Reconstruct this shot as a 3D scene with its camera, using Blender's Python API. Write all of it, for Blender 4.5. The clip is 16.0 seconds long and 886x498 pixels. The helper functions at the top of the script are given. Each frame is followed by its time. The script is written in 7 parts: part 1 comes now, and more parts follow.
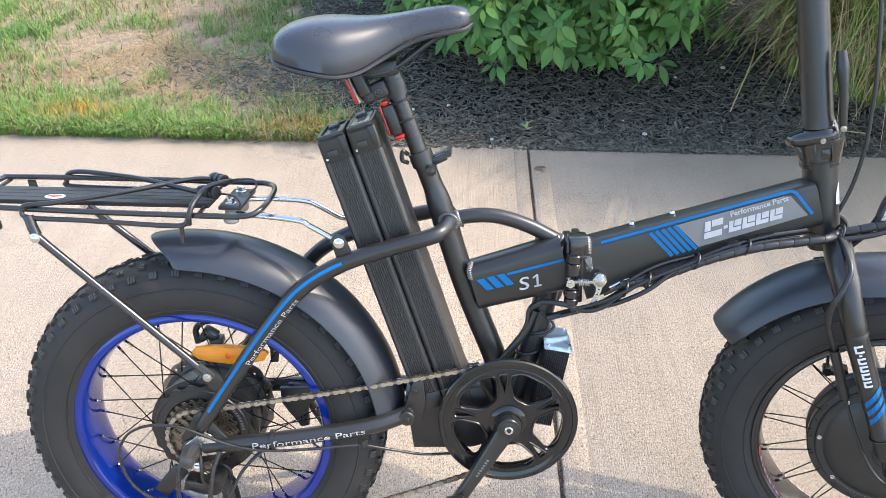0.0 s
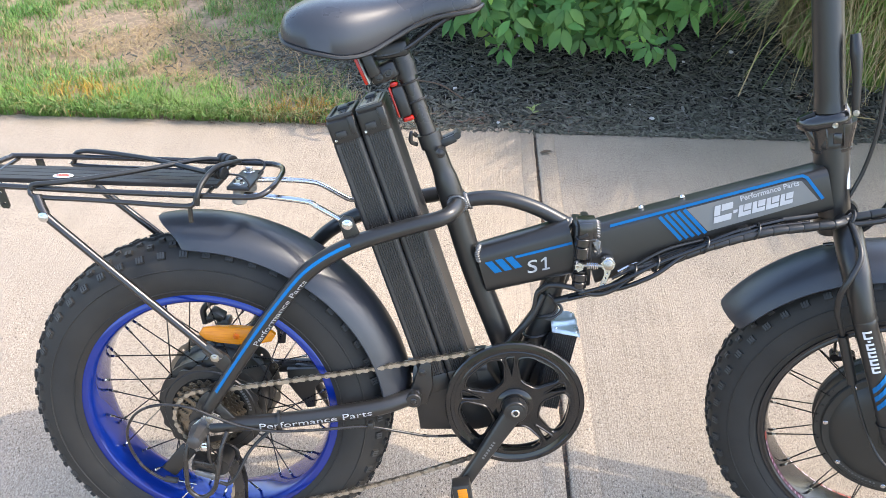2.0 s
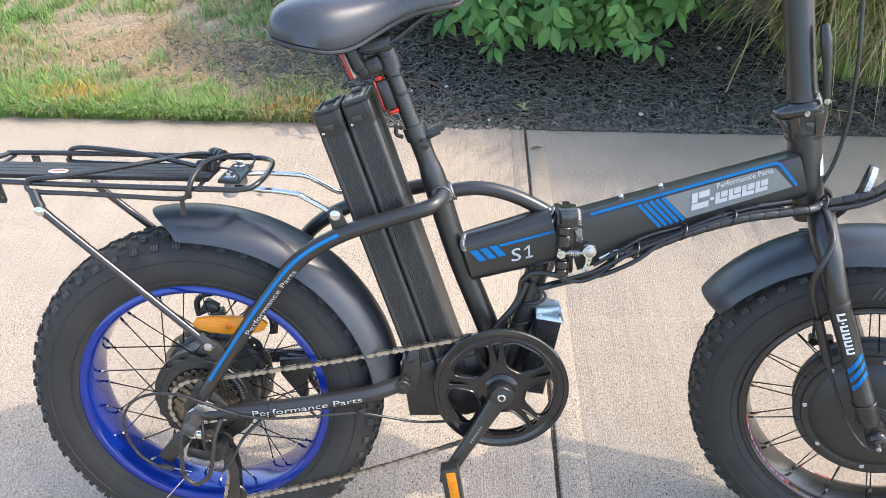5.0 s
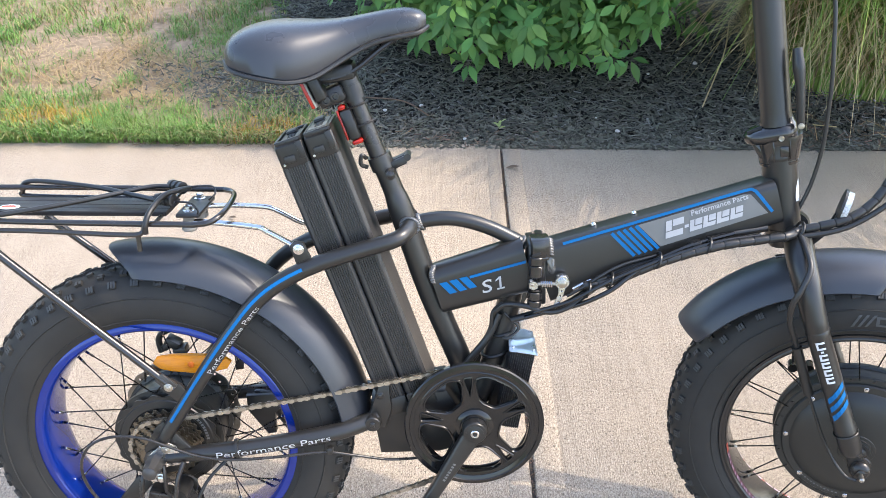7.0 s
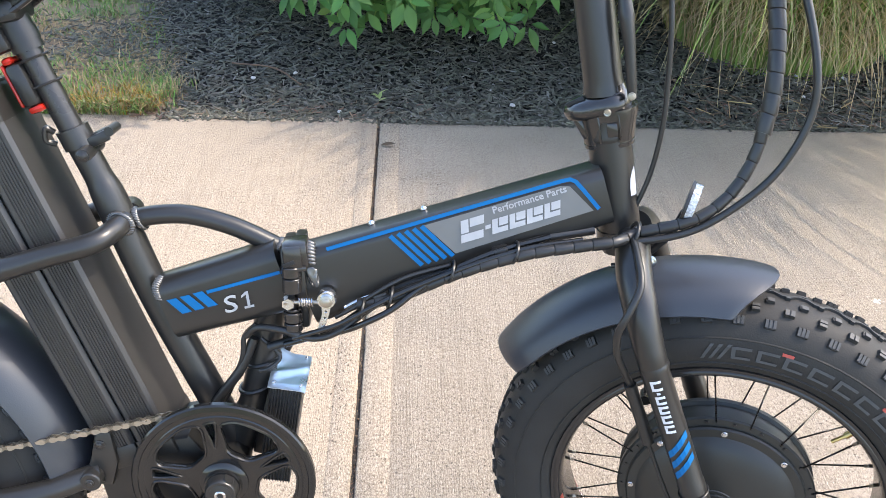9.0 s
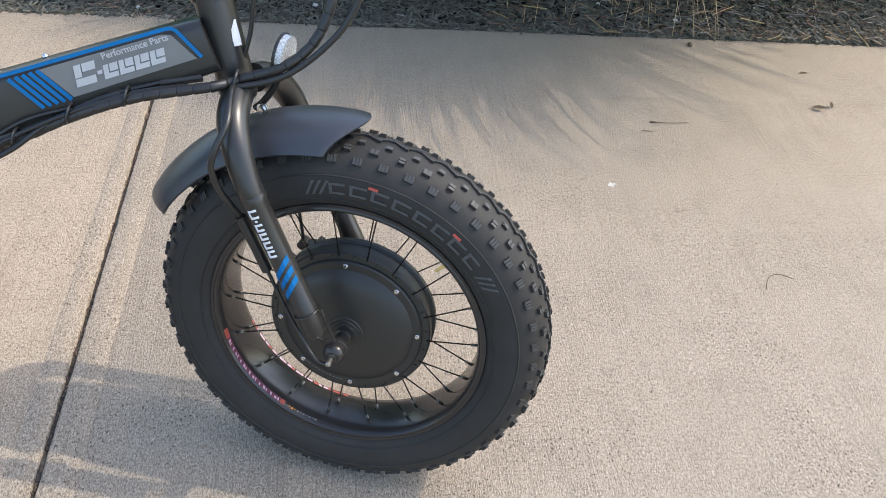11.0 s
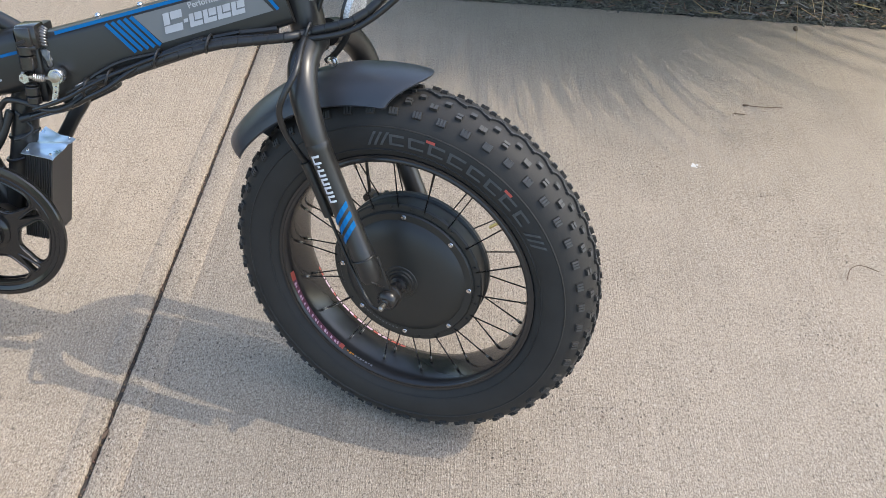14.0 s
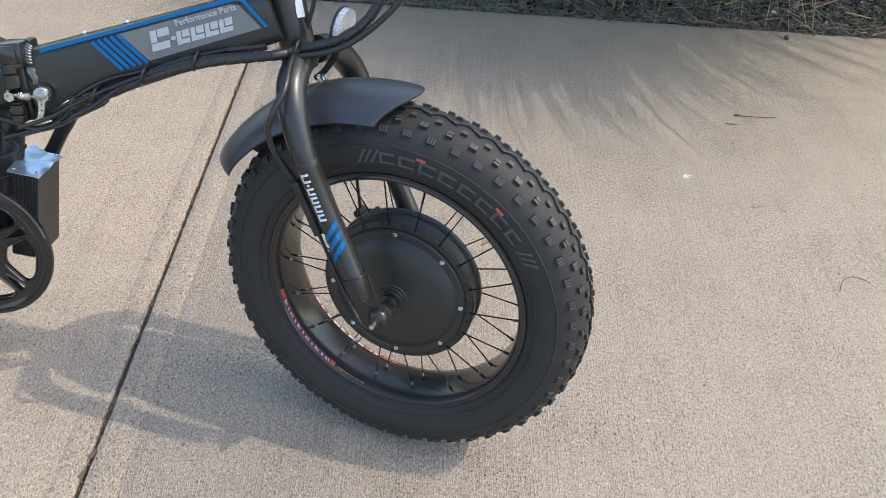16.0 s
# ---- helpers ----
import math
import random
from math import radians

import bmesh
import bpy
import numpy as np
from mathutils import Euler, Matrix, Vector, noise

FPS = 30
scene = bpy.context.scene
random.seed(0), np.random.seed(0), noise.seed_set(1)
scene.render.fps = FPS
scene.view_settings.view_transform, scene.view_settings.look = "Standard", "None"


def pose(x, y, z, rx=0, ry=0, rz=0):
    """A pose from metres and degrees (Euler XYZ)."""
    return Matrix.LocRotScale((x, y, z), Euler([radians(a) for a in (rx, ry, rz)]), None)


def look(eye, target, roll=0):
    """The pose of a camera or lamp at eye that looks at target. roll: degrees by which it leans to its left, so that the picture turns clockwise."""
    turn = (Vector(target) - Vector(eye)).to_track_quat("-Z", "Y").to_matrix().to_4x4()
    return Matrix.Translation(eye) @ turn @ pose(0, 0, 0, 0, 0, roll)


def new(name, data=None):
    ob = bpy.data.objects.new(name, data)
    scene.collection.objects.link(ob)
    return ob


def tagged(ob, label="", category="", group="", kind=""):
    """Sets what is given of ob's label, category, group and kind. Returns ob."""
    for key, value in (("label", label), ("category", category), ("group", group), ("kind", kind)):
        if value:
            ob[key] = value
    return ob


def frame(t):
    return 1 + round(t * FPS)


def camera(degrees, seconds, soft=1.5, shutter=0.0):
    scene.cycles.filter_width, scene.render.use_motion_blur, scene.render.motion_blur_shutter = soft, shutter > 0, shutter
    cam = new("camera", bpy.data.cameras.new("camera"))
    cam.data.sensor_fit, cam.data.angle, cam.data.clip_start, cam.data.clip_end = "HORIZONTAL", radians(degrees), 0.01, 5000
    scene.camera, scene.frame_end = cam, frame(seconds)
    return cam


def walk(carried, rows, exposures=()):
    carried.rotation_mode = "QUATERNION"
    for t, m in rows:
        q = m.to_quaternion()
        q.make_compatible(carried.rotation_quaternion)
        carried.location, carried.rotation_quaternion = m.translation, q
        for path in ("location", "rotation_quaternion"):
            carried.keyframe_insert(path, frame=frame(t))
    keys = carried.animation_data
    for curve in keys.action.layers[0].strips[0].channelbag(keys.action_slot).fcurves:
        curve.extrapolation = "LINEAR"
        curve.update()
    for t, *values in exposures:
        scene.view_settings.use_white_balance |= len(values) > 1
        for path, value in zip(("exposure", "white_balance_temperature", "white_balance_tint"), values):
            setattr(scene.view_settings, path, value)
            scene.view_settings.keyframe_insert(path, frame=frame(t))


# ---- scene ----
cam = camera(57.0, 16.0, soft=0.7)
PATH = [
    (0, (0.334, -1.031, 1.304), (0.307, 0.59, 0.133), 0.8),
    (0.5, (0.328, -1.029, 1.302), (0.304, 0.585, 0.122), 0.9),
    (1, (0.322, -1.028, 1.3), (0.297, 0.58, 0.11), 1.0),
    (1.5, (0.319, -1.028, 1.299), (0.289, 0.573, 0.101), 1.0),
    (2, (0.326, -1.031, 1.3), (0.293, 0.567, 0.098), 1.1),
    (2.5, (0.337, -1.037, 1.302), (0.301, 0.558, 0.095), 0.9),
    (3, (0.34, -1.04, 1.302), (0.305, 0.555, 0.095), 0.7),
    (3.5, (0.347, -1.042, 1.303), (0.311, 0.553, 0.097), 0.6),
    (6, (0.347, -1.081, 1.306), (0.335, 0.527, 0.117), 0.4),
    (6.5, (0.356, -1.061, 1.306), (0.365, 0.552, 0.124), 0.6),
    (7, (0.369, -1.019, 1.307), (0.378, 0.599, 0.132), 0.5),
    (7.5, (0.437, -0.972, 1.289), (0.432, 0.646, 0.113), 0.2),
    (8, (0.457, -0.95, 1.271), (0.473, 0.667, 0.096), 0.6),
    (8.5, (0.511, -0.871, 1.203), (0.595, 0.726, 0.001), 1.8),
    (9, (0.631, -0.763, 1.167), (0.74, 0.818, -0.054), 3.0),
    (9.2, (0.685, -0.762, 1.146), (0.806, 0.811, -0.083), 3.4),
    (9.5, (0.739, -0.831, 1.158), (0.914, 0.71, -0.105), 4.6),
    (10, (0.819, -0.943, 1.186), (1.118, 0.531, -0.132), 7.7),
    (10.2, (0.882, -0.956, 1.187), (1.188, 0.513, -0.136), 7.8),
    (12.3, (1.083, -0.93, 1.158), (1.257, 0.526, -0.202), 7.0),
    (12.5, (1.11, -0.912, 1.15), (1.256, 0.547, -0.209), 7.0),
    (13, (1.108, -0.955, 1.162), (1.195, 0.498, -0.21), 5.8),
    (13.5, (1.08, -0.995, 1.181), (1.119, 0.45, -0.202), 4.5),
    (14, (1.067, -1.015, 1.185), (1.106, 0.431, -0.197), 4.7),
    (14.5, (1.06, -1.012, 1.186), (1.105, 0.437, -0.191), 4.9),
    (15, (1.058, -1.003, 1.186), (1.102, 0.448, -0.189), 4.7),
    (15.5, (1.055, -0.995, 1.186), (1.099, 0.456, -0.19), 4.6),
    (16, (1.069, -0.994, 1.193), (1.124, 0.458, -0.181), 4.9),
]
EXPOSURES = [(0.0, 1.10, 6530, 10), (3.5, 1.10, 6530, 10), (7.0, 1.12, 6530, 10), (8.5, 1.14, 6560, 10), (9.5, 1.14, 6580, 10), (10.0, 0.76, 6600, 10.5), (10.2, 0.70, 6570, 10), (12.5, 0.48, 6370, 7.5), (16.0, 0.46, 6370, 7.5)]
walk(cam, [(t, look(eye, target, roll)) for t, eye, target, roll in PATH], EXPOSURES)

# ---- light ----
SUN = Vector((0.80, 0.06, 1.0)).normalized()
world = bpy.data.worlds.new("sky")
scene.world = world
world.use_nodes = True
wn = world.node_tree.nodes
sky = wn.new("ShaderNodeTexSky")
sky.sky_type = "NISHITA"
sky.sun_disc = False
sky.sun_elevation = math.asin(SUN.z)
sky.sun_rotation = radians(86)
sky.dust_density = 2.1
sky.air_density = 1.0
world.node_tree.links.new(sky.outputs[0], wn["Background"].inputs[0])
wn["Background"].inputs[1].default_value = 0.345
sun_data = bpy.data.lights.new("sun", "SUN")
sun_data.energy, sun_data.angle, sun_data.color = 2.0, radians(0.45), (1.0, 0.90, 0.755)
sun_lamp = new("sun", sun_data)
sun_lamp.matrix_world = look(SUN * 20, (0, 0, 0))


# ---- materials ----
def material(name, colour, rough=0.5, metal=0.0, other=None, scale=20.0, amount=0.5, bump=0.0, bump_scale=200.0, island=0.0,
             coat=0.0, detail=6.0, spec=0.5, stretch=None, rough_var=0.1):
    """A surface: two colours mixed by noise, finer grain in the roughness and relief."""
    m = bpy.data.materials.new(name)
    m.use_nodes = True
    nt = m.node_tree
    n, link = nt.nodes, nt.links.new
    b = n["Principled BSDF"]
    b.inputs["Metallic"].default_value = metal
    b.inputs["Coat Weight"].default_value = coat
    b.inputs["Specular IOR Level"].default_value = spec
    co = n.new("ShaderNodeTexCoord")
    vec = co.outputs["Object"]
    if stretch:
        mp = n.new("ShaderNodeMapping")
        mp.inputs["Scale"].default_value = stretch
        link(vec, mp.inputs[0])
        vec = mp.outputs[0]
    t1 = n.new("ShaderNodeTexNoise")
    t1.inputs["Scale"].default_value, t1.inputs["Detail"].default_value = scale, detail
    link(vec, t1.inputs["Vector"])
    ramp = n.new("ShaderNodeMapRange")
    ramp.inputs["From Min"].default_value, ramp.inputs["From Max"].default_value = 0.3, 0.7
    ramp.inputs["To Max"].default_value = amount
    link(t1.outputs[0], ramp.inputs[0])
    mix = n.new("ShaderNodeMix")
    mix.data_type = "RGBA"
    mix.inputs[6].default_value = (*colour, 1)
    mix.inputs[7].default_value = (*(other or [c * 0.6 for c in colour]), 1)
    link(ramp.outputs[0], mix.inputs[0])
    out = mix.outputs[2]
    if island:
        g = n.new("ShaderNodeNewGeometry")
        r2 = n.new("ShaderNodeMapRange")
        r2.inputs["To Min"].default_value, r2.inputs["To Max"].default_value = 1 - island, 1 + island
        link(g.outputs["Random Per Island"], r2.inputs[0])
        hs = n.new("ShaderNodeHueSaturation")
        link(r2.outputs[0], hs.inputs["Value"])
        r3 = n.new("ShaderNodeMapRange")
        r3.inputs["To Min"].default_value, r3.inputs["To Max"].default_value = 0.5 - island * 0.05, 0.5 + island * 0.05
        mul = n.new("ShaderNodeMath")
        mul.operation = "FRACT"
        m3 = n.new("ShaderNodeMath")
        m3.operation = "MULTIPLY"
        m3.inputs[1].default_value = 17.3
        link(g.outputs["Random Per Island"], m3.inputs[0])
        link(m3.outputs[0], mul.inputs[0])
        link(mul.outputs[0], r3.inputs[0])
        link(r3.outputs[0], hs.inputs["Hue"])
        link(out, hs.inputs["Color"])
        out = hs.outputs[0]
    link(out, b.inputs["Base Color"])
    t2 = n.new("ShaderNodeTexNoise")
    t2.inputs["Scale"].default_value, t2.inputs["Detail"].default_value = bump_scale, 3.0
    link(co.outputs["Object"], t2.inputs["Vector"])
    rr = n.new("ShaderNodeMapRange")
    rr.inputs["To Min"].default_value, rr.inputs["To Max"].default_value = max(rough - rough_var, 0.02), min(rough + rough_var, 1)
    link(t1.outputs[0], rr.inputs[0])
    link(rr.outputs[0], b.inputs["Roughness"])
    if bump:
        bp = n.new("ShaderNodeBump")
        bp.inputs["Strength"].default_value, bp.inputs["Distance"].default_value = bump, 0.002
        link(t2.outputs[0], bp.inputs["Height"])
        link(bp.outputs[0], b.inputs["Normal"])
    return m


FRAME = material("matt black frame paint", (0.0150, 0.0144, 0.0134), 0.32, other=(0.0215, 0.0205, 0.019), scale=8, bump=0.03, bump_scale=900, rough_var=0.06)
FENDER = material("satin black plastic", (0.025, 0.028, 0.034), 0.36, other=(0.037, 0.040, 0.047), scale=14, bump=0.05, bump_scale=700)
# tread tops: some wear, and their highlights put into the paler colour
WORN_LIT = material("worn and highlit tread rubber", (0.037, 0.0365, 0.0352), 0.6, other=(0.050, 0.049, 0.0465), scale=60, bump=0.2, bump_scale=700)
RUBBER = material("tyre rubber", (0.026, 0.0245, 0.0222), 0.60, other=(0.042, 0.039, 0.0345), scale=26, bump=0.15, bump_scale=500, spec=0.20)
PLASTIC = material("black plastic", (0.0155, 0.015, 0.014), 0.38, scale=30, bump=0.05, bump_scale=600)
LABEL = material("grey printed label", (0.12, 0.125, 0.115), 0.35, other=(0.085, 0.088, 0.082), scale=160)
BATTERY = material("black anodised aluminium", (0.027, 0.026, 0.0255), 0.40, 0.1, other=(0.037, 0.0355, 0.034), scale=10, bump=0.04, bump_scale=800)
GLOSS = material("glossy black plastic", (0.011, 0.011, 0.0108), 0.11, scale=20, bump=0.02, rough_var=0.05)
BLUE_RIM = material("blue anodised rim", (0.0035, 0.021, 0.185), 0.13, 0.25, other=(0.004, 0.026, 0.235), scale=6, rough_var=0.05, coat=0.25)
GREY_RIM = material("black anodised rim", (0.030, 0.027, 0.025), 0.21, 0.30, other=(0.042, 0.038, 0.034), scale=8)
STEEL = material("bright steel", (0.62, 0.62, 0.62), 0.25, 1.0, other=(0.5, 0.5, 0.5), scale=60, rough_var=0.1)
CHAIN_STEEL = material("oiled chain steel", (0.42, 0.39, 0.335), 0.30, 0.88, other=(0.24, 0.215, 0.18), scale=150)
COG_STEEL = material("brown steel sprockets", (0.20, 0.172, 0.132), 0.30, 0.85, other=(0.07, 0.058, 0.045), scale=120)
BLACK_STEEL = material("black coated steel", (0.018, 0.0165, 0.0155), 0.28, 0.1, other=(0.029, 0.026, 0.0235), scale=40)
RACK_STEEL = material("rack black enamel", (0.0155, 0.0140, 0.0128), 0.24, other=(0.023, 0.0205, 0.0185), scale=30, coat=0.25)
SADDLE = material("black saddle vinyl", (0.026, 0.028, 0.033), 0.29, other=(0.034, 0.036, 0.041), scale=25, bump=0.12, bump_scale=1200)
BLUE = material("blue decal", (0.001, 0.098, 0.265), 0.48, other=(0.001, 0.112, 0.295), scale=10, spec=0.2)
WHITE = material("white decal", (0.62, 0.63, 0.64), 0.4, other=(0.5, 0.51, 0.52), scale=40)
PALE = material("pale grey lettering", (0.36, 0.37, 0.38), 0.42, other=(0.27, 0.28, 0.29), scale=60)
SILVER = material("silver decal", (0.135, 0.14, 0.143), 0.42, 0.35, other=(0.165, 0.168, 0.17), scale=20)
TYRE_GREY = material("grey tyre print", (0.058, 0.058, 0.056), 0.7, other=(0.036, 0.036, 0.036), scale=80)
TYRE_RED = material("red tyre print", (0.34, 0.05, 0.03), 0.6, other=(0.25, 0.05, 0.03), scale=80)
CAP_GREY = material("grey nut cap", (0.045, 0.043, 0.041), 0.32, 0.2, other=(0.030, 0.0285, 0.027), scale=60)
STICKER = material("dark red sticker", (0.10, 0.016, 0.036), 0.4, other=(0.05, 0.012, 0.024), scale=120)
PINK = material("pale pink print", (0.55, 0.40, 0.45), 0.4, other=(0.40, 0.22, 0.28), scale=160)
HUB = material("cast hub paint", (0.0195, 0.0185, 0.0155), 0.43, other=(0.025, 0.0235, 0.0195), scale=16, bump=0.05, bump_scale=900, spec=0.45)
RED = material("red reflector", (0.36, 0.016, 0.008), 0.2, other=(0.22, 0.012, 0.006), scale=90)
AMBER = material("amber reflector", (0.54, 0.205, 0.004), 0.14, other=(0.30, 0.085, 0.002), scale=800, amount=0.6, bump=0.3, bump_scale=700, stretch=(0.06, 1, 1))
RUST_AMBER = material("deep amber screw", (0.50, 0.11, 0.004), 0.25, other=(0.36, 0.07, 0.003), scale=200)
NYLON = material("grey nylon", (0.22, 0.21, 0.19), 0.45, other=(0.14, 0.13, 0.12), scale=60)
CLEAR = material("clear grey reflector", (0.60, 0.62, 0.63), 0.14, 0.3, other=(0.22, 0.23, 0.24), scale=420, amount=0.8, bump=0.8, bump_scale=420, detail=1.0)
WELD = material("burnished weld", (0.12, 0.117, 0.112), 0.24, 0.6, other=(0.045, 0.044, 0.043), scale=200, coat=0.3)
BRASS = material("brass valve", (0.55, 0.4, 0.16), 0.35, 1.0)
RACK_PLATE = material("rack platform paint", (0.016, 0.015, 0.015), 0.5, other=(0.022, 0.02, 0.019), scale=30, spec=0.3)
CHAIN_DARK = material("dark inner links", (0.25, 0.23, 0.195), 0.32, 0.88, other=(0.13, 0.118, 0.10), scale=150)
PAINTED_FOIL = material("blueish metal plate", (0.42, 0.5, 0.58), 0.3, 0.85, other=(0.55, 0.62, 0.68), scale=25)


# ---- mesh helpers ----
def part(name, bm, mat, parent=None, label="", smooth=True):
    """Links a bmesh as one mesh object under a thing or a part."""
    me = bpy.data.meshes.new(name)
    bmesh.ops.recalc_face_normals(bm, faces=bm.faces)
    bm.to_mesh(me)
    bm.free()
    me.materials.append(mat)
    if smooth:
        me.shade_smooth()
        me.set_sharp_from_angle(angle=radians(38))
    ob = new(name, me)
    ob.parent = parent
    if label:
        tagged(ob, label)
    return ob


def shared(name, me, parent, m):
    ob = new(name, me)
    ob.parent = parent
    ob.matrix_basis = m
    return ob


def spline(points, n=8):
    """Catmull-Rom points through the given ones."""
    p = [Vector(q) for q in points]
    p = [p[0] * 2 - p[1]] + p + [p[-1] * 2 - p[-2]]
    out = []
    for i in range(1, len(p) - 2):
        a, b, c, d = p[i - 1 : i + 3]
        for k in range(n):
            t = k / n
            out.append(0.5 * (2 * b + (c - a) * t + (2 * a - 5 * b + 4 * c - d) * t * t + (3 * b - a - 3 * c + d) * t**3))
    out.append(p[-2])
    return out


def tube(points, radius, segs=14, n=8, bm=None, curved=True, caps=True):
    """A round tube along a line; radius may be a number or a list of one per given point."""
    bm = bm or bmesh.new()
    pts = spline(points, n) if curved and len(points) > 2 else [Vector(p) for p in points]
    if isinstance(radius, (list, tuple)):
        rad = list(np.interp(np.linspace(0, 1, len(pts)), np.linspace(0, 1, len(radius)), radius))
    else:
        rad = [radius] * len(pts)
    up = Vector((0.13, 0.97, 0.21))
    rings = []
    for i, p in enumerate(pts):
        t = (pts[min(i + 1, len(pts) - 1)] - pts[max(i - 1, 0)]).normalized()
        s = t.cross(up).normalized()
        up2 = s.cross(t)
        up = up2
        rings.append([bm.verts.new(p + (s * math.cos(a) + up2 * math.sin(a)) * rad[i]) for a in (2 * math.pi * k / segs for k in range(segs))])
    for r, q in zip(rings, rings[1:]):
        for k in range(segs):
            bm.faces.new((r[k], r[(k + 1) % segs], q[(k + 1) % segs], q[k]))
    if caps:
        bm.faces.new(rings[0][::-1])
        bm.faces.new(rings[-1])
    return bm


def lathe(profile, segs=64, bm=None, closed=False, centre=(0, 0, 0)):
    """Turns (radius, y) pairs about the y axis."""
    bm = bm or bmesh.new()
    cx, cy, cz = centre
    rings = []
    for r, y in profile:
        rings.append([bm.verts.new((cx + r * math.cos(a), cy + y, cz + r * math.sin(a))) for a in (2 * math.pi * k / segs for k in range(segs))])
    pairs = list(zip(rings, rings[1:])) + ([(rings[-1], rings[0])] if closed else [])
    for r, q in pairs:
        for k in range(segs):
            bm.faces.new((r[k], r[(k + 1) % segs], q[(k + 1) % segs], q[k]))
    if not closed:
        for r in (rings[0], rings[-1]):
            bm.faces.new(r)
    return bm


def block(size, m=None, bevel=0.0, bm=None, segs=2):
    """A box of that size with rounded edges, placed by m."""
    own = bmesh.new()
    bmesh.ops.create_cube(own, size=1.0)
    bmesh.ops.scale(own, vec=size, verts=own.verts)
    if bevel:
        bmesh.ops.bevel(own, geom=own.edges[:], offset=bevel, segments=segs, affect="EDGES", profile=0.5)
    if m is not None:
        bmesh.ops.transform(own, matrix=m, verts=own.verts)
    if bm is None:
        return own
    index = {}
    for v in own.verts:
        index[v] = bm.verts.new(v.co)
    for f in own.faces:
        bm.faces.new([index[v] for v in f.verts])
    own.free()
    return bm


def prism(outline, y0, y1, bm=None, bevel=0.0):
    """A flat outline in x, z given thickness from y0 to y1."""
    own = bmesh.new()
    a = [own.verts.new((x, y0, z)) for x, z in outline]
    b = [own.verts.new((x, y1, z)) for x, z in outline]
    own.faces.new(a)
    own.faces.new(b[::-1])
    for i in range(len(a)):
        j = (i + 1) % len(a)
        own.faces.new((a[i], b[i], b[j], a[j]))
    if bevel:
        edges = [e for e in own.edges if len({v.co.y for v in e.verts}) == 1]
        bmesh.ops.bevel(own, geom=edges, offset=bevel, segments=2, affect="EDGES", profile=0.5)
    if bm is None:
        return own
    index = {v: bm.verts.new(v.co) for v in own.verts}
    for f in own.faces:
        bm.faces.new([index[v] for v in f.verts])
    own.free()
    return bm


def rounded(w, h, r, n=4):
    """A rounded rectangle about the origin, as (y, z) pairs."""
    out = []
    for cx, cy, a0 in ((w / 2 - r, h / 2 - r, 0), (-w / 2 + r, h / 2 - r, 90), (-w / 2 + r, -h / 2 + r, 180), (w / 2 - r, -h / 2 + r, 270)):
        for k in range(n + 1):
            a = radians(a0 + 90 * k / n)
            out.append((cx + r * math.cos(a), cy + r * math.sin(a)))
    return out


def loft(sections, bm=None):
    """Skins rings of equal count."""
    bm = bm or bmesh.new()
    rings = [[bm.verts.new(p) for p in s] for s in sections]
    n = len(rings[0])
    for r, q in zip(rings, rings[1:]):
        for k in range(n):
            bm.faces.new((r[k], r[(k + 1) % n], q[(k + 1) % n], q[k]))
    bm.faces.new(rings[0][::-1])
    bm.faces.new(rings[-1])
    return bm


def along(a, b, y=0.0):
    """The pose at a whose x axis points from a to b in the x, z plane."""
    d = Vector((b[0] - a[0], 0, b[1] - a[1])).normalized()
    m = Matrix(((d.x, 0, -d.z, a[0]), (0, 1, 0, y), (d.z, 0, d.x, a[1]), (0, 0, 0, 1)))
    return m


def bolt(centre, r=0.006, h=0.004, bm=None):
    """A hexagon head with a washer, facing the -y side."""
    bm = bm or bmesh.new()
    x, y, z = centre
    lathe([(r * 1.45, 0.0), (r * 1.45, -0.0012), (r * 1.3, -0.0016)], 16, bm, centre=centre)
    lathe([(r, -0.0016), (r, -h), (r * 0.8, -h - 0.0006)], 6, bm, centre=centre)
    return bm


def mesh_from(name, verts, faces, mat):
    me = bpy.data.meshes.new(name)
    me.from_pydata(verts, [], faces)
    me.materials.append(mat)
    return me


def plate(name, rings, y0, y1, mat, parent, label="", bevel=0.0006):
    """A flat plate in x, z with holes: the first ring is its outline, the others are cut out."""
    cu = bpy.data.curves.new(name, "CURVE")
    cu.dimensions, cu.fill_mode, cu.extrude, cu.bevel_depth, cu.bevel_resolution = "2D", "BOTH", abs(y1 - y0) / 2 - bevel, bevel, 1
    for ring in rings:
        sp = cu.splines.new("POLY")
        sp.points.add(len(ring) - 1)
        for p, (x, z) in zip(sp.points, ring):
            p.co = (x, z, 0, 1)
        sp.use_cyclic_u = True
    ob = bpy.data.objects.new(name, cu)
    scene.collection.objects.link(ob)
    bpy.context.view_layer.update()
    me = bpy.data.meshes.new_from_object(ob.evaluated_get(bpy.context.evaluated_depsgraph_get()))
    bpy.data.objects.remove(ob)
    me.transform(Matrix.Translation((0, (y0 + y1) / 2, 0)) @ Matrix.Rotation(radians(90), 4, "X"))
    me.materials.clear()
    me.materials.append(mat)
    me.set_sharp_from_angle(angle=radians(38))
    ob = new(name, me)
    ob.parent = parent
    return tagged(ob, label) if label else ob


def oval(points, n=5):
    """A closed smooth ring through (x, z) points."""
    p = [Vector((x, 0, z)) for x, z in points]
    q = spline(p[-2:] + p + p[:3], n)
    return [(v.x, v.z) for v in q[2 * n : (2 + len(p)) * n]]


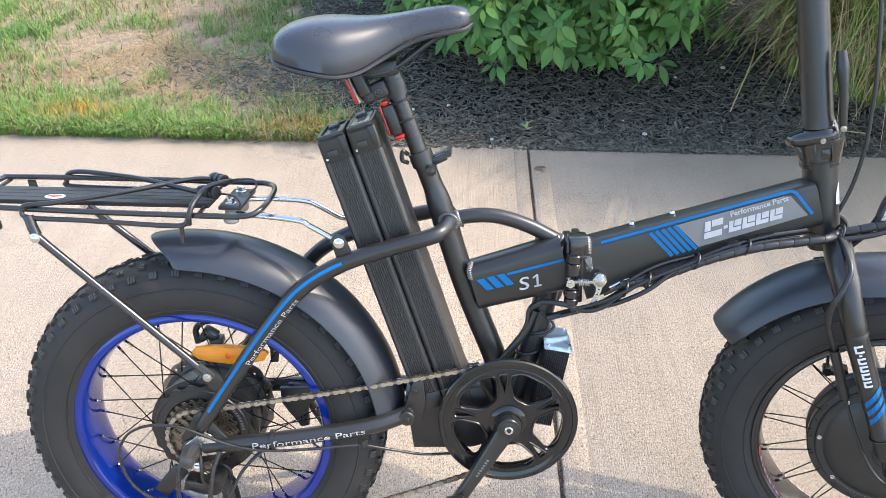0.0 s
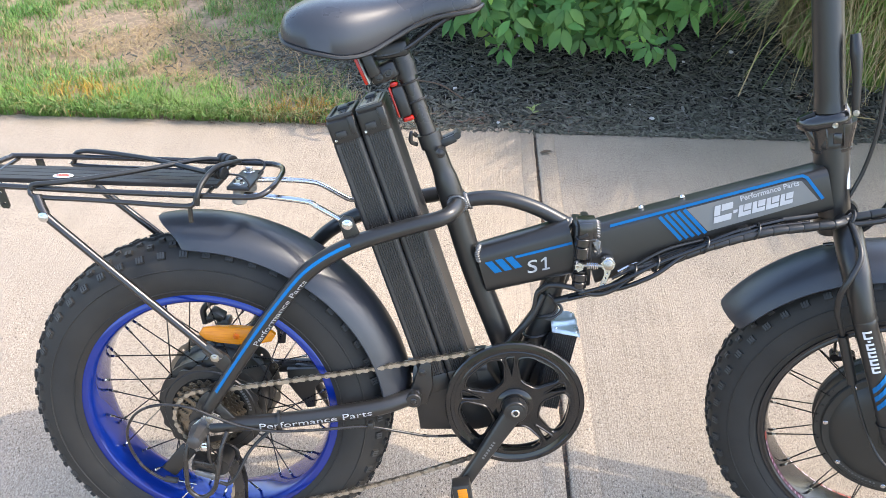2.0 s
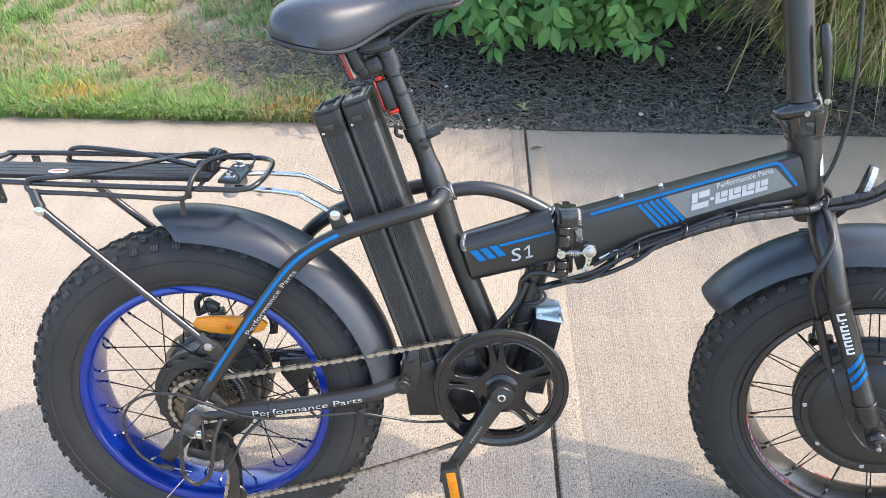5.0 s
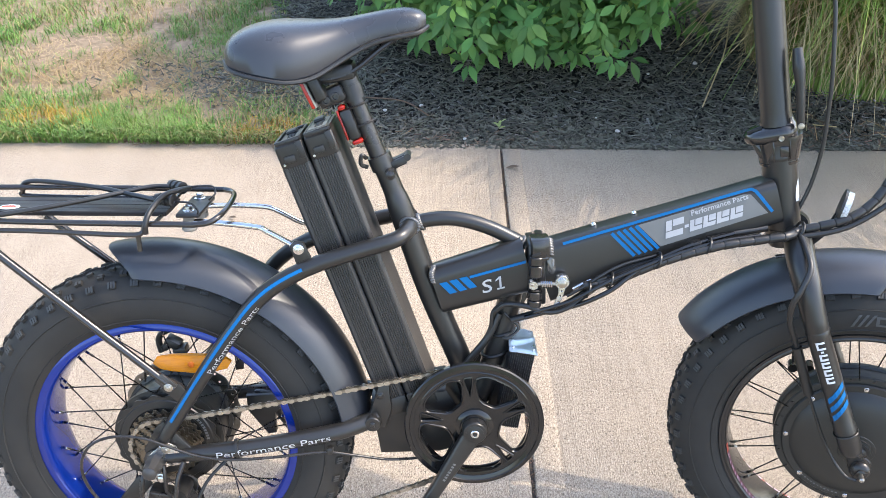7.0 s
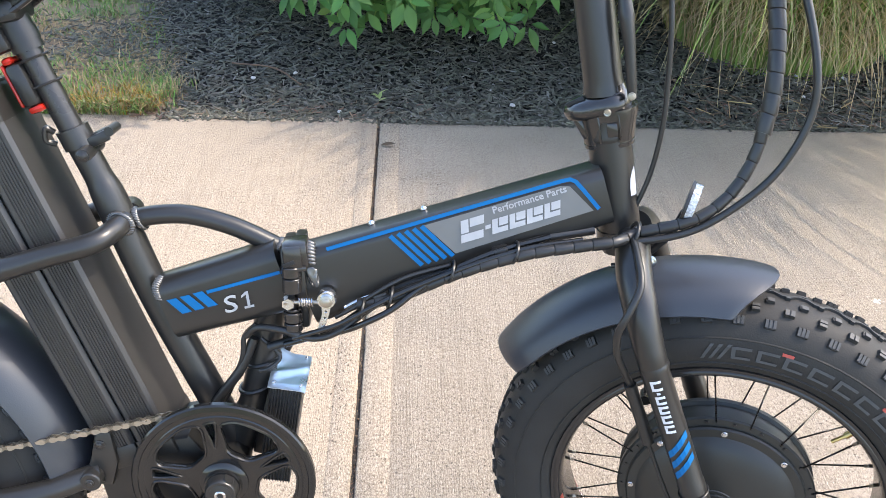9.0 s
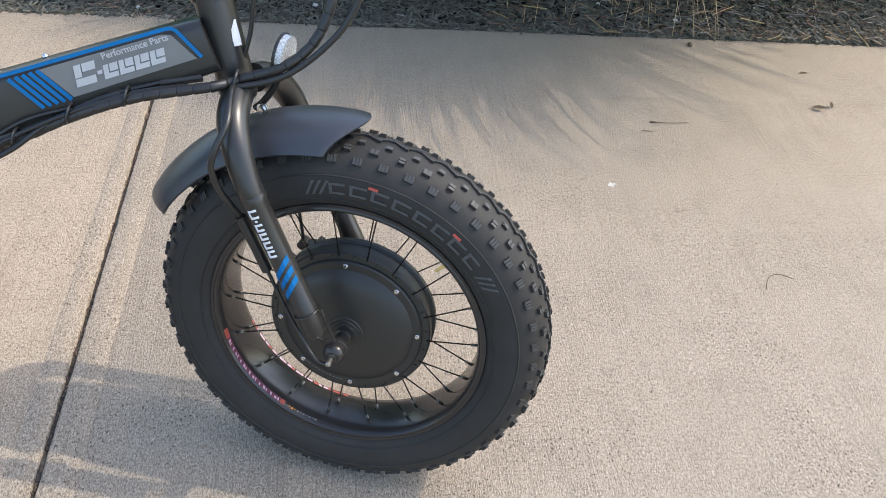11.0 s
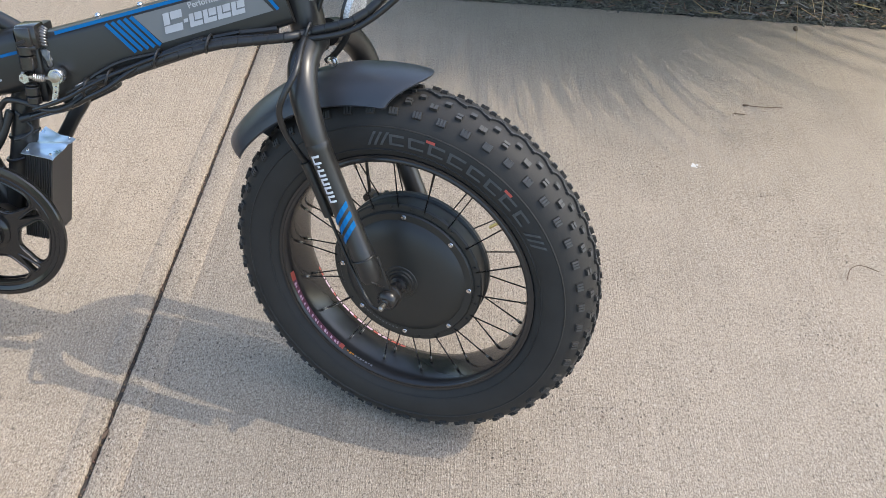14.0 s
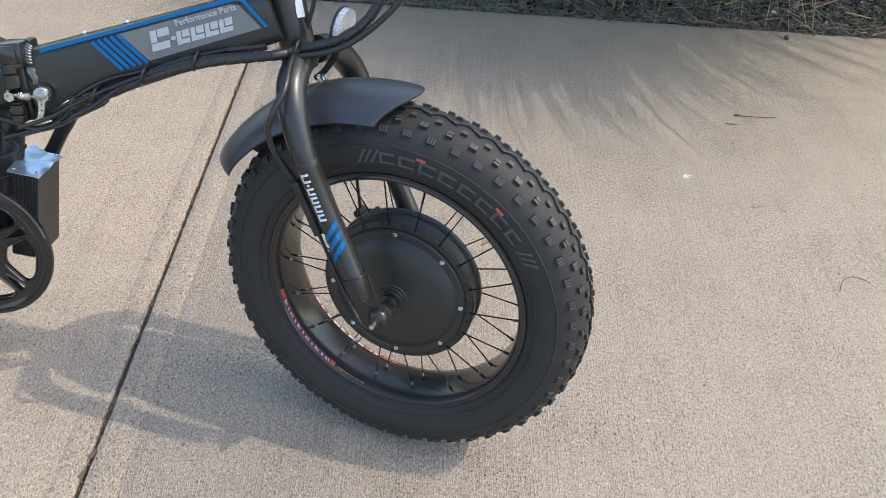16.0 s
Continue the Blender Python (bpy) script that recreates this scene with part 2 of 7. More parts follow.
def words(name, text, size, m, mat, parent, slant=0.0, wide=1.0, bend=None, bold=0.0):
    """Raised lettering: x along the line, z up, facing -y."""
    cu = bpy.data.curves.new(name, "FONT")
    cu.body, cu.size, cu.shear, cu.extrude, cu.offset, cu.resolution_u = text, size, slant, 0.0003, bold, 3
    ob = bpy.data.objects.new(name, cu)
    scene.collection.objects.link(ob)
    bpy.context.view_layer.update()
    me = bpy.data.meshes.new_from_object(ob.evaluated_get(bpy.context.evaluated_depsgraph_get()))
    bpy.data.objects.remove(ob)
    me.transform(Matrix.Diagonal((wide, 1, 1, 1)))
    me.transform(Matrix.Rotation(radians(90), 4, "X"))
    if bend:
        for v in me.vertices:
            bend(v)
    me.transform(m)
    me.materials.clear()
    me.materials.append(mat)
    ob = new(name, me)
    ob.parent = parent
    return ob


# ---- the ground ----
def concrete_material(name, brushed):
    """Tan concrete drawn with a broom along y; brushed is the depth of its lines."""
    m = bpy.data.materials.new(name)
    m.use_nodes = True
    nt = m.node_tree
    n, link = nt.nodes, nt.links.new
    b = n["Principled BSDF"]
    b.inputs["Roughness"].default_value = 0.88
    b.inputs["Specular IOR Level"].default_value = 0.3
    co = n.new("ShaderNodeTexCoord")

    def tex(scale, detail=4.0, stretch=None, rough=0.5):
        t = n.new("ShaderNodeTexNoise")
        t.inputs["Scale"].default_value, t.inputs["Detail"].default_value, t.inputs["Roughness"].default_value = scale, detail, rough
        src = co.outputs["Object"]
        if stretch:
            mp = n.new("ShaderNodeMapping")
            mp.inputs["Scale"].default_value = stretch
            link(src, mp.inputs[0])
            src = mp.outputs[0]
        link(src, t.inputs["Vector"])
        return t.outputs[0]

    def ranged(fac, lo, hi, to0=0.0, to1=1.0):
        r = n.new("ShaderNodeMapRange")
        r.inputs["From Min"].default_value, r.inputs["From Max"].default_value = lo, hi
        r.inputs["To Min"].default_value, r.inputs["To Max"].default_value = to0, to1
        link(fac, r.inputs[0])
        return r.outputs[0]

    def times(a, c):
        x = n.new("ShaderNodeMath")
        x.operation = "MULTIPLY"
        for slot, v in enumerate((a, c)):
            if isinstance(v, float):
                x.inputs[slot].default_value = v
            else:
                link(v, x.inputs[slot])
        return x.outputs[0]

    def plus(a, c):
        x = n.new("ShaderNodeMath")
        link(a, x.inputs[0])
        link(c, x.inputs[1])
        return x.outputs[0]

    def mixer(fac, a, c):
        x = n.new("ShaderNodeMix")
        x.data_type = "RGBA"
        link(fac, x.inputs[0])
        for slot, v in ((6, a), (7, c)):
            if isinstance(v, tuple):
                x.inputs[slot].default_value = (*v, 1)
            else:
                link(v, x.inputs[slot])
        return x.outputs[2]

    # broad tone, stains, and dull patches
    c = mixer(ranged(tex(1.6, 5), 0.35, 0.7), (0.291, 0.232, 0.172), (0.260, 0.209, 0.155))
    c = mixer(ranged(tex(9, 5, rough=0.6), 0.48, 0.80), c, (0.224, 0.177, 0.129))
    c = mixer(times(ranged(tex(3.1, 6, rough=0.65), 0.54, 0.74), 0.45), c, (0.184, 0.155, 0.124))
    # sandy grain, drawn out a little by the broom
    grain = tex(1.0, 4, (520, 260, 260), 0.65)
    c = mixer(ranged(grain, 0.46, 0.64), c, (0.468, 0.395, 0.304))
    c = mixer(ranged(tex(1.0, 3, (440, 190, 190)), 0.53, 0.70), c, (0.122, 0.094, 0.067))
    c = mixer(times(ranged(tex(1.0, 2, (190, 105, 105)), 0.52, 0.72), 0.5), c, (0.131, 0.103, 0.081))
    c = mixer(times(ranged(tex(1.0, 2, (215, 130, 130)), 0.56, 0.74), 0.55), c, (0.524, 0.451, 0.371))
    # broom lines of two widths, stronger in some stretches than in others
    fine = tex(1.0, 3, (330, 7, 7), 0.6)
    wide = tex(1.0, 2, (95, 1.6, 1.6))
    where = ranged(tex(3.0, 3), 0.32, 0.66, 0.35, 1.0)
    c = mixer(times(times(ranged(fine, 0.53, 0.74), where), 0.55 * brushed), c, (0.126, 0.097, 0.071))
    c = mixer(times(ranged(wide, 0.52, 0.9), 0.45 * brushed), c, (0.169, 0.136, 0.100))
    # pits and dark grit
    pits = times(ranged(tex(1.0, 2, (240, 150, 150)), 0.605, 0.68), ranged(tex(4.5, 4), 0.42, 0.66, 0.30, 1.0))
    c = mixer(pits, c, (0.053, 0.042, 0.031))
    spots = n.new("ShaderNodeTexVoronoi")
    spots.inputs["Scale"].default_value = 13.0
    link(co.outputs["Object"], spots.inputs["Vector"])
    c = mixer(ranged(spots.outputs["Distance"], 0.02, 0.05), (0.107, 0.072, 0.052), c)
    grit = n.new("ShaderNodeTexVoronoi")
    grit.inputs["Scale"].default_value = 40.0
    link(co.outputs["Object"], grit.inputs["Vector"])
    dots = times(ranged(grit.outputs["Distance"], 0.13, 0.05), ranged(tex(14, 2), 0.42, 0.58))
    c = mixer(times(dots, 0.75), c, (0.075, 0.060, 0.047))
    link(c, b.inputs["Base Color"])
    height = plus(times(grain, 0.55), times(fine, 0.65 * brushed))
    height = plus(height, times(pits, -0.5))
    bp = n.new("ShaderNodeBump")
    bp.inputs["Strength"].default_value, bp.inputs["Distance"].default_value = 0.85, 0.0034
    link(height, bp.inputs["Height"])
    link(bp.outputs[0], b.inputs["Normal"])
    return m


CONCRETE = concrete_material("broom-finished concrete", 1.0)
TROWELLED = concrete_material("trowelled concrete", 0.75)
SOIL = material("dark soil", (0.022, 0.019, 0.016), 0.95, other=(0.012, 0.011, 0.01), scale=30, bump=0.6, bump_scale=120)
TURF = material("turf soil", (0.285, 0.203, 0.134), 0.95, other=(0.105, 0.079, 0.044), scale=38, amount=0.85, bump=0.8, bump_scale=110)
FAR_LAWN = material("worn lawn", (0.085, 0.135, 0.034), 0.9, other=(0.21, 0.165, 0.09), scale=2.2, amount=0.9, bump=0.8, bump_scale=60)
GRIT = material("dark joint grit", (0.030, 0.026, 0.022), 0.95, other=(0.075, 0.062, 0.05), scale=120, amount=0.9, bump=0.8, bump_scale=300)
MULCH = material("black dyed mulch", (0.090, 0.086, 0.066), 0.85, other=(0.126, 0.118, 0.090), scale=60, island=0.55, bump=0.3, bump_scale=300)
MULCH_GREY = material("weathered mulch", (0.17, 0.16, 0.145), 0.8, other=(0.10, 0.095, 0.085), scale=60, island=0.5)
PEBBLE = material("pale pebble", (0.5, 0.48, 0.45), 0.7, other=(0.35, 0.33, 0.3), scale=100)
GRASS = material("lawn blades", (0.088, 0.198, 0.035), 0.55, other=(0.165, 0.248, 0.056), scale=2.5, amount=1.0, island=0.35, spec=0.3)
RUSTY = material("rusty blades", (0.41, 0.195, 0.030), 0.65, other=(0.30, 0.22, 0.042), scale=6, amount=1.0, island=0.3, spec=0.2)
STRAW = material("dry blades", (0.36, 0.275, 0.155), 0.7, other=(0.31, 0.21, 0.10), scale=3.5, amount=1.0, island=0.3, spec=0.2)


JOINT, EDGE, SKEW = 0.5557, 1.352, 0.0105


def slab(name, x0, x1, y0, y1, label):
    """A slab with worn, rounded and slightly chipped rims; its top lies at the height of the walk."""
    rows = 420
    ring = [(-0.10, 0.0), (-0.012, 0.0), (-0.005, 0.0006), (-0.0013, 0.0022), (0.0, 0.0050)]
    verts, faces = [], []
    for j in range(rows + 1):
        y = y0 + (y1 - y0) * j / rows
        end = -0.004 if j in (0, rows) else 0.0
        for side, x in ((1, x0), (-1, x1)):
            w = 0.0011 * noise.noise((y * 45, x * 3, 1)) + 0.0008 * noise.noise((y * 160, x * 3, 4))
            chip = max(0.0, noise.noise((y * 13, x * 5, 8)) - 0.42) * 0.016
            line = []
            for z, inset in ring:
                line.append((x + SKEW * y + side * (inset * (1 + 1.4 * chip / 0.004) + w + chip * (1 if z > -0.02 else 0)), y, (z if z > -0.05 else -0.10) + (end if z > -0.01 else 0) - (chip * 0.5 if z > -0.004 else 0)))
            verts += line if side > 0 else line[::-1]
    m = 10
    for j in range(rows):
        for k in range(m - 1):
            a = j * m + k
            faces.append((a, a + 1, a + m + 1, a + m))
    for j in (0, rows):
        loop = [j * m + k for k in range(m)]
        faces.append(tuple(loop if j else loop[::-1]))
    me = mesh_from(name, verts, faces, CONCRETE)
    me.shade_smooth()
    me.set_sharp_from_angle(angle=radians(50))
    return tagged(new(name, me), label, "pavement", kind="structure")


def edge_band(name, x0, x1):
    bm = block((x1 - x0, 5.0, 0.0012), Matrix.Rotation(-math.atan(SKEW), 4, "Z") @ Matrix.Translation(((x0 + x1) / 2, -1.15, 0.0003)), 0.0005)
    return tagged(part(name, bm, TROWELLED), "smooth trowelled strip along the slab joint", "pavement", kind="structure")


edge_band("trowel_band", JOINT - 0.047, JOINT - 0.0135)
edge_band("trowel_band", JOINT + 0.0135, JOINT + 0.061)
slab("pavement_slab", JOINT + 0.0034, JOINT + 3.2, EDGE - 5.0, EDGE, "sunlit tan broom-finished concrete slab")
slab("pavement_slab", JOINT - 3.2, JOINT - 0.0034, EDGE - 5.0, EDGE + 0.03, "sunlit tan broom-finished concrete slab")
slab("pavement_slab", JOINT + 3.210, JOINT + 6.4, EDGE - 5.0, EDGE, "tan broom-finished concrete slab")
slab("pavement_slab", JOINT - 6.4, JOINT - 3.210, EDGE - 5.0, EDGE + 0.03, "tan broom-finished concrete slab")
# earth fills the joint unevenly
verts, faces = [], []
for j in range(701):
    y = EDGE - 5.0 + 5.0 * j / 700
    lift = -0.0085 + 0.0045 * noise.noise((y * 9, 3, 0)) + 0.0030 * noise.noise((y * 60, 5, 0))
    mid = JOINT + SKEW * y
    verts += [(mid - 0.0085, y, lift - 0.001), (mid - 0.002, y, lift + 0.0015 * noise.noise((y * 120, 1, 2))), (mid + 0.003, y, lift + 0.0015 * noise.noise((y * 120, 1, 6))), (mid + 0.0085, y, lift - 0.001)]
for j in range(700):
    for k in range(3):
        a = j * 4 + k
        faces.append((a, a + 1, a + 5, a + 4))
me = mesh_from("joint_filler", verts, faces, GRIT)
tagged(new("joint_filler", me), "dark earth packed into the slab joint", "joint", kind="structure")
bm = bmesh.new()
bmesh.ops.create_grid(bm, x_segments=8, y_segments=8, size=600)
bmesh.ops.translate(bm, vec=(0, 0, -0.03), verts=bm.verts)
tagged(part("ground", bm, FAR_LAWN), "worn lawn and soil reaching away", "ground", kind="structure")


def hump(name, x0, x1, y0, y1, n, m, mat, height, label, cat):
    """An uneven bed of earth."""
    xs, ys = np.linspace(x0, x1, n), np.linspace(y0, y1, m)
    verts, faces = [], []
    for j, y in enumerate(ys):
        for i, x in enumerate(xs):
            verts.append((x, y, height(x, y) + 0.012 * noise.noise((x * 3, y * 3, 0)) + 0.006 * noise.noise((x * 17, y * 17, 1))))
    for j in range(m - 1):
        for i in range(n - 1):
            a = j * n + i
            faces.append((a, a + 1, a + n + 1, a + n))
    me = mesh_from(name, verts, faces, mat)
    me.shade_smooth()
    return tagged(new(name, me), label, cat, kind="structure")


def border(y):
    """The line between lawn and bed."""
    return -0.06 - 0.26 * max(y - 1.38, 0) + 0.03 * math.sin(y * 5)


hump("mulch_bed", -0.9, 5.2, EDGE + 0.004, 5.0, 120, 80, SOIL, lambda x, y: -0.018 + 0.05 * min(max(y - 1.4, 0), 0.6) - 0.06 * (x < border(y) - 0.02), "black mulched planting bed", "mulch bed")


def bare(x, y):
    """How worn the turf is, 0 to 1."""
    d = ((x + 0.62) / 0.62) ** 2 + ((y - 1.84) / 0.25) ** 2
    e = ((x + 0.95) / 0.35) ** 2 + ((y - 2.05) / 0.25) ** 2
    return max(0.0, min(1.0, 1.35 - min(d, e) + 0.7 * noise.noise((x * 4, y * 4, 7))))


def turf_height(x, y):
    return 0.006 - 0.02 * (x > border(y) + 0.03) - 0.012 * max(0.0, 1 - (y - EDGE - 0.0275) / 0.03)


hump("lawn", -5.5, 0.05, EDGE + 0.0275, 6.0, 110, 90, TURF, turf_height, "patchy lawn with worn earth", "lawn")


def blades(name, spots, mat, label, rng, width=0.0014):
    """Grass blades as bent strips; spots: x, y, z, height, lean direction, lean."""
    verts, faces = [], []
    for x, y, z, h, a, lean in spots:
        c, s = math.cos(a), math.sin(a)
        b = a + 1.57 + rng.uniform(-0.6, 0.6)
        wx, wy = math.cos(b) * width * rng.uniform(0.7, 1.4), math.sin(b) * width
        k = len(verts)
        for t, f in ((0.0, 1.0), (0.45, 0.85), (0.8, 0.55)):
            r = lean * h * t * t
            zz = z + h * t * (1 - 0.25 * lean * t)
            verts += [(x + c * r - wx * f, y + s * r - wy * f, zz), (x + c * r + wx * f, y + s * r + wy * f, zz)]
        verts.append((x + c * lean * h, y + s * lean * h, z + h * (1 - 0.35 * lean)))
        faces += [(k, k + 1, k + 3, k + 2), (k + 2, k + 3, k + 5, k + 4), (k + 4, k + 5, k + 6)]
    me = mesh_from(name, verts, faces, mat)
    me.shade_smooth()
    return tagged(new(name, me), label, "grass", kind="stuff")


rng = random.Random(11)
green, dry, orange = [], [], []
tufts = []
while len(tufts) < 3400:
    y = EDGE + 0.02 + 2.6 * rng.random() ** 1.35
    x = border(y) - 2.9 * rng.random() ** 1.1 + 0.03
    if y < EDGE + 0.06 and x > -0.1:
        continue
    tufts.append((x, y, bare(x, y), rng.random()))
for x0, y0, w, pick in tufts:
    rim = math.exp(-max(y0 - EDGE - 0.02, 0) / 0.07)
    lush = noise.noise((x0 * 1.7, y0 * 1.7, 9)) + 0.5 * noise.noise((x0 * 5, y0 * 5, 2))
    if rng.random() < w * 0.93:
        for k in range(16):
            dry.append((x0 + rng.gauss(0, 0.03), y0 + rng.gauss(0, 0.03), 0.004, rng.uniform(0.012, 0.04), rng.uniform(0, 6.28), rng.uniform(1.2, 2.6)))
        continue
    yellow = min(0.9, max(0.03, 0.22 - 0.6 * lush + 0.45 * rim * (noise.noise((x0 * 3.0, 2, 5)) + 0.25)))
    dense = int(17 + 20 * max(0, lush + 0.6) + 12 * rim)
    tall = 0.75 + 0.4 * pick
    for k in range(dense):
        x, y = x0 + rng.gauss(0, 0.024), max(y0 + rng.gauss(0, 0.024), EDGE + 0.012)
        h = (rng.uniform(0.022, 0.058) + 0.024 * rim) * tall
        spot = (x, y, 0.0, h, rng.uniform(0, 6.28), rng.uniform(0.2, 1.2))
        if rim > 0.35 and rng.random() < 0.6:
            spot = (x, y, 0.0, h, -1.57 + rng.uniform(-1.2, 1.2), rng.uniform(0.3, 1.15))
        rust = math.exp(-((x + 0.98) / 0.13) ** 2 - ((y - 1.52) / 0.07) ** 2) + 0.8 * math.exp(-((x + 0.22) / 0.10) ** 2 - ((y - 1.44) / 0.06) ** 2)
        if rng.random() < 0.85 * rust:
            orange.append(spot)
        else:
            (dry if rng.random() < yellow else green).append(spot)
for k in range(2600):
    x = border(EDGE) - 0.02 - 2.4 * rng.random()
    thick = noise.noise((x * 6, 4, 1)) + 0.5 * noise.noise((x * 21, 2, 3))
    if rng.random() > 0.45 + 0.8 * thick:
        continue
    y = EDGE + 0.032 + 0.045 * rng.random()
    spot = (x, y, 0.0, rng.uniform(0.035, 0.085), -1.57 + rng.gauss(0, 0.75), rng.uniform(0.7, 1.5))
    pick = rng.random()
    (dry if pick < 0.30 else orange if pick < 0.36 else green).append(spot)
blades("lawn_grass", green, GRASS, "green blades of a rough patchy lawn", rng)
blades("rusty_grass", orange, RUSTY, "orange-brown blades in tufts along the lawn edge", rng)
blades("dry_grass", dry, STRAW, "straw-coloured dry blades in the lawn", rng)


def chips(name, count, mat, label, rng, ymax=3.2, size=1.0, stray=False):
    verts, faces = [], []
    for k in range(count):
        y = EDGE - 0.004 + (ymax - EDGE) * rng.random() ** 1.5
        x = rng.uniform(border(y) - 0.02, 3.3)
        if stray:
            y = rng.gauss(1.82, 0.12)
            x = border(y) - abs(rng.gauss(0, 0.28))
        z = rng.uniform(0.010, 0.024) if stray else -0.008 + 0.05 * min(max(y - 1.4, 0), 0.6) + 0.012 * noise.noise((x * 3, y * 3, 0)) + rng.uniform(0.0, 0.014)
        ln, wd, th = rng.uniform(0.006, 0.042) * size, rng.uniform(0.002, 0.008) * size, rng.uniform(0.001, 0.0035) * size
        m = Matrix.LocRotScale((x, y, z), Euler((rng.uniform(-0.5, 0.5), rng.uniform(-0.45, 0.45), rng.uniform(0, 6.28))), None)
        k0 = len(verts)
        tap = rng.uniform(0.3, 1.0)
        for sx, sy, sz in ((-1, -1, -1), (1, -tap, -1), (1, tap, -1), (-1, 1, -1), (-1, -1, 1), (1, -tap, 1), (1, tap, 1), (-1, 1, 1)):
            verts.append(tuple(m @ Vector((sx * ln / 2, sy * wd / 2, sz * th / 2))))
        faces += [tuple(k0 + i for i in f) for f in ((0, 3, 2, 1), (4, 5, 6, 7), (0, 1, 5, 4), (1, 2, 6, 5), (2, 3, 7, 6), (3, 0, 4, 7))]
    me = mesh_from(name, verts, faces, mat)
    return tagged(new(name, me), label, "mulch", kind="stuff")


chips("mulch", 50000, MULCH, "black shredded bark mulch", rng)
chips("weathered_mulch", 3200, MULCH_GREY, "grey weathered pieces of bark mulch", rng, size=0.8)
BROWN = material("brown bark bits", (0.15, 0.095, 0.06), 0.8, other=(0.09, 0.065, 0.045), scale=60, island=0.5)


def bits(name, count, mat, label, rng, x0, x1, y0, y1, length, z=0.012):
    """Thin dry pieces lying about in a stretch of the plan."""
    verts, faces = [], []
    for k in range(count):
        x, y = rng.uniform(x0, x1), y0 + (y1 - y0) * rng.random() ** 1.4
        zz = z + 0.05 * min(max(y - 1.4, 0), 0.6) + rng.uniform(0, 0.008)
        ln, wd, th = length * rng.uniform(0.3, 1.0), rng.uniform(0.0012, 0.004), rng.uniform(0.0008, 0.002)
        m = Matrix.LocRotScale((x, y, zz), Euler((rng.uniform(-0.4, 0.4), rng.uniform(-0.25, 0.25), rng.uniform(0, 6.28))), None)
        k0 = len(verts)
        for sx, sy, sz in ((-1, -1, -1), (1, -1, -1), (1, 1, -1), (-1, 1, -1), (-1, -1, 1), (1, -1, 1), (1, 1, 1), (-1, 1, 1)):
            verts.append(tuple(m @ Vector((sx * ln / 2, sy * wd / 2, sz * th / 2))))
        faces += [tuple(k0 + i for i in f) for f in ((0, 3, 2, 1), (4, 5, 6, 7), (0, 1, 5, 4), (1, 2, 6, 5), (2, 3, 7, 6), (3, 0, 4, 7))]
    return tagged(new(name, mesh_from(name, verts, faces, mat)), label, "litter", kind="stuff")


bits("straw_litter", 90, STRAW, "dry straw fallen over the mulch below the grasses", rng, 1.55, 3.3, EDGE - 0.01, 2.0, 0.11)
# paler bark at this end puts the sunlight on the mulch into its colour
bits("brown_mulch", 1100, BROWN, "brown bark pieces among the mulch, sunlight put into their colour", rng, 1.5, 3.4, EDGE - 0.005, 2.1, 0.045)
bits("grey_chunks", 700, MULCH_GREY, "grey and brown chunks of bark under the grasses, toned as if sunlit", rng, 1.7, 3.4, EDGE - 0.003, 1.9, 0.06)
bits("edge_litter", 170, BROWN, "reddish brown bits along the edge of the walk", rng, -0.75, 0.75, EDGE - 0.015, EDGE + 0.10, 0.03, 0.006)
bits("lawn_edge_litter", 420, BROWN, "brown bits of dead grass and earth along the lawn edge", rng, -2.3, -0.05, EDGE + 0.014, EDGE + 0.07, 0.035, 0.003)
def crumbs(count, rng):
    """Clods, bark and grit lying in the slab joint."""
    verts, faces = [], []
    for k in range(count):
        y = EDGE - 5.0 * rng.random() if k % 2 else rng.uniform(-0.75, 1.3)
        m = Matrix.LocRotScale((JOINT + SKEW * y + rng.gauss(0, 0.0022), y, -0.0065 + rng.uniform(-0.002, 0.004)), Euler((rng.uniform(0, 6), rng.uniform(0, 6), rng.uniform(0, 6))), None)
        size = Vector((rng.uniform(0.0014, 0.0058), rng.uniform(0.001, 0.0024), rng.uniform(0.0008, 0.002)))
        k0 = len(verts)
        for p in ((1, 0, 0), (-1, 0, 0), (0, 1, 0), (0, -1, 0), (0, 0, 1), (0, 0, -1)):
            verts.append(tuple(m @ Vector([c * q for c, q in zip(p, size)])))
        faces += [tuple(k0 + i for i in f) for f in ((0, 2, 4), (2, 1, 4), (1, 3, 4), (3, 0, 4), (2, 0, 5), (1, 2, 5), (3, 1, 5), (0, 3, 5))]
    return tagged(new("joint_crumbs", mesh_from("joint_crumbs", verts, faces, BROWN)), "brown crumbs of earth and bark in the slab joint", "litter", kind="stuff")


crumbs(650, rng)
chips("stray_mulch", 1100, MULCH, "dark bark pieces strewn over the worn turf", rng, size=0.95, stray=True)


# ---- the bicycle: built upright about its own plane (x ahead, y to its left, z up), leaning on its stand ----
LEAN_SLOPE = 0.27
bike = new("electric_bicycle")
bike.matrix_basis = Matrix.Translation((0, -0.1708, 0)) @ Matrix.Rotation(-math.atan(LEAN_SLOPE), 4, "X")
tagged(bike, "matt black folding fat-tyre electric bicycle on concrete, leaning on its stand", "bicycle")
BIKE = bike.matrix_basis.copy()
HEAD = Vector((0.8505, 0, 0.805))
AXIS = Vector((-0.214, 0, 0.977)).normalized()
STEER = Matrix.Translation(HEAD) @ Matrix.Rotation(radians(-19.5), 4, AXIS) @ Matrix.Translation(-HEAD)
REAR, FRONT = Vector((-0.067, 0, 0.281)), Vector((1.049, 0, 0.292))


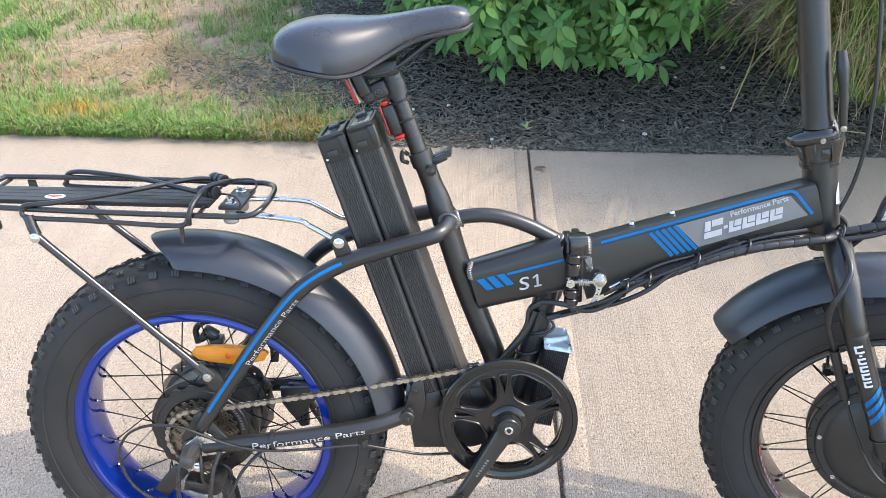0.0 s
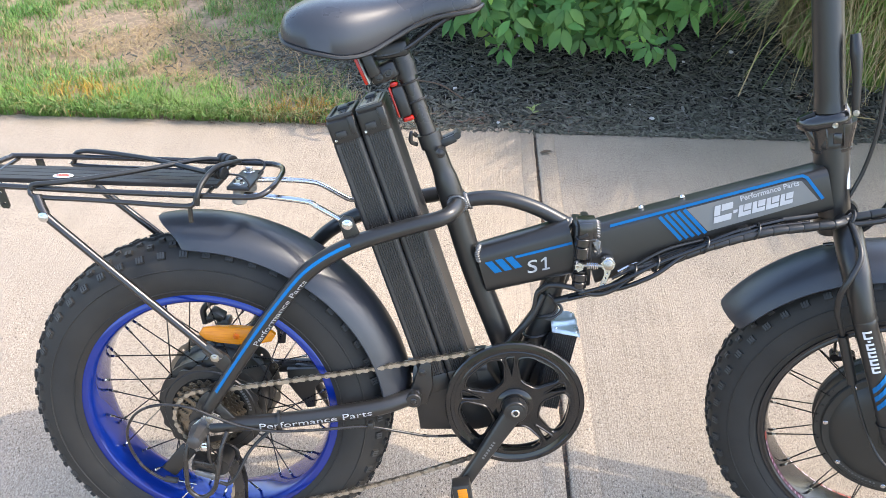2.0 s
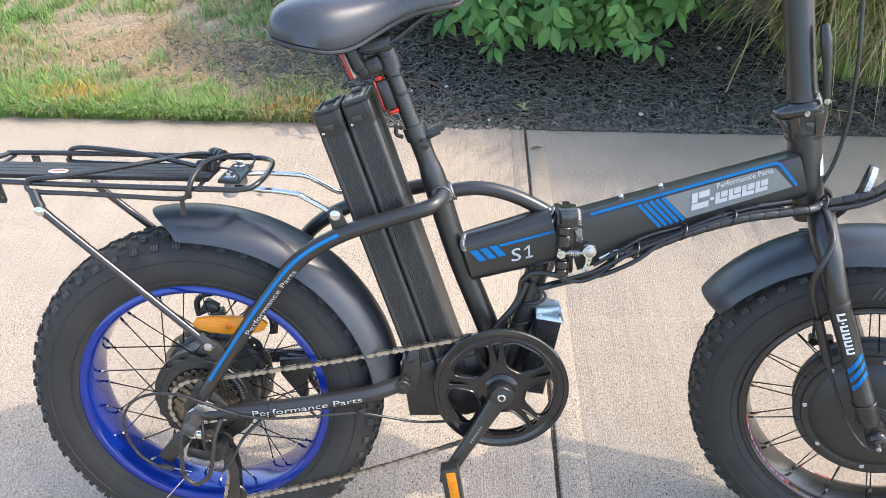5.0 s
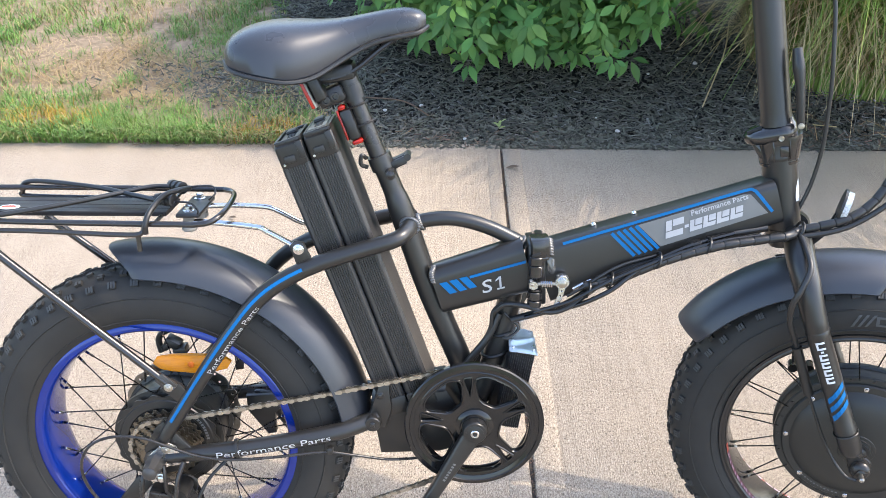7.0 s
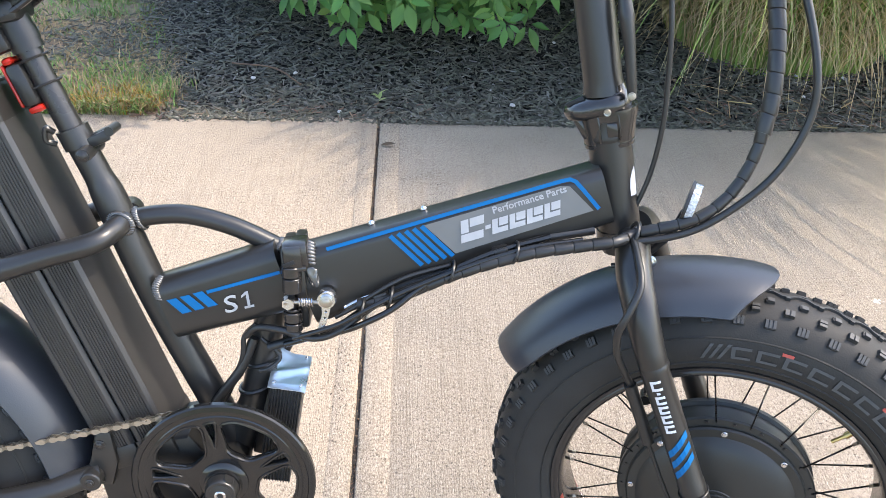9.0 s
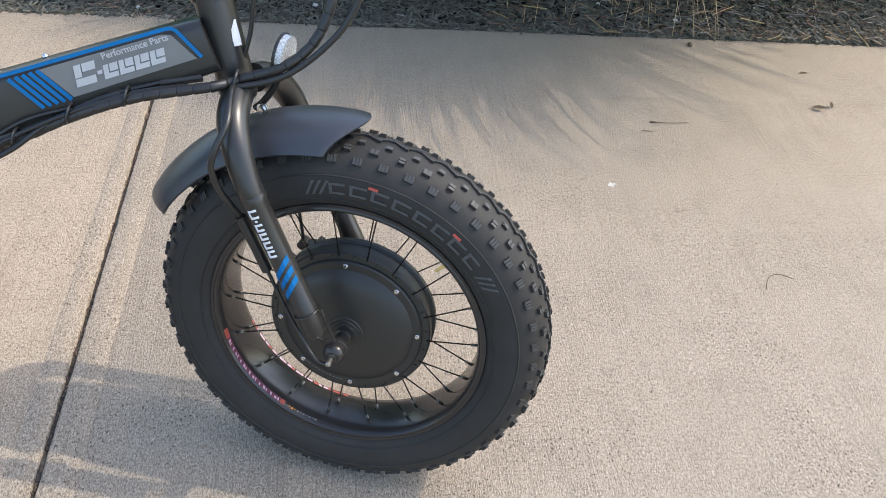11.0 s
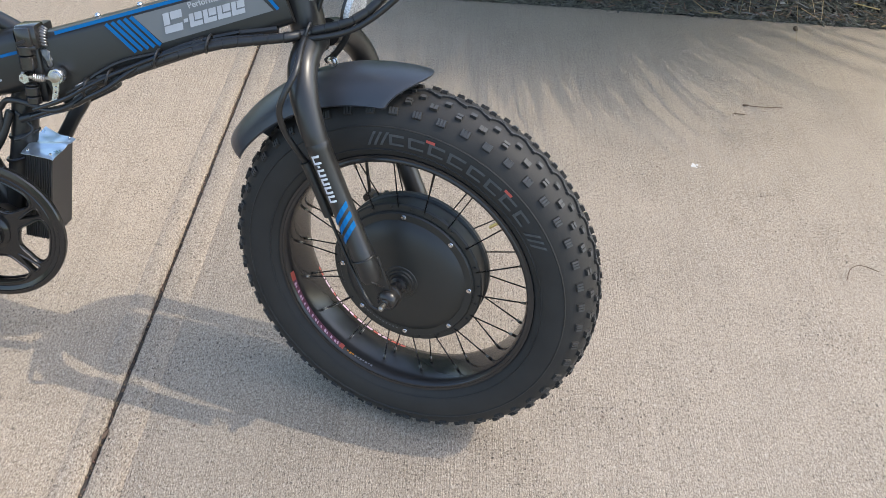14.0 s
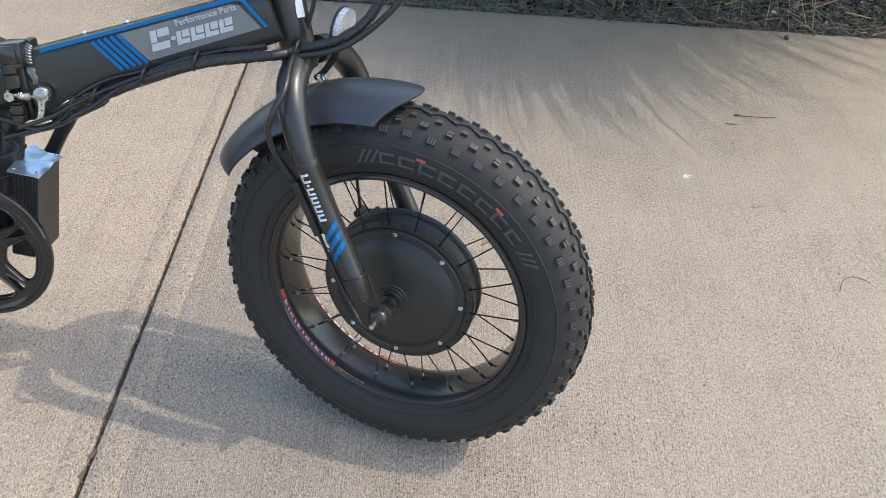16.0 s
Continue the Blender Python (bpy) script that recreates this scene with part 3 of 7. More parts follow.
def steered(ob):
    ob.matrix_basis = STEER @ ob.matrix_basis
    return ob


TYRE_SIDE = [(0.203, 0.036), (0.213, 0.0455), (0.228, 0.0510), (0.243, 0.0515), (0.257, 0.048), (0.268, 0.041), (0.2772, 0.030), (0.2822, 0.016), (0.2838, 0.0)]


def tyre_radius(y):
    pts = TYRE_SIDE[3:][::-1]
    return float(np.interp(abs(y), [p[1] for p in pts], [p[0] for p in pts]))


def tyre_mesh(bm, place, swell=1.0):
    prof = [(r, -y) for r, y in TYRE_SIDE] + [(r, y) for r, y in TYRE_SIDE[-2::-1]]
    prof += [(0.199, 0.03), (0.199, -0.03)]
    lathe(prof, 96, bm, closed=True)
    for r, y in ((0.2185, 0.0478), (0.2500, 0.0503)):
        for s in (-1, 1):
            ring = lathe([(r - 0.0012, s * y), (r, s * (y + 0.0012)), (r + 0.0012, s * y)], 96)
            index = {v: bm.verts.new(v.co) for v in ring.verts}
            for f in ring.faces:
                if len(f.verts) == 4:
                    bm.faces.new([index[v] for v in f.verts])
            ring.free()
    rng = random.Random(4)
    count = 50
    quad = [(-1, -1), (1, -1), (1, 1), (-1, 1)]

    def knob(a, y, s, along, across, ln, wd, hi):
        """One block of tread at the angle a, shifted along and across the tyre."""
        r = tyre_radius(abs(y))
        slope = (tyre_radius(y + 0.002) - tyre_radius(max(y - 0.002, 0))) / 0.004
        m = Matrix.Rotation(-a, 4, "Y") @ Matrix.Translation((r + 0.0005, s * y, 0)) @ Matrix.Rotation(math.atan(-slope) * s, 4, "Z")
        lo = [bm.verts.new(m @ Vector((-0.003, across * s + p * wd / 2 * 1.12, along + q * ln / 2 * 1.08))) for p, q in quad]
        top = [bm.verts.new(m @ Vector((hi, across * s + p * wd / 2 * 0.88, along + q * ln / 2 * 0.88))) for p, q in quad]
        bm.faces.new(top).material_index = 1
        for i in range(4):
            j = (i + 1) % 4
            bm.faces.new((lo[i], lo[j], top[j], top[i]))

    for k in range(count):
        for s in (-1, 1):
            step = 2 * math.pi / count
            a = step * (k + rng.uniform(-0.02, 0.02) + (0.5 if s > 0 else 0))
            for along in (-0.0042, 0.0, 0.0042):
                knob(a, 0.0415, s, along, 0, 0.0036, 0.0098, 0.0029)
            knob(a, 0.0415, s, 0, 0.001, 0.0118, 0.0088, 0.0018)
            b = a + step / 2
            if k % 2:
                for along in (-0.0030, 0.0030):
                    knob(b, 0.0290, s, along, 0, 0.0050, 0.0084, 0.0038)
            else:
                for across in (-0.0024, 0.0024):
                    knob(b, 0.0290, s, 0, across, 0.0092, 0.0040, 0.0038)
            knob(b, 0.0290, s, 0, 0, 0.0088, 0.0070, 0.0024)
            knob(a + step * 0.06, 0.0165, s, 0, 0, 0.0082, 0.0062, 0.0036)
            knob(a + step * 0.06, 0.0165, s, 0.0040, -0.001, 0.0026, 0.0068, 0.0020)
            knob(a + step * 0.55, 0.0052, s, 0, 0, 0.0056, 0.0040, 0.0034)
    # the zigzag ridge round the middle
    turns = []
    for k in range(count * 4):
        a = 2 * math.pi * k / (count * 4)
        y = (0.0030, 0.0030, -0.0030, -0.0030)[k % 4]
        turns.append([bm.verts.new((math.cos(a) * (tyre_radius(0) + h), y + w, math.sin(a) * (tyre_radius(0) + h))) for w, h in ((-0.0018, -0.003), (-0.0011, 0.0028), (0.0011, 0.0028), (0.0018, -0.003))])
    for k, here in enumerate(turns):
        there = turns[(k + 1) % len(turns)]
        for i in range(3):
            bm.faces.new((here[i], there[i], there[i + 1], here[i + 1])).material_index = 1 if i == 1 else 0
    back = place.inverted()
    for v in bm.verts:
        r = math.hypot(v.co.x, v.co.z)
        f = 1 + (swell - 1) * min(max((r - 0.22) / 0.05, 0), 1)
        v.co.x, v.co.z = v.co.x * f, v.co.z * f
        w = place @ v.co
        if w.z < 0.0005:
            w.z = 0.0005
            v.co = back @ w
    return bm


RIM_PROFILE = [(0.2115, -0.0425), (0.2125, -0.040), (0.2105, -0.037), (0.206, -0.034), (0.2035, -0.02), (0.2035, 0.02), (0.206, 0.034), (0.2105, 0.037), (0.2125, 0.040), (0.2115, 0.0425),
               (0.2075, 0.0420), (0.2060, 0.0430), (0.2030, 0.0430), (0.2005, 0.0410), (0.1970, 0.030), (0.1958, 0.016), (0.1950, 0.0), (0.1958, -0.016), (0.1970, -0.030), (0.2005, -0.0410), (0.2030, -0.0430), (0.2060, -0.0430), (0.2075, -0.0420)]


def spoke_set(wheel, hub_r, hub_y, cross, count, nipple, rim_r=0.190, paired=False):
    """Thin steel wires from the hub's flanges to the rim, each with its nipple."""
    bm = tube([(0, 0, 0), (0, 0, 1)], 0.0011, 6, curved=False)
    first = len(bm.faces)
    tube([(0, 0, 0.87), (0, 0, 1)], 0.0021, 6, curved=False, bm=bm)
    bm.faces.ensure_lookup_table()
    for f in bm.faces[first:]:
        f.material_index = 1
    me = bpy.data.meshes.new("spoke")
    bm.to_mesh(me)
    bm.free()
    me.materials.append(BLACK_STEEL)
    me.materials.append(nipple)
    me.shade_smooth()
    for k in range(count):
        s = -1 if k % 2 else 1
        a = 2 * math.pi * k / count
        d = cross * (1 if (k // 2) % 2 else -1)
        if paired:
            a = 4 * math.pi * (k // 2) / count + s * radians(1.3)
            d = s * cross
        p = Vector((hub_r * math.cos(a + d), s * hub_y, hub_r * math.sin(a + d)))
        q = Vector((rim_r * math.cos(a), s * 0.012, rim_r * math.sin(a)))
        t = q - p
        m = Matrix.Translation(p) @ t.to_track_quat("Z", "Y").to_matrix().to_4x4() @ Matrix.Diagonal((1, 1, t.length, 1))
        shared("spoke", me, wheel, m)


def wheel_part(centre, mat, label, m0, squeeze=1.0, swell=1.0, lip=0.0):
    bm = lathe([(r * squeeze - (lip if r < 0.2035 else 0.0), y) for r, y in RIM_PROFILE], 96, closed=True)
    wheel = part("wheel", bm, mat, bike, label)
    wheel.matrix_basis = m0 @ Matrix.Translation(centre)
    tyre = part("tyre", tyre_mesh(bmesh.new(), BIKE @ wheel.matrix_basis, swell), RUBBER, wheel, "black knobbly fat tyre")
    tyre.data.materials.append(WORN_LIT)
    return wheel


rear = wheel_part(REAR, BLUE_RIM, "rear wheel with a bright blue rim", Matrix.Identity(4), 1.010, 1.036, 0.0062)
front = wheel_part(FRONT, GREY_RIM, "front wheel with a dark bronze rim", STEER, 0.975, 1.022)
spoke_set(rear, 0.083, 0.030, 0.50, 36, STEEL, 0.1910)
spoke_set(front, 0.116, 0.022, 0.022, 36, CHAIN_STEEL, 0.1905, True)

# hub motors
bm = lathe([(0.010, -0.040), (0.030, -0.040), (0.034, -0.036), (0.062, -0.034), (0.072, -0.030), (0.088, -0.029), (0.0885, -0.022), (0.082, -0.020), (0.082, 0.028), (0.0885, 0.030), (0.088, 0.037), (0.06, 0.04), (0.02, 0.05)], 72)
part("hub_motor", bm, PLASTIC, rear, "black rear hub motor")
bm = lathe([(0.010, -0.050), (0.0175, -0.050), (0.0185, -0.0470), (0.0215, -0.0468), (0.0225, -0.0445), (0.0265, -0.0442), (0.0275, -0.0430), (0.034, -0.0430), (0.046, -0.0425), (0.058, -0.0415), (0.070, -0.0398), (0.080, -0.0375), (0.088, -0.0345), (0.0935, -0.0310), (0.0960, -0.0290), (0.0975, -0.0275), (0.108, -0.0275), (0.110, -0.025), (0.110, -0.022), (0.1195, -0.0215), (0.1215, -0.019),
            (0.1215, -0.012), (0.117, -0.010), (0.117, 0.012), (0.1215, 0.014), (0.1215, 0.021), (0.110, 0.024), (0.05, 0.034), (0.02, 0.05)], 96)
part("hub_motor", bm, HUB, front, "large black front hub motor")
for k in range(8):
    a = radians(92 - 45 * k)
    b = bolt((0.1035 * math.cos(a), -0.0275, 0.1035 * math.sin(a)), 0.0027, 0.0022)
    part("bolt", b, STEEL, front)
HUB_PRINT = [(226 + 3.4 * k, 0.0016 + 0.0004 * (k % 3)) for k in range(12)]
bm = lathe([(0.0022, -0.0210), (0.0022, -0.0235)], 8)
rivet = bpy.data.meshes.new("rivet")
bm.to_mesh(rivet)
bm.free()
rivet.materials.append(BLACK_STEEL)
for k in range(22):
    a = 2 * math.pi * (k + 0.3) / 22
    shared("rivet", rivet, front, Matrix.Translation((0.1155 * math.cos(a), 0, 0.1155 * math.sin(a))))
# front axle, nut and wire
bm = lathe([(0.020, -0.050), (0.020, -0.056), (0.0135, -0.057), (0.0135, -0.070), (0.009, -0.072), (0.009, -0.090)], 24)
lathe([(0.0165, -0.091), (0.0172, -0.093), (0.0172, -0.0975), (0.0160, -0.0985), (0.0158, -0.108), (0.0140, -0.1135), (0.0100, -0.1165), (0.0070, -0.1172)], 20, bm)
lathe([(0.0072, -0.1165), (0.0068, -0.1195), (0.0050, -0.1205)], 14, bm)
part("axle", bm, BLACK_STEEL, front).location.y = 0.015
part("axle_tip", lathe([(0.0030, -0.119), (0.0034, -0.123), (0.0042, -0.130), (0.0038, -0.1335), (0.0020, -0.135)], 12), CHAIN_STEEL, front).location.y = 0.015
bm = tube([(0.145, -0.002, 0.128), (0.133, -0.004, 0.117)], 0.004, 10, curved=False)
tube([(0.133, -0.004, 0.117), (0.120, -0.005, 0.106)], 0.0024, 8, curved=False, bm=bm)
part("valve", bm, BRASS, front)


def ring_bar(r0, r1, a0, a1, y, mat, parent, name, lean=0.0, n=6):
    """A flat printed bar on a wheel's side between two radii and two angles (degrees)."""
    bm = bmesh.new()
    rows = []
    for i in range(7 if r1 - r0 > 0.012 else 2):
        f = i / (6 if r1 - r0 > 0.012 else 1)
        r = r0 + (r1 - r0) * f
        angles = (radians(a0 + (a1 - a0) * k / n + lean * f) for k in range(n + 1))
        rows.append([bm.verts.new((r * math.cos(a), y(r), r * math.sin(a))) for a in angles])
    for lo, hi in zip(rows, rows[1:]):
        for k in range(n):
            bm.faces.new((lo[k], lo[k + 1], hi[k + 1], hi[k]))
    return part(name, bm, mat, parent, smooth=False)


def side_y(r):
    return -float(np.interp(r, [p[0] for p in TYRE_SIDE], [p[1] for p in TYRE_SIDE])) - 0.0012


# printed blocks of the maker's mark on the front tyre
a = 103.0
for w in (1.0, 1.0, 1.0):
    ring_bar(0.226, 0.246, a, a - w, side_y, TYRE_GREY, front, "tyre_mark", -3)
    a -= 2.3
a -= 1.5
for w in (5.2, 5.6, 5.6, 6.0, 5.6, 5.4, 5.6, 5.2):
    ring_bar(0.2405, 0.2440, a, a - w, side_y, TYRE_GREY, front, "tyre_mark")
    ring_bar(0.2280, 0.2312, a, a - w, side_y, TYRE_GREY, front, "tyre_mark")
    ring_bar(0.2312, 0.2405, a, a - 1.1, side_y, TYRE_GREY, front, "tyre_mark")
    a -= w + 1.5
a -= 0.8
for w in (1.0, 1.0, 1.0):
    ring_bar(0.226, 0.246, a, a - w, side_y, TYRE_GREY, front, "tyre_mark", -3)
    a -= 2.3
for a in (82.0, 53.0):
    ring_bar(0.2440, 0.2475, a, a - 3.0, side_y, TYRE_RED, front, "tyre_mark")
for a, h in HUB_PRINT:
    ring_bar(0.1020 - h / 2, 0.1020 + h / 2, a, a + 1.6, lambda r: -0.0279, SILVER, front, "hub_print")
# stickers inside the front rim, on both walls
def rim_y(r):
    return -0.0410 + (0.1952 - r) * 3.2


def far_rim_y(r):
    return 0.0405 - (0.1952 - r) * 3.2


for k in range(20):
    a0 = 192 + 2.35 * k
    ring_bar(0.1926, 0.1949, a0 - 0.2, a0 + 2.2, rim_y, TYRE_RED if k in (0, 1, 19) else STICKER, front, "rim_sticker")
    if 1 < k < 19:
        ring_bar(0.1931 + 0.0003 * (k % 2), 0.1945, a0 + 0.2 + 0.3 * (k % 3), a0 + 0.9 + 0.55 * (k * 7 % 3), lambda r: rim_y(r) - 0.0004, PINK, front, "rim_sticker", 0.5)
for k in range(10):
    ring_bar(0.1934, 0.1939 + 0.0004 * (k % 2), 241 + 1.5 * k, 242 + 1.5 * k, rim_y, AMBER if k < 3 else SILVER, front, "rim_sticker")
for k in range(24):
    a0 = 202 + 2.6 * k
    ring_bar(0.1932, 0.1949, a0, a0 + 1.7 + 0.8 * (k % 2), far_rim_y, TYRE_RED if k in (0, 1, 6, 12, 17, 20, 21, 22, 23) else PINK, front, "rim_sticker")

# fenders: shells bent round the tyres
def fender(centre, radius, a0, a1, half, label, n=40, m0=Matrix.Identity(4), droop=0.02, taper0=1.0, taper1=1.0, shear=0.0, shear1=0.0):
    bm = bmesh.new()
    prof = [(math.sin(radians(a)) / math.sin(radians(78)), (math.cos(radians(a)) - 1) / (1 - math.cos(radians(78)))) for a in range(-78, 79, 12)]
    rows = []
    for k in range(n + 1):
        t = k / n
        a = radians(a0 + (a1 - a0) * t)
        end = min(t / 0.10, 1.0), min((1 - t) / 0.06, 1.0)
        wide = half * (taper0 + (1 - taper0) * end[0] ** 0.5) * (taper1 + (1 - taper1) * end[1] ** 0.5)
        row = []
        for layer in (0.0, -0.0025):
            line = []
            for p, q in (prof if layer == 0 else prof[::-1]):
                r = radius + layer + droop * q
                a = radians(a0 + (a1 - a0) * t + shear * p * p * (max(0, 1 - t / 0.2) if a1 < a0 else 0) - shear1 * p * p * max(0, 1 - (1 - t) / 0.2))
                line.append(bm.verts.new((r * math.cos(a), p * (wide + layer * abs(p)), r * math.sin(a))))
            row += line
        rows.append(row)
    m = len(rows[0])
    for r, q in zip(rows, rows[1:]):
        for k in range(m):
            bm.faces.new((r[k], r[(k + 1) % m], q[(k + 1) % m], q[k]))
    bm.faces.new(rows[0])
    bm.faces.new(rows[-1][::-1])
    ob = part("fender", bm, FENDER, bike, label)
    ob.matrix_basis = m0 @ Matrix.Translation(centre)
    return ob


fender(REAR, 0.330, 101, 5, 0.062, "satin black rear mudguard", droop=0.040, taper0=0.9, shear=-8.0)
fender(FRONT - Vector((0.024, 0, 0)), 0.320, 148, 82, 0.062, "satin black front mudguard", m0=STEER, droop=0.038, taper0=0.72, taper1=0.95, shear1=-8.0)

# ---- frame ----

def beam(a, b, h0, h1, w0, w1, name, mat, label="", r=0.018, off=0.0):
    """A tube of rounded box section between two points of the frame's plane."""
    m = along(a, b)
    L = math.hypot(b[0] - a[0], b[1] - a[1])
    secs = []
    for k in range(9):
        t = k / 8
        h, w = h0 + (h1 - h0) * t, w0 + (w1 - w0) * t
        secs.append([m @ Vector((L * t, y + off, z)) for y, z in rounded(w, h, min(r, w / 2.1, h / 2.1), 5)])
    return part(name, loft(secs), mat, bike, label)


rear_tube = beam((0.365, 0.537), (0.503, 0.580), 0.078, 0.0865, 0.045, 0.049, "main_tube", FRAME, "short rear half of the folding main tube", off=-0.0077)
front_tube = beam((0.524, 0.567), (0.862, 0.6855), 0.0928, 0.067, 0.047, 0.051, "main_tube", FRAME, "long tapered front half of the main tube", r=0.012, off=-0.009)
seat_tube = part("seat_tube", tube([(0.281, 0, 0.742), (0.3005, 0, 0.692), (0.312, 0, 0.660), (0.352, 0, 0.537), (0.405, 0, 0.405), (0.428, 0, 0.335)], [0.0150, 0.0153, 0.0186, 0.0188, 0.0190, 0.0195], 20), FRAME, bike)
seat_post = part("seat_post", tube([(0.2345, 0, 0.860), (0.290, 0, 0.716)], 0.0128, 20, curved=False), BLACK_STEEL, bike)
part("brace_tube", tube([(0.322, 0, 0.635), (0.350, 0, 0.645), (0.394, 0, 0.647), (0.445, 0, 0.633), (0.499, 0, 0.606)], 0.0112, 16), FRAME, bike)
part("down_tube", tube([(0.483, 0, 0.545), (0.470, 0, 0.470), (0.450, 0, 0.390), (0.428, 0, 0.325)], 0.0185, 18), FRAME, bike)
part("bottom_bracket", lathe([(0.018, -0.055), (0.023, -0.052), (0.0235, -0.036), (0.0235, 0.036), (0.023, 0.052), (0.018, 0.055)], 32, centre=(0.425, 0, 0.330)), FRAME, bike)
# weld beads
def weld(points, r=0.0032, gap=0.62):
    """A row of overlapping flattened drops along a seam."""
    pts = spline([Vector(p) for p in points], 24)
    bm = bmesh.new()
    walked, last = r, pts[0]
    for p in pts:
        walked += (Vector(p) - Vector(last)).length
        last = p
        if walked >= r * gap:
            walked = 0.0
            bmesh.ops.create_icosphere(bm, subdivisions=2, radius=r, matrix=Matrix.Translation(p) @ Matrix.Rotation(radians(18), 4, "Y") @ Matrix.Diagonal((1.25, 0.62, 0.56, 1)))
    ob = part("weld_bead", bm, WELD, bike)
    ob["kind"] = "stuff"
    return ob


def ring_points(centre, axis, r):
    q = Vector(axis).to_track_quat("Z", "Y")
    return [Vector(centre) + q @ Vector((r * math.cos(t), r * math.sin(t), 0)) for t in np.linspace(0, 2 * math.pi, 13)]


weld(ring_points((0.3255, -0.021, 0.643), (-0.006, -0.028, -0.003), 0.0122), 0.0042)
weld(ring_points((0.340, 0, 0.642), (0.94, 0, 0.33), 0.0112), 0.0042)
weld(ring_points((0.493, 0, 0.609), (0.86, 0, -0.5), 0.0112), 0.0030)
weld([(0.361, -0.016, 0.5765), (0.3585, -0.026, 0.573), (0.3575, -0.0290, 0.566), (0.3605, -0.0295, 0.554)], 0.0040)
weld([(0.5320, -0.024, 0.6240), (0.5325, -0.0315, 0.6180), (0.5330, -0.0338, 0.610), (0.5335, -0.0340, 0.602)], 0.0056, 0.66)
# a smooth lump where the seam of the hinge ends
bm = bmesh.new()
bmesh.ops.create_icosphere(bm, subdivisions=4, radius=1.0)
for v in bm.verts:
    n = v.co.normalized()
    k = 1 + 0.35 * noise.noise(n * 1.3) + 0.15 * noise.noise(n * 3.5)
    v.co = Vector((0.5355 + 0.0072 * n.x * k, -0.0325 + 0.0036 * n.y * k, 0.5860 + 0.0125 * n.z * k - 0.25 * 0.0072 * n.x * k))
part("weld_lump", bm, WELD, bike)

STAY = [(0.327, -0.012, 0.644), (0.322, -0.038, 0.641), (0.304, -0.059, 0.634), (0.249, -0.066, 0.619), (0.175, -0.070, 0.593), (0.117, -0.076, 0.558), (0.074, -0.081, 0.509), (0.020, -0.086, 0.432), (-0.036, -0.091, 0.345), (-0.056, -0.092, 0.312)]
CHAINSTAY = [(0.274, -0.046, 0.330), (0.252, -0.053, 0.3245), (0.204, -0.068, 0.3155), (0.090, -0.084, 0.302), (-0.007, -0.090, 0.292), (-0.050, -0.092, 0.287)]
near_stay = {}
for s in (-1, 1):
    near_stay["seat"] = part("seat_stay", tube([(x, y * s, z) for x, y, z in STAY], [0.0115, 0.0118, 0.0120, 0.0122, 0.0125, 0.0125, 0.0122, 0.012, 0.011, 0.010], 16), FRAME, bike)
    near_stay["chain"] = part("chain_stay", tube([(x, y * s, z) for x, y, z in CHAINSTAY], [0.013, 0.0135, 0.0135, 0.0125, 0.012, 0.011], 16), FRAME, bike)
    part("dropout", prism([(-0.085, 0.300), (-0.080, 0.270), (-0.055, 0.255), (-0.035, 0.262), (-0.010, 0.285), (-0.010, 0.300), (-0.035, 0.330), (-0.050, 0.350), (-0.062, 0.340)], s * 0.089 - 0.003, s * 0.089 + 0.003, bevel=0.001), FRAME, bike)
# rear axle nut
bm = lathe([(0.019, -0.093), (0.019, -0.096), (0.013, -0.097)], 20, centre=REAR)
lathe([(0.0160, -0.097), (0.0150, -0.103), (0.0150, -0.112), (0.0125, -0.117), (0.0115, -0.130), (0.007, -0.133)], 8, bm, centre=REAR)
part("axle_nut", bm, CAP_GREY, bike)

# head, stem and fork
def head_at(z):
    """A point of the steering axis at that height."""
    return HEAD + AXIS * ((z - HEAD.z) / AXIS.z)


head_tube = part("head_tube", tube([head_at(0.636), head_at(0.745)], 0.0245, 28, curved=False), FRAME, bike)
bm = tube([head_at(0.745), head_at(0.749), head_at(0.752), head_at(0.768)], [0.0245, 0.0260, 0.0250, 0.0250], 28, curved=False)
part("headset", bm, FRAME, bike)
post = steered(part("stem_post", tube([head_at(0.795), head_at(0.803), head_at(0.812), head_at(1.10)], [0.0232, 0.0222, 0.0212, 0.0205], 28, curved=False), FRAME, bike, "folding handlebar post"))
m = Matrix.Translation(head_at(0.785)) @ Matrix.Rotation(radians(-12.4), 4, "Y")
lower = m.copy()
m = m @ Matrix.Rotation(radians(-6), 4, "Y")
bm = bmesh.new()
loft([[m @ Vector((x * f + dx, y * f, z)) for x, y in rounded(0.074, 0.056, 0.024, 5)] for f, dx, z in ((0.84, -0.006, -0.011), (0.96, -0.008, -0.008), (1.0, -0.009, -0.003), (1.0, -0.009, 0.001), (0.95, -0.008, 0.005), (0.86, -0.005, 0.008), (0.70, 0.0, 0.0100), (0.64, 0.002, 0.0108), (0.62, 0.002, 0.017))], bm)
steered(part("folding_clamp", bm, RACK_STEEL, bike, "cast clamp of the folding post"))
bm = loft([[lower @ Vector((x * f + dx, y * f, z)) for x, y in rounded(0.066, 0.052, 0.022, 5)] for f, dx, z in ((0.82, 0.0, -0.048), (0.84, 0.0, -0.044), (0.81, 0.0, -0.0435), (0.81, 0.0, -0.042), (0.84, 0.0, -0.0415), (0.88, 0.001, -0.030), (0.98, 0.002, -0.012), (0.98, 0.002, -0.006))])
for x, w in ((-0.006, 0.0025), (0.016, 0.0012)):
    block((w, 0.004, 0.030), lower @ Matrix.Translation((x, -0.0235, -0.025)), 0.0005, bm)
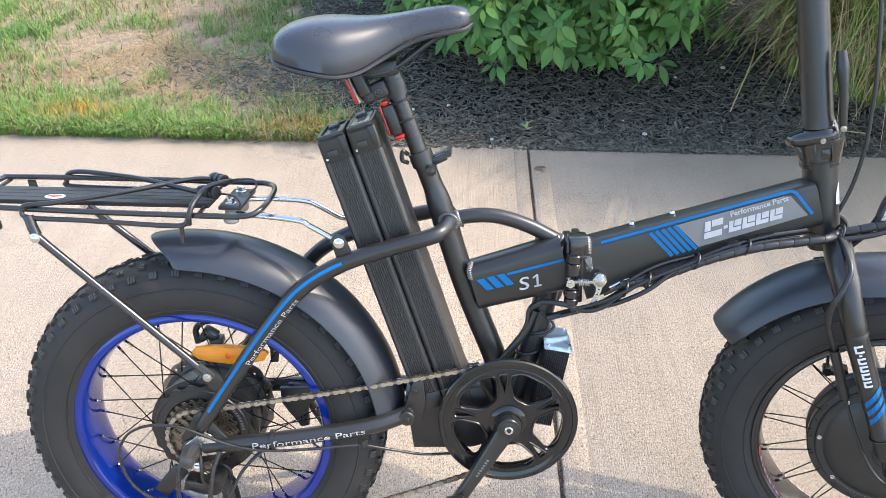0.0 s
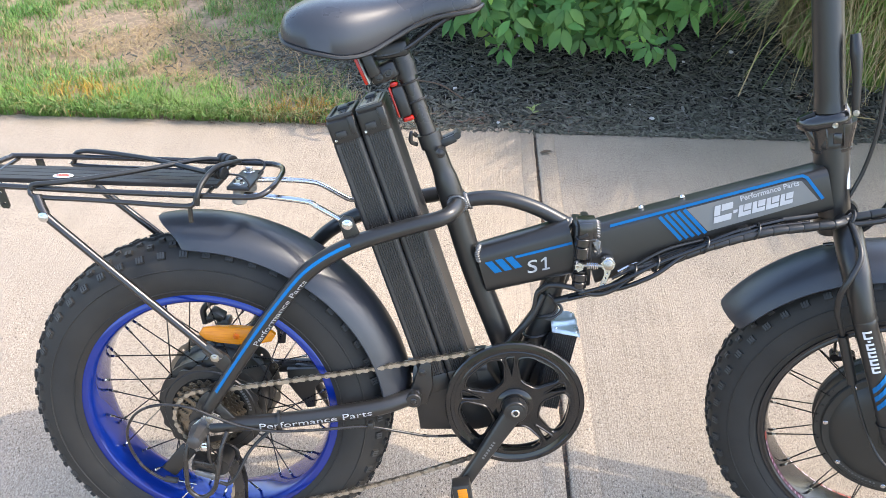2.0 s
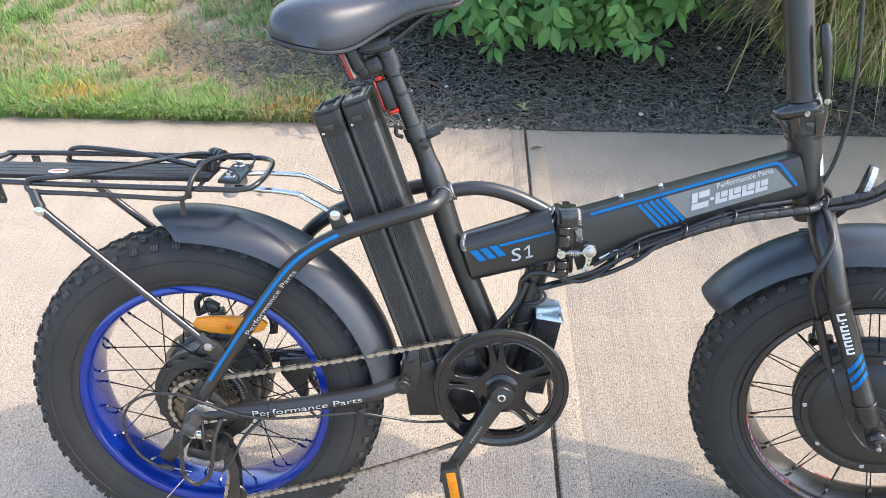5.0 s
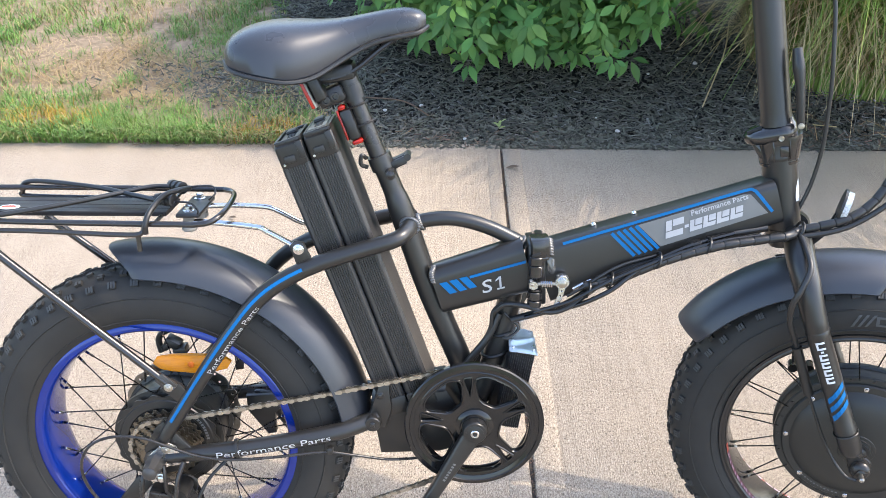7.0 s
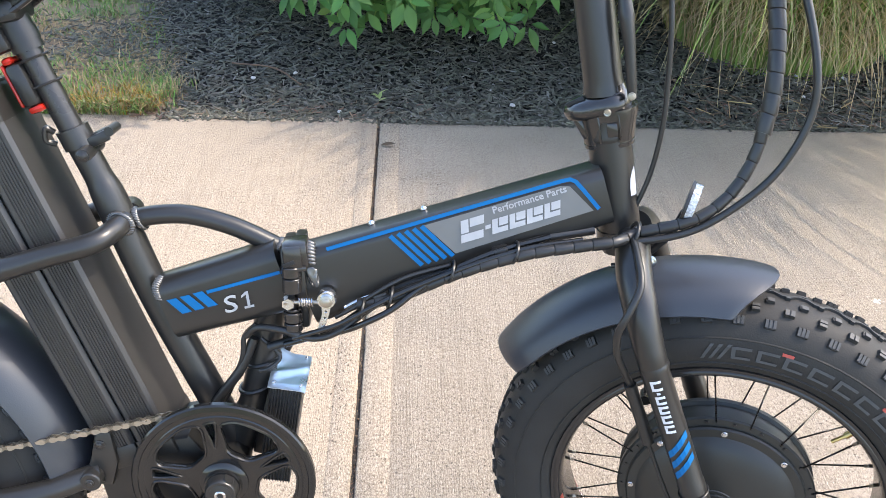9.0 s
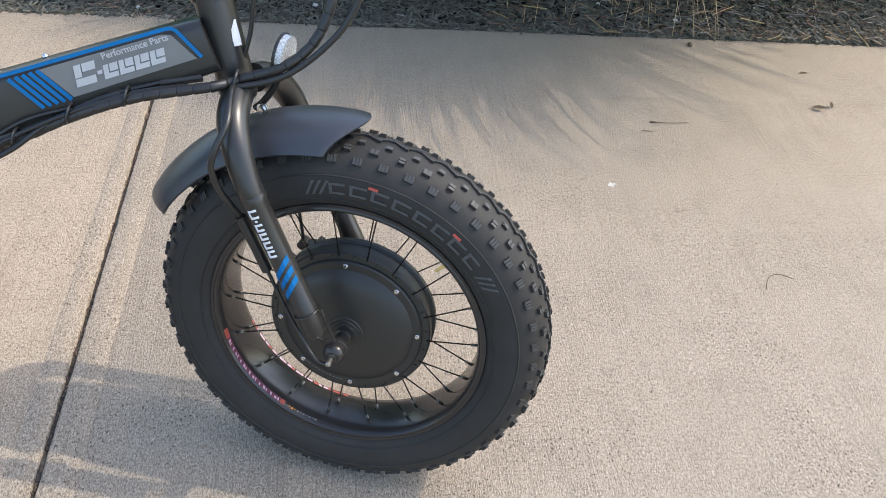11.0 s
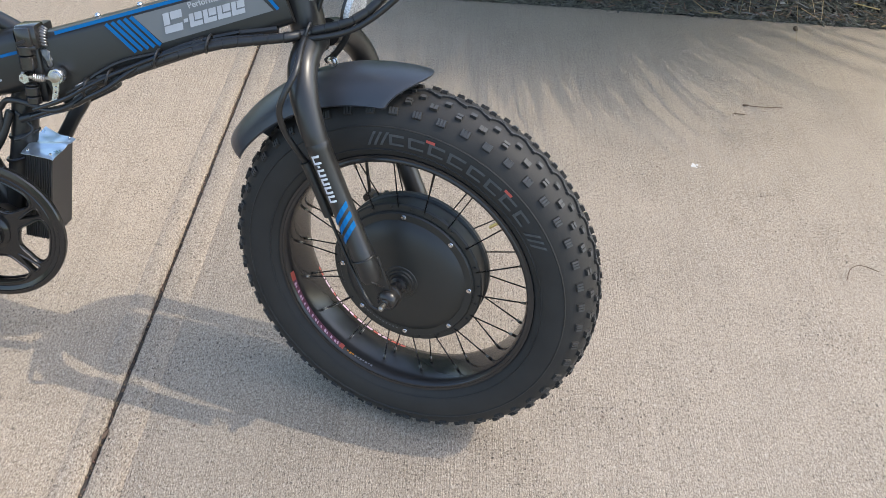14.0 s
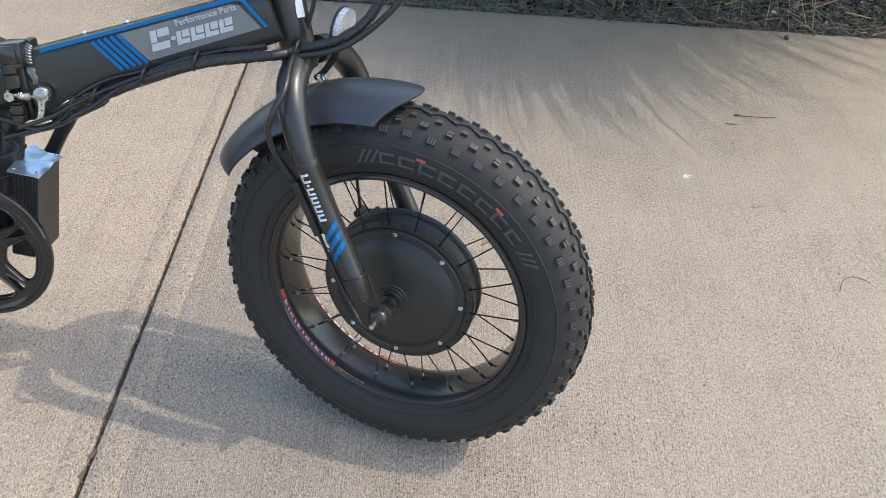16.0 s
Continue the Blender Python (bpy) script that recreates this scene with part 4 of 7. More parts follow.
block((0.012, 0.005, 0.016), lower @ Matrix.Translation((0.008, -0.0245, -0.026)), 0.0018, bm)
block((0.010, 0.016, 0.028), lower @ Matrix.Translation((-0.026, -0.010, -0.022)) @ Matrix.Rotation(radians(-22), 4, "Y"), 0.003, bm)
steered(part("folding_clamp", bm, RACK_STEEL, bike))
steered(part("clamp_slot", block((0.021, 0.0045, 0.006), m @ Matrix.Translation((-0.029, -0.013, 0.0092)) @ Matrix.Rotation(radians(-12), 4, "Y"), 0.0006), RACK_PLATE, bike))
steered(part("clamp_bolt", lathe([(0.0040, -0.0240), (0.0040, -0.0295), (0.0034, -0.0305), (0.0022, -0.0303), (0.0018, -0.0285), (0.0006, -0.0285)], 16, centre=(head_at(0.785).x + 0.006, 0, 0.781)), CHAIN_STEEL, bike))
bm = tube([(0.884, -0.018, 0.797), (0.881, -0.019, 0.815), (0.875, -0.019, 0.850), (0.868, -0.017, 0.880), (0.862, -0.012, 0.905)], [0.0048, 0.0056, 0.0062, 0.0085, 0.0065], 12)
steered(part("clamp_lever", bm, PLASTIC, bike))
steered(part("clamp_lever_pin", bolt((0.884, -0.024, 0.800), 0.0030, 0.003), CHAIN_STEEL, bike))

LEG = [(0.905, -0.020, 0.634), (0.908, -0.045, 0.628), (0.914, -0.072, 0.612), (0.925, -0.091, 0.585), (0.940, -0.100, 0.545), (0.948, -0.101, 0.524)]
for s in (-1, 1):
    bm = tube([(x, y * s, z) for x, y, z in LEG], [0.019, 0.020, 0.020, 0.0190, 0.0172, 0.0165], 20)
    steered(part("fork_shoulder", bm, FRAME, bike))
    bm = tube([(0.946, -0.101 * s, 0.529), (0.948, -0.101 * s, 0.525), (0.950, -0.101 * s, 0.518), (1.009, -0.1025 * s, 0.378), (1.010, -0.1025 * s, 0.3755), (1.0275, -0.103 * s, 0.334), (1.0295, -0.1025 * s, 0.329)], [0.0155, 0.0174, 0.0163, 0.0155, 0.0162, 0.0162, 0.0135], 20, curved=False)
    near_leg = steered(part("fork_leg", bm, FRAME, bike))
    bm = block((0.024, 0.007, 0.075), Matrix.Translation((1.034, -0.088 * s, 0.322)) @ Matrix.Rotation(radians(-22), 4, "Y"), 0.003)
    steered(part("fork_end", bm, FRAME, bike))
fork = steered(part("fork", tube([head_at(0.640), head_at(0.628), head_at(0.612)], [0.026, 0.027, 0.022], 24, curved=False), FRAME, bike))
steered(part("brake_bolt", tube([(0.884, 0, 0.587), (0.900, 0, 0.592)], 0.003, 8, curved=False), BLACK_STEEL, bike))

# hinge in the middle of the main tube
bm = block((0.0130, 0.056, 0.098), Matrix.Translation((0.5085, -0.009, 0.572)) @ Matrix.Rotation(radians(-3), 4, "Y"), 0.0035)
hinge = part("folding_hinge", bm, FRAME, bike, "black folding hinge with a bright steel lever")
bm = block((0.0130, 0.056, 0.102), Matrix.Translation((0.5215, -0.009, 0.574)) @ Matrix.Rotation(radians(-3), 4, "Y"), 0.0035)
part("hinge_plate", bm, FRAME, bike)
bm = bmesh.new()
for z0, z1, r in ((0.524, 0.534, 0.0108), (0.5355, 0.548, 0.0112), (0.549, 0.552, 0.0095), (0.572, 0.590, 0.0110), (0.5915, 0.604, 0.0118)):
    tube([(0.5125, -0.041, z0), (0.5125, -0.041, z0 + 0.001), (0.5125, -0.041, z1 - 0.001), (0.5125, -0.041, z1)], [r - 0.001, r, r, r - 0.001], 18, curved=False, bm=bm)
part("hinge_knuckle", bm, RACK_STEEL, bike)
bm = tube([(0.5085, -0.053, 0.561), (0.5085, -0.040, 0.561)], 0.0072, 6, curved=False)
part("hinge_nut", bm, STEEL, bike)
part("latch_slot", block((0.014, 0.002, 0.0045), Matrix.Translation((0.511, -0.0500, 0.609)) @ Matrix.Rotation(radians(-24), 4, "Y"), 0.0005), RACK_PLATE, bike)
# the latch: a bevelled plate before a wider block
bm = block((0.028, 0.030, 0.031), Matrix.Translation((0.5175, -0.031, 0.6155)) @ Matrix.Rotation(radians(-5), 4, "Y"), 0.0035)
block((0.0205, 0.010, 0.026), Matrix.Translation((0.5150, -0.0450, 0.6155)) @ Matrix.Rotation(radians(-5), 4, "Y"), 0.0025, bm)
block((0.026, 0.012, 0.006), Matrix.Translation((0.5170, -0.0430, 0.6015)) @ Matrix.Rotation(radians(-5), 4, "Y"), 0.0018, bm)
part("hinge_latch", bm, RACK_STEEL, bike)
bm = tube([(0.503, -0.046, 0.561), (0.545, -0.050, 0.563)], 0.0024, 10, curved=False)
tube([(0.504, -0.046, 0.561), (0.508, -0.046, 0.561)], 0.0080, 6, curved=False, bm=bm)
part("latch_bolt", bm, CHAIN_STEEL, bike)
bm = tube([(0.520 + 0.016 * t / 40, -0.048 + 0.0050 * math.cos(t * 0.9), 0.562 + 0.0050 * math.sin(t * 0.9)) for t in range(0, 41)], 0.0009, 5, 1)
part("latch_spring", bm, STEEL, bike)
bm = lathe([(0.0095, -0.036), (0.0112, -0.042), (0.0112, -0.050), (0.0100, -0.052), (0.0070, -0.052), (0.0070, -0.055), (0.0045, -0.0555)], 24, centre=(0.551, 0, 0.566))
part("lever_pivot", bm, STEEL, bike)
part("lever_screw", bolt((0.551, -0.055, 0.566), 0.005, 0.003), CHAIN_STEEL, bike)
lever = [(0.5455, 0.5660), (0.5465, 0.5500), (0.5420, 0.5330), (0.5385, 0.5265), (0.5425, 0.5245), (0.5475, 0.5310), (0.5535, 0.5490), (0.5570, 0.5660)]
holes = [[(x + 0.0017 * math.cos(t), z + 0.0017 * math.sin(t)) for t in np.linspace(0, 2 * math.pi, 13)[:-1]] for x, z in ((0.5505, 0.5530), (0.5490, 0.5450), (0.5460, 0.5360))]
plate("hinge_lever", [lever] + holes, -0.0535, -0.0505, STEEL, bike, bevel=0.0005)

# battery pair: long extruded cases before the seat tube
BA = along((0.176, 0.780), (0.176 + 0.325, 0.780 - 0.946))


def battery_case(offset, length, cap, label):
    """A case whose x axis runs down its length; ribs on the broad side."""
    w, d = 0.0425, 0.088
    m = BA @ Matrix.Translation((0, 0, offset))
    ribs = 8
    pts = [(-d / 2, -w / 2 + 0.004)]
    pts.append((-d / 2, -0.014))
    for k in range(ribs):
        z = -0.0125 + 0.0034 * k
        pts += [(-d / 2, z), (-d / 2 + 0.0014, z + 0.0006), (-d / 2 + 0.0014, z + 0.0019), (-d / 2, z + 0.0025)]
    pts += [(-d / 2, w / 2 - 0.004), (-d / 2 + 0.004, w / 2), (d / 2 - 0.004, w / 2), (d / 2, w / 2 - 0.004), (d / 2, -w / 2 + 0.004), (d / 2 - 0.004, -w / 2), (-d / 2 + 0.004, -w / 2)]
    body = part("battery_case", loft([[m @ Vector((x, y, z)) for y, z in pts] for x in (0.036, length * 0.5, length)]), BATTERY, bike, label)
    bm = bmesh.new()
    rings = []
    for x, f in ((0.0, 0.86), (0.0022, 0.95), (0.005, 1.0), (0.031, 1.005), (0.0335, 0.99), (0.0375, 0.97)):
        rings.append([m @ Vector((x, y * f if abs(f) < 1 else y + math.copysign(0.0004, y), z * (0.5 + 0.5 * f))) for y, z in rounded(d, w, 0.006, 4)])
    loft(rings, bm)
    block((0.026, 0.004, 0.009), m @ Matrix.Translation((0.015, -d / 2 - 0.0010, w / 2 - 0.006)), 0.0012, bm)
    block((0.010, 0.003, 0.016), m @ Matrix.Translation((0.024, -d / 2 - 0.0012, -0.004)), 0.0010, bm)
    for y, z, dy, dz in ((-d / 2 + 0.005, 0, 0.006, w * 0.86), (d / 2 - 0.005, 0, 0.006, w * 0.86), (0, w / 2 - 0.004, d * 0.86, 0.005), (0, -w / 2 + 0.004, d * 0.86, 0.005)):
        block((0.006, dy, dz), m @ Matrix.Translation((-0.0005, y, z)), 0.0015, bm)
    part("battery_cap", bm, PLASTIC, body)
    part("cap_panel", block((0.004, d * 0.74, w * 0.66), m @ Matrix.Translation((0.0015 + cap, 0.0, 0.0)), 0.0015), LABEL, body)
    for k in range(5):
        part("panel_print", block((0.0006, 0.005, 0.012), m @ Matrix.Translation((-0.0008 + cap, -0.022 + 0.009 * k, 0.002)), 0.0001), TYRE_GREY, body)
    part("cap_plug", block((0.007, 0.022, 0.016), m @ Matrix.Translation((-0.002 + cap, 0.020, -0.002)), 0.003), PLASTIC, body)
    bm = block((0.030, d + 0.002, w + 0.001), m @ Matrix.Translation((length + 0.008, 0, 0)), 0.003)
    part("battery_foot", bm, PLASTIC, body)
    part("cap_screw", bolt(tuple(m @ Vector((0.030, -d / 2 - 0.001, -0.014))), 0.0014, 0.0008), STEEL, body)
    return body


battery_case(-0.0222, 0.440, 0.0, "black ribbed rear battery case")
battery_case(0.0222, 0.440, -0.004, "black ribbed front battery case")
# dock under the batteries
part("battery_dock", prism([(0.262, 0.352), (0.276, 0.258), (0.372, 0.262), (0.402, 0.272), (0.412, 0.330), (0.380, 0.378), (0.300, 0.362)], -0.040, 0.040, bevel=0.004), PLASTIC, bike)
pivot = part("stay_pivot", prism([(0.262, 0.314), (0.286, 0.312), (0.296, 0.345), (0.292, 0.388), (0.274, 0.392), (0.268, 0.362), (0.260, 0.340)], -0.050, -0.039, bevel=0.003), FRAME, bike)
part("pivot_boss", lathe([(0.0125, -0.042), (0.0125, -0.0640), (0.0112, -0.0655), (0.0060, -0.0655)], 28, centre=(0.266, 0, 0.328)), FRAME, pivot)
part("pivot_bolt", bolt((0.266, -0.0655, 0.328), 0.0040, 0.003), BLACK_STEEL, pivot)
part("pivot_bolt", bolt((0.278, -0.050, 0.372), 0.0045, 0.003), BLACK_STEEL, pivot)

# crank and chainring
CR = Vector((0.425, 0, 0.330))
bm = lathe([(0.111, -0.071), (0.1125, -0.0725), (0.1125, -0.0785), (0.1105, -0.0805), (0.1045, -0.0812), (0.1035, -0.0800), (0.1025, -0.0798), (0.0950, -0.0775), (0.0935, -0.0790), (0.0922, -0.0785), (0.0918, -0.071)], 96, closed=True, centre=CR)
ring = part("chainring_guard", bm, GLOSS, bike, "glossy black five-armed chainring guard")
bm = bmesh.new()
TEETH = 104
outer = [(0.1015 if k % 2 else 0.0975) for k in range(TEETH)]
va = [bm.verts.new((CR.x + r * math.cos(2 * math.pi * k / TEETH), -0.0655, CR.z + r * math.sin(2 * math.pi * k / TEETH))) for k, r in enumerate(outer)]
vb = [bm.verts.new((CR.x + r * math.cos(2 * math.pi * k / TEETH), -0.0630, CR.z + r * math.sin(2 * math.pi * k / TEETH))) for k, r in enumerate(outer)]
vc = [bm.verts.new((CR.x + 0.088 * math.cos(2 * math.pi * k / TEETH), -0.0655, CR.z + 0.088 * math.sin(2 * math.pi * k / TEETH))) for k in range(TEETH)]
vd = [bm.verts.new((CR.x + 0.088 * math.cos(2 * math.pi * k / TEETH), -0.0630, CR.z + 0.088 * math.sin(2 * math.pi * k / TEETH))) for k in range(TEETH)]
for k in range(TEETH):
    j = (k + 1) % TEETH
    bm.faces.new((va[k], va[j], vb[j], vb[k]))
    bm.faces.new((va[k], vc[k], vc[j], va[j]))
    bm.faces.new((vb[k], vb[j], vd[j], vd[k]))
    bm.faces.new((vc[k], vd[k], vd[j], vc[j]))
cog = part("chainring", bm, BLACK_STEEL, bike)
def polar(r, deg):
    return CR.x + r * math.cos(radians(deg)), CR.z + r * math.sin(radians(deg))


rings = [[polar(0.0955, k * 4) for k in range(90)]]
for k in range(5):
    c = 62 + 72 * k
    rings.append(oval([polar(0.0410, c), polar(0.0430, c + 14), polar(0.0500, c + 22), polar(0.0640, c + 26), polar(0.0790, c + 28), polar(0.0870, c + 24), polar(0.0905, c + 12), polar(0.0905, c - 12), polar(0.0870, c - 24), polar(0.0790, c - 28), polar(0.0640, c - 26), polar(0.0500, c - 22), polar(0.0430, c - 14)]))
    c = 26 + 72 * k
    rings.append(oval([polar(0.0520, c), polar(0.0640, c + 3.0), polar(0.0800, c + 4.8), polar(0.0870, c + 3.8), polar(0.0880, c - 3.8), polar(0.0800, c - 4.8), polar(0.0640, c - 3.0)]))
plate("spider", rings, -0.0790, -0.0700, GLOSS, ring, bevel=0.0022)
for outline in rings[1:]:
    loop = [(x, -0.0790, z) for x, z in outline]
    part("spider_lip", tube(loop + [loop[0]], 0.0019, 6, 1), GLOSS, ring)
hub_disc = part("crank_hub", lathe([(0.030, -0.068), (0.030, -0.0805), (0.0275, -0.0825), (0.0235, -0.0835), (0.0225, -0.089)], 40, centre=CR), GLOSS, bike)
inward = Matrix.Translation(CR + Vector((0, 0.011, 0))) @ Matrix.Diagonal((0.970, 1, 0.970, 1)) @ Matrix.Translation(-CR)
ring.matrix_basis = inward
cog.matrix_basis = inward
hub_disc.matrix_basis = inward
PED = Vector((0.340, 0, 0.182))
m = along((CR.x, CR.z), (PED.x, PED.z))
Lc = (PED - CR).length
secs = []
for t in np.linspace(-0.02, Lc + 0.012, 16):
    f = min(max(t / Lc, 0), 1)
    w = 0.031 - 0.010 * min(f * 1.5, 1) + (0.003 if f > 0.9 else 0)
    e = 0.35 if t < -0.015 else (0.5 if t > Lc + 0.008 else 1.0)
    yc = -0.098 - 0.014 * f
    secs.append([m @ Vector((t, y + yc, z)) for y, z in rounded(0.017, w * e, 0.005, 3)])
crank = part("crank_arm", loft(secs), FRAME, bike, "black alloy crank arm")
part("crank_boss", lathe([(0.0200, -0.083), (0.0195, -0.100), (0.0185, -0.1062), (0.0172, -0.1078), (0.0145, -0.1080)], 32, centre=CR), FRAME, crank)
part("crank_bolt", lathe([(0.0068, -0.1085), (0.0068, -0.1098), (0.0056, -0.1106), (0.0040, -0.1104), (0.0036, -0.1088), (0.0012, -0.1088)], 20, centre=CR), STEEL, crank)
part("crank_cap", lathe([(0.0135, -0.1065), (0.0135, -0.1085), (0.0120, -0.1090)], 24, centre=CR), PLASTIC, crank)
crank.location.y = 0.0165
for k in range(7):
    x, z = 0.062 + 0.0052 * k, 0.0
    part("crank_print", block((0.0030, 0.0006, 0.0040), m @ Matrix.Translation((x, -0.098 - 0.014 * x / Lc - 0.0088, z)), 0.0001), SILVER, crank)
# the far crank points the other way
m2 = Matrix.Translation(CR) @ Matrix.Rotation(math.pi, 4, "Y") @ Matrix.Translation(-CR)
bm = bmesh.new()
loft([[Vector(((m2 @ v).x, -(m2 @ v).y, (m2 @ v).z)) for v in s] for s in secs], bm)
part("crank_arm", bm, FRAME, bike)


# folded pedals: seen edge on below the crank ends
for p, s in ((Vector((PED.x + 0.006, -0.104, PED.z)), -1), (Vector((2 * CR.x - PED.x, 0.118, 2 * CR.z - PED.z)), 1)):
    m = Matrix.Translation(p) @ Matrix.Rotation(radians(-10 if s < 0 else -118), 4, "Y")
    ped = part("pedal", block((0.029, 0.026, 0.094), m @ Matrix.Translation((0.004, s * 0.014, -0.010)), 0.004), PLASTIC, bike, "black folding pedal hanging down")
    part("reflector", block((0.015, 0.003, 0.050), m @ Matrix.Translation((0.006, s * 0.0275, 0.006)), 0.001), AMBER, ped)

# sprockets
for k in range(7):
    r = 0.058 - 0.0045 * k
    n = 26 - 2 * k
    y0 = -0.044 - 0.0042 * k
    out = []
    for j in range(n * 4):
        a = 2 * math.pi * j / (n * 4)
        rr = r + (0.0024 if j % 4 in (1, 2) else -0.0022)
        out.append((REAR.x + rr * math.cos(a), REAR.z + rr * math.sin(a)))
    holes = []
    rows = max(10, 14 - k)
    for j in range(rows):
        a = 2 * math.pi * (j + 0.4 * k) / rows
        c = (REAR.x + (r - 0.0085) * math.cos(a), REAR.z + (r - 0.0085) * math.sin(a))
        holes.append([(c[0] + 0.0046 * math.cos(t), c[1] + 0.0046 * math.sin(t)) for t in np.linspace(0, 2 * math.pi, 9)[:-1]])
    plate("sprocket", [out] + holes, y0, y0 - 0.0018, COG_STEEL, bike, bevel=0.0002)
cassette = part("cassette", lathe([(0.030, -0.045), (0.026, -0.068), (0.019, -0.074), (0.012, -0.075)], 32, centre=REAR), BLACK_STEEL, bike)
out = []
for j in range(144):
    a = 2 * math.pi * j / 144
    r = 0.0815 + 0.0026 * math.cos(a * 18)
    out.append((REAR.x + r * math.cos(a), REAR.z + r * math.sin(a)))
bm = prism(out, -0.0405, -0.0375)
lathe([(0.0755, -0.0405), (0.0740, -0.0425), (0.0620, -0.0430), (0.0600, -0.0405)], 64, bm, centre=REAR, closed=True)
part("spoke_guard", bm, PLASTIC, bike)
for k in range(8):
    ring_bar(0.0650, 0.0695, 38 - 4.4 * k, 35 - 4.4 * k, lambda r: -0.0434, SILVER, rear, "guard_print")
for k in range(5):
    ring_bar(0.0765, 0.0785, -4 - 2.6 * k, -5.6 - 2.6 * k, lambda r: -0.0409, SILVER, rear, "guard_print")


# chain: upper run, round the ring and the sprocket, lower run to the changer
top0 = Vector((REAR.x + 0.010, -0.0615, REAR.z + 0.051))
top1 = Vector((CR.x - 0.024, -0.053, CR.z + 0.0935))
low1 = Vector((CR.x - 0.020, -0.053, CR.z - 0.0935))
low0 = Vector((-0.040, -0.062, 0.090))
path = [Vector(p) for p in ((-0.041, -0.066, 0.100), (-0.030, -0.066, 0.150), (-0.022, -0.066, 0.195), (-0.030, -0.064, 0.220), (-0.052, -0.062, 0.2285))]
path += [Vector((REAR.x + 0.051 * math.cos(a), -0.0615, REAR.z + 0.051 * math.sin(a))) for a in (radians(x) for x in range(265, 79, -12))]
path += [top0.lerp(top1, t) + Vector((0, 0, -0.004 * math.sin(math.pi * t))) for t in np.linspace(0, 1, 24)]
path += [Vector((CR.x + 0.0955 * math.cos(a), -0.053, CR.z + 0.0955 * math.sin(a))) for a in (radians(x) for x in range(97, -98, -8))]
path += [low1.lerp(low0, t) + Vector((0, 0, -0.012 * math.sin(math.pi * t))) for t in np.linspace(0, 1, 24)]
dist = np.r_[0, np.cumsum([(b - a).length for a, b in zip(path, path[1:])])]
bm = bmesh.new()
pitch = 0.0127
for k in range(int(dist[-1] / pitch) - 1):
    p, q = (Vector([np.interp(s, dist, [v[i] for v in path]) for i in range(3)]) for s in (k * pitch, (k + 1) * pitch))
    d = (q - p).normalized()
    m = Matrix.Translation(p) @ Matrix(((d.x, 0, -d.z), (0, 1, 0), (d.z, 0, d.x))).to_4x4()
    half = 0.0034 if k % 2 else 0.0024
    for s in (-1, 1):
        pts = [(-0.004, 0), (-0.002, 0.0042), (0.002, 0.0042), (0.00635, 0.0022), (0.0107, 0.0042), (0.0147, 0.0042), (0.0167, 0), (0.0147, -0.0042), (0.0107, -0.0042), (0.00635, -0.0022), (0.002, -0.0042), (-0.002, -0.0042)]
        a = [bm.verts.new(m @ Vector((x, s * half - 0.0005, z * 0.82))) for x, z in pts]
        b = [bm.verts.new(m @ Vector((x, s * half + 0.0005, z * 0.82))) for x, z in pts]
        shade = 0 if k % 2 else 1
        bm.faces.new(a).material_index = shade
        bm.faces.new(b[::-1]).material_index = shade
        for i in range(12):
            bm.faces.new((a[i], b[i], b[(i + 1) % 12], a[(i + 1) % 12])).material_index = shade
    tube([m @ Vector((0, -0.0042, 0)), m @ Vector((0, 0.0042, 0))], 0.0019, 6, curved=False, bm=bm)
part("chain", bm, CHAIN_STEEL, bike, "oiled steel roller chain", smooth=False).data.materials.append(CHAIN_DARK)

# saddle
def saddle_mesh():
    bm = bmesh.new()
    stations = [(0.079, 0.000, 0.045, 0.902, 0.884), (0.088, 0, 0.070, 0.917, 0.877), (0.110, 0, 0.084, 0.928, 0.871), (0.140, 0, 0.090, 0.934, 0.865), (0.170, 0, 0.086, 0.935, 0.861), (0.200, 0, 0.070, 0.935, 0.866), (0.230, 0, 0.050, 0.937, 0.882),
                (0.260, 0, 0.037, 0.942, 0.900), (0.290, 0, 0.032, 0.948, 0.912), (0.320, 0, 0.029, 0.952, 0.918), (0.340, 0, 0.024, 0.949, 0.922), (0.349, 0, 0.014, 0.942, 0.927)]
    secs = []
    for x, _, half, top, low in stations:
        sec = []
        for k in range(24):
            a = 2 * math.pi * k / 24
            c, s = math.cos(a), math.sin(a)
            y = half * math.copysign(abs(c) ** 0.75, c)
            if s >= 0:
                z = low + 0.006 + (top - low - 0.006) * abs(s) ** 0.62
            else:
                z = low + 0.006 - 0.006 * abs(s) ** 0.5
            z -= 0.0 if half < 0.04 else 0.010 * max(0, 1 - (abs(y) / half)) * (s < 0)
            sec.append(Vector((x, y, z)))
        secs.append(sec)
    sp = []
    for i in range(24):
        sp.append(spline([s[i] for s in secs], 3))
    loft([[sp[i][k] for i in range(24)] for k in range(len(sp[0]))], bm)
    return bm


def saddle_lip():
    """The moulded rim under the cover."""
    edge = [(0.079, 0.046, 0.884), (0.090, 0.071, 0.877), (0.112, 0.085, 0.871), (0.140, 0.0905, 0.866), (0.170, 0.0865, 0.862), (0.200, 0.0705, 0.866), (0.230, 0.0505, 0.882), (0.260, 0.0375, 0.899), (0.290, 0.0325, 0.911), (0.320, 0.0295, 0.917), (0.340, 0.0245, 0.921), (0.350, 0.010, 0.926)]
    loop = [Vector((x, -y, z)) for x, y, z in edge] + [Vector((x, y, z)) for x, y, z in edge[::-1]]
    return tube(loop + [loop[0]], 0.0031, 8, 4)


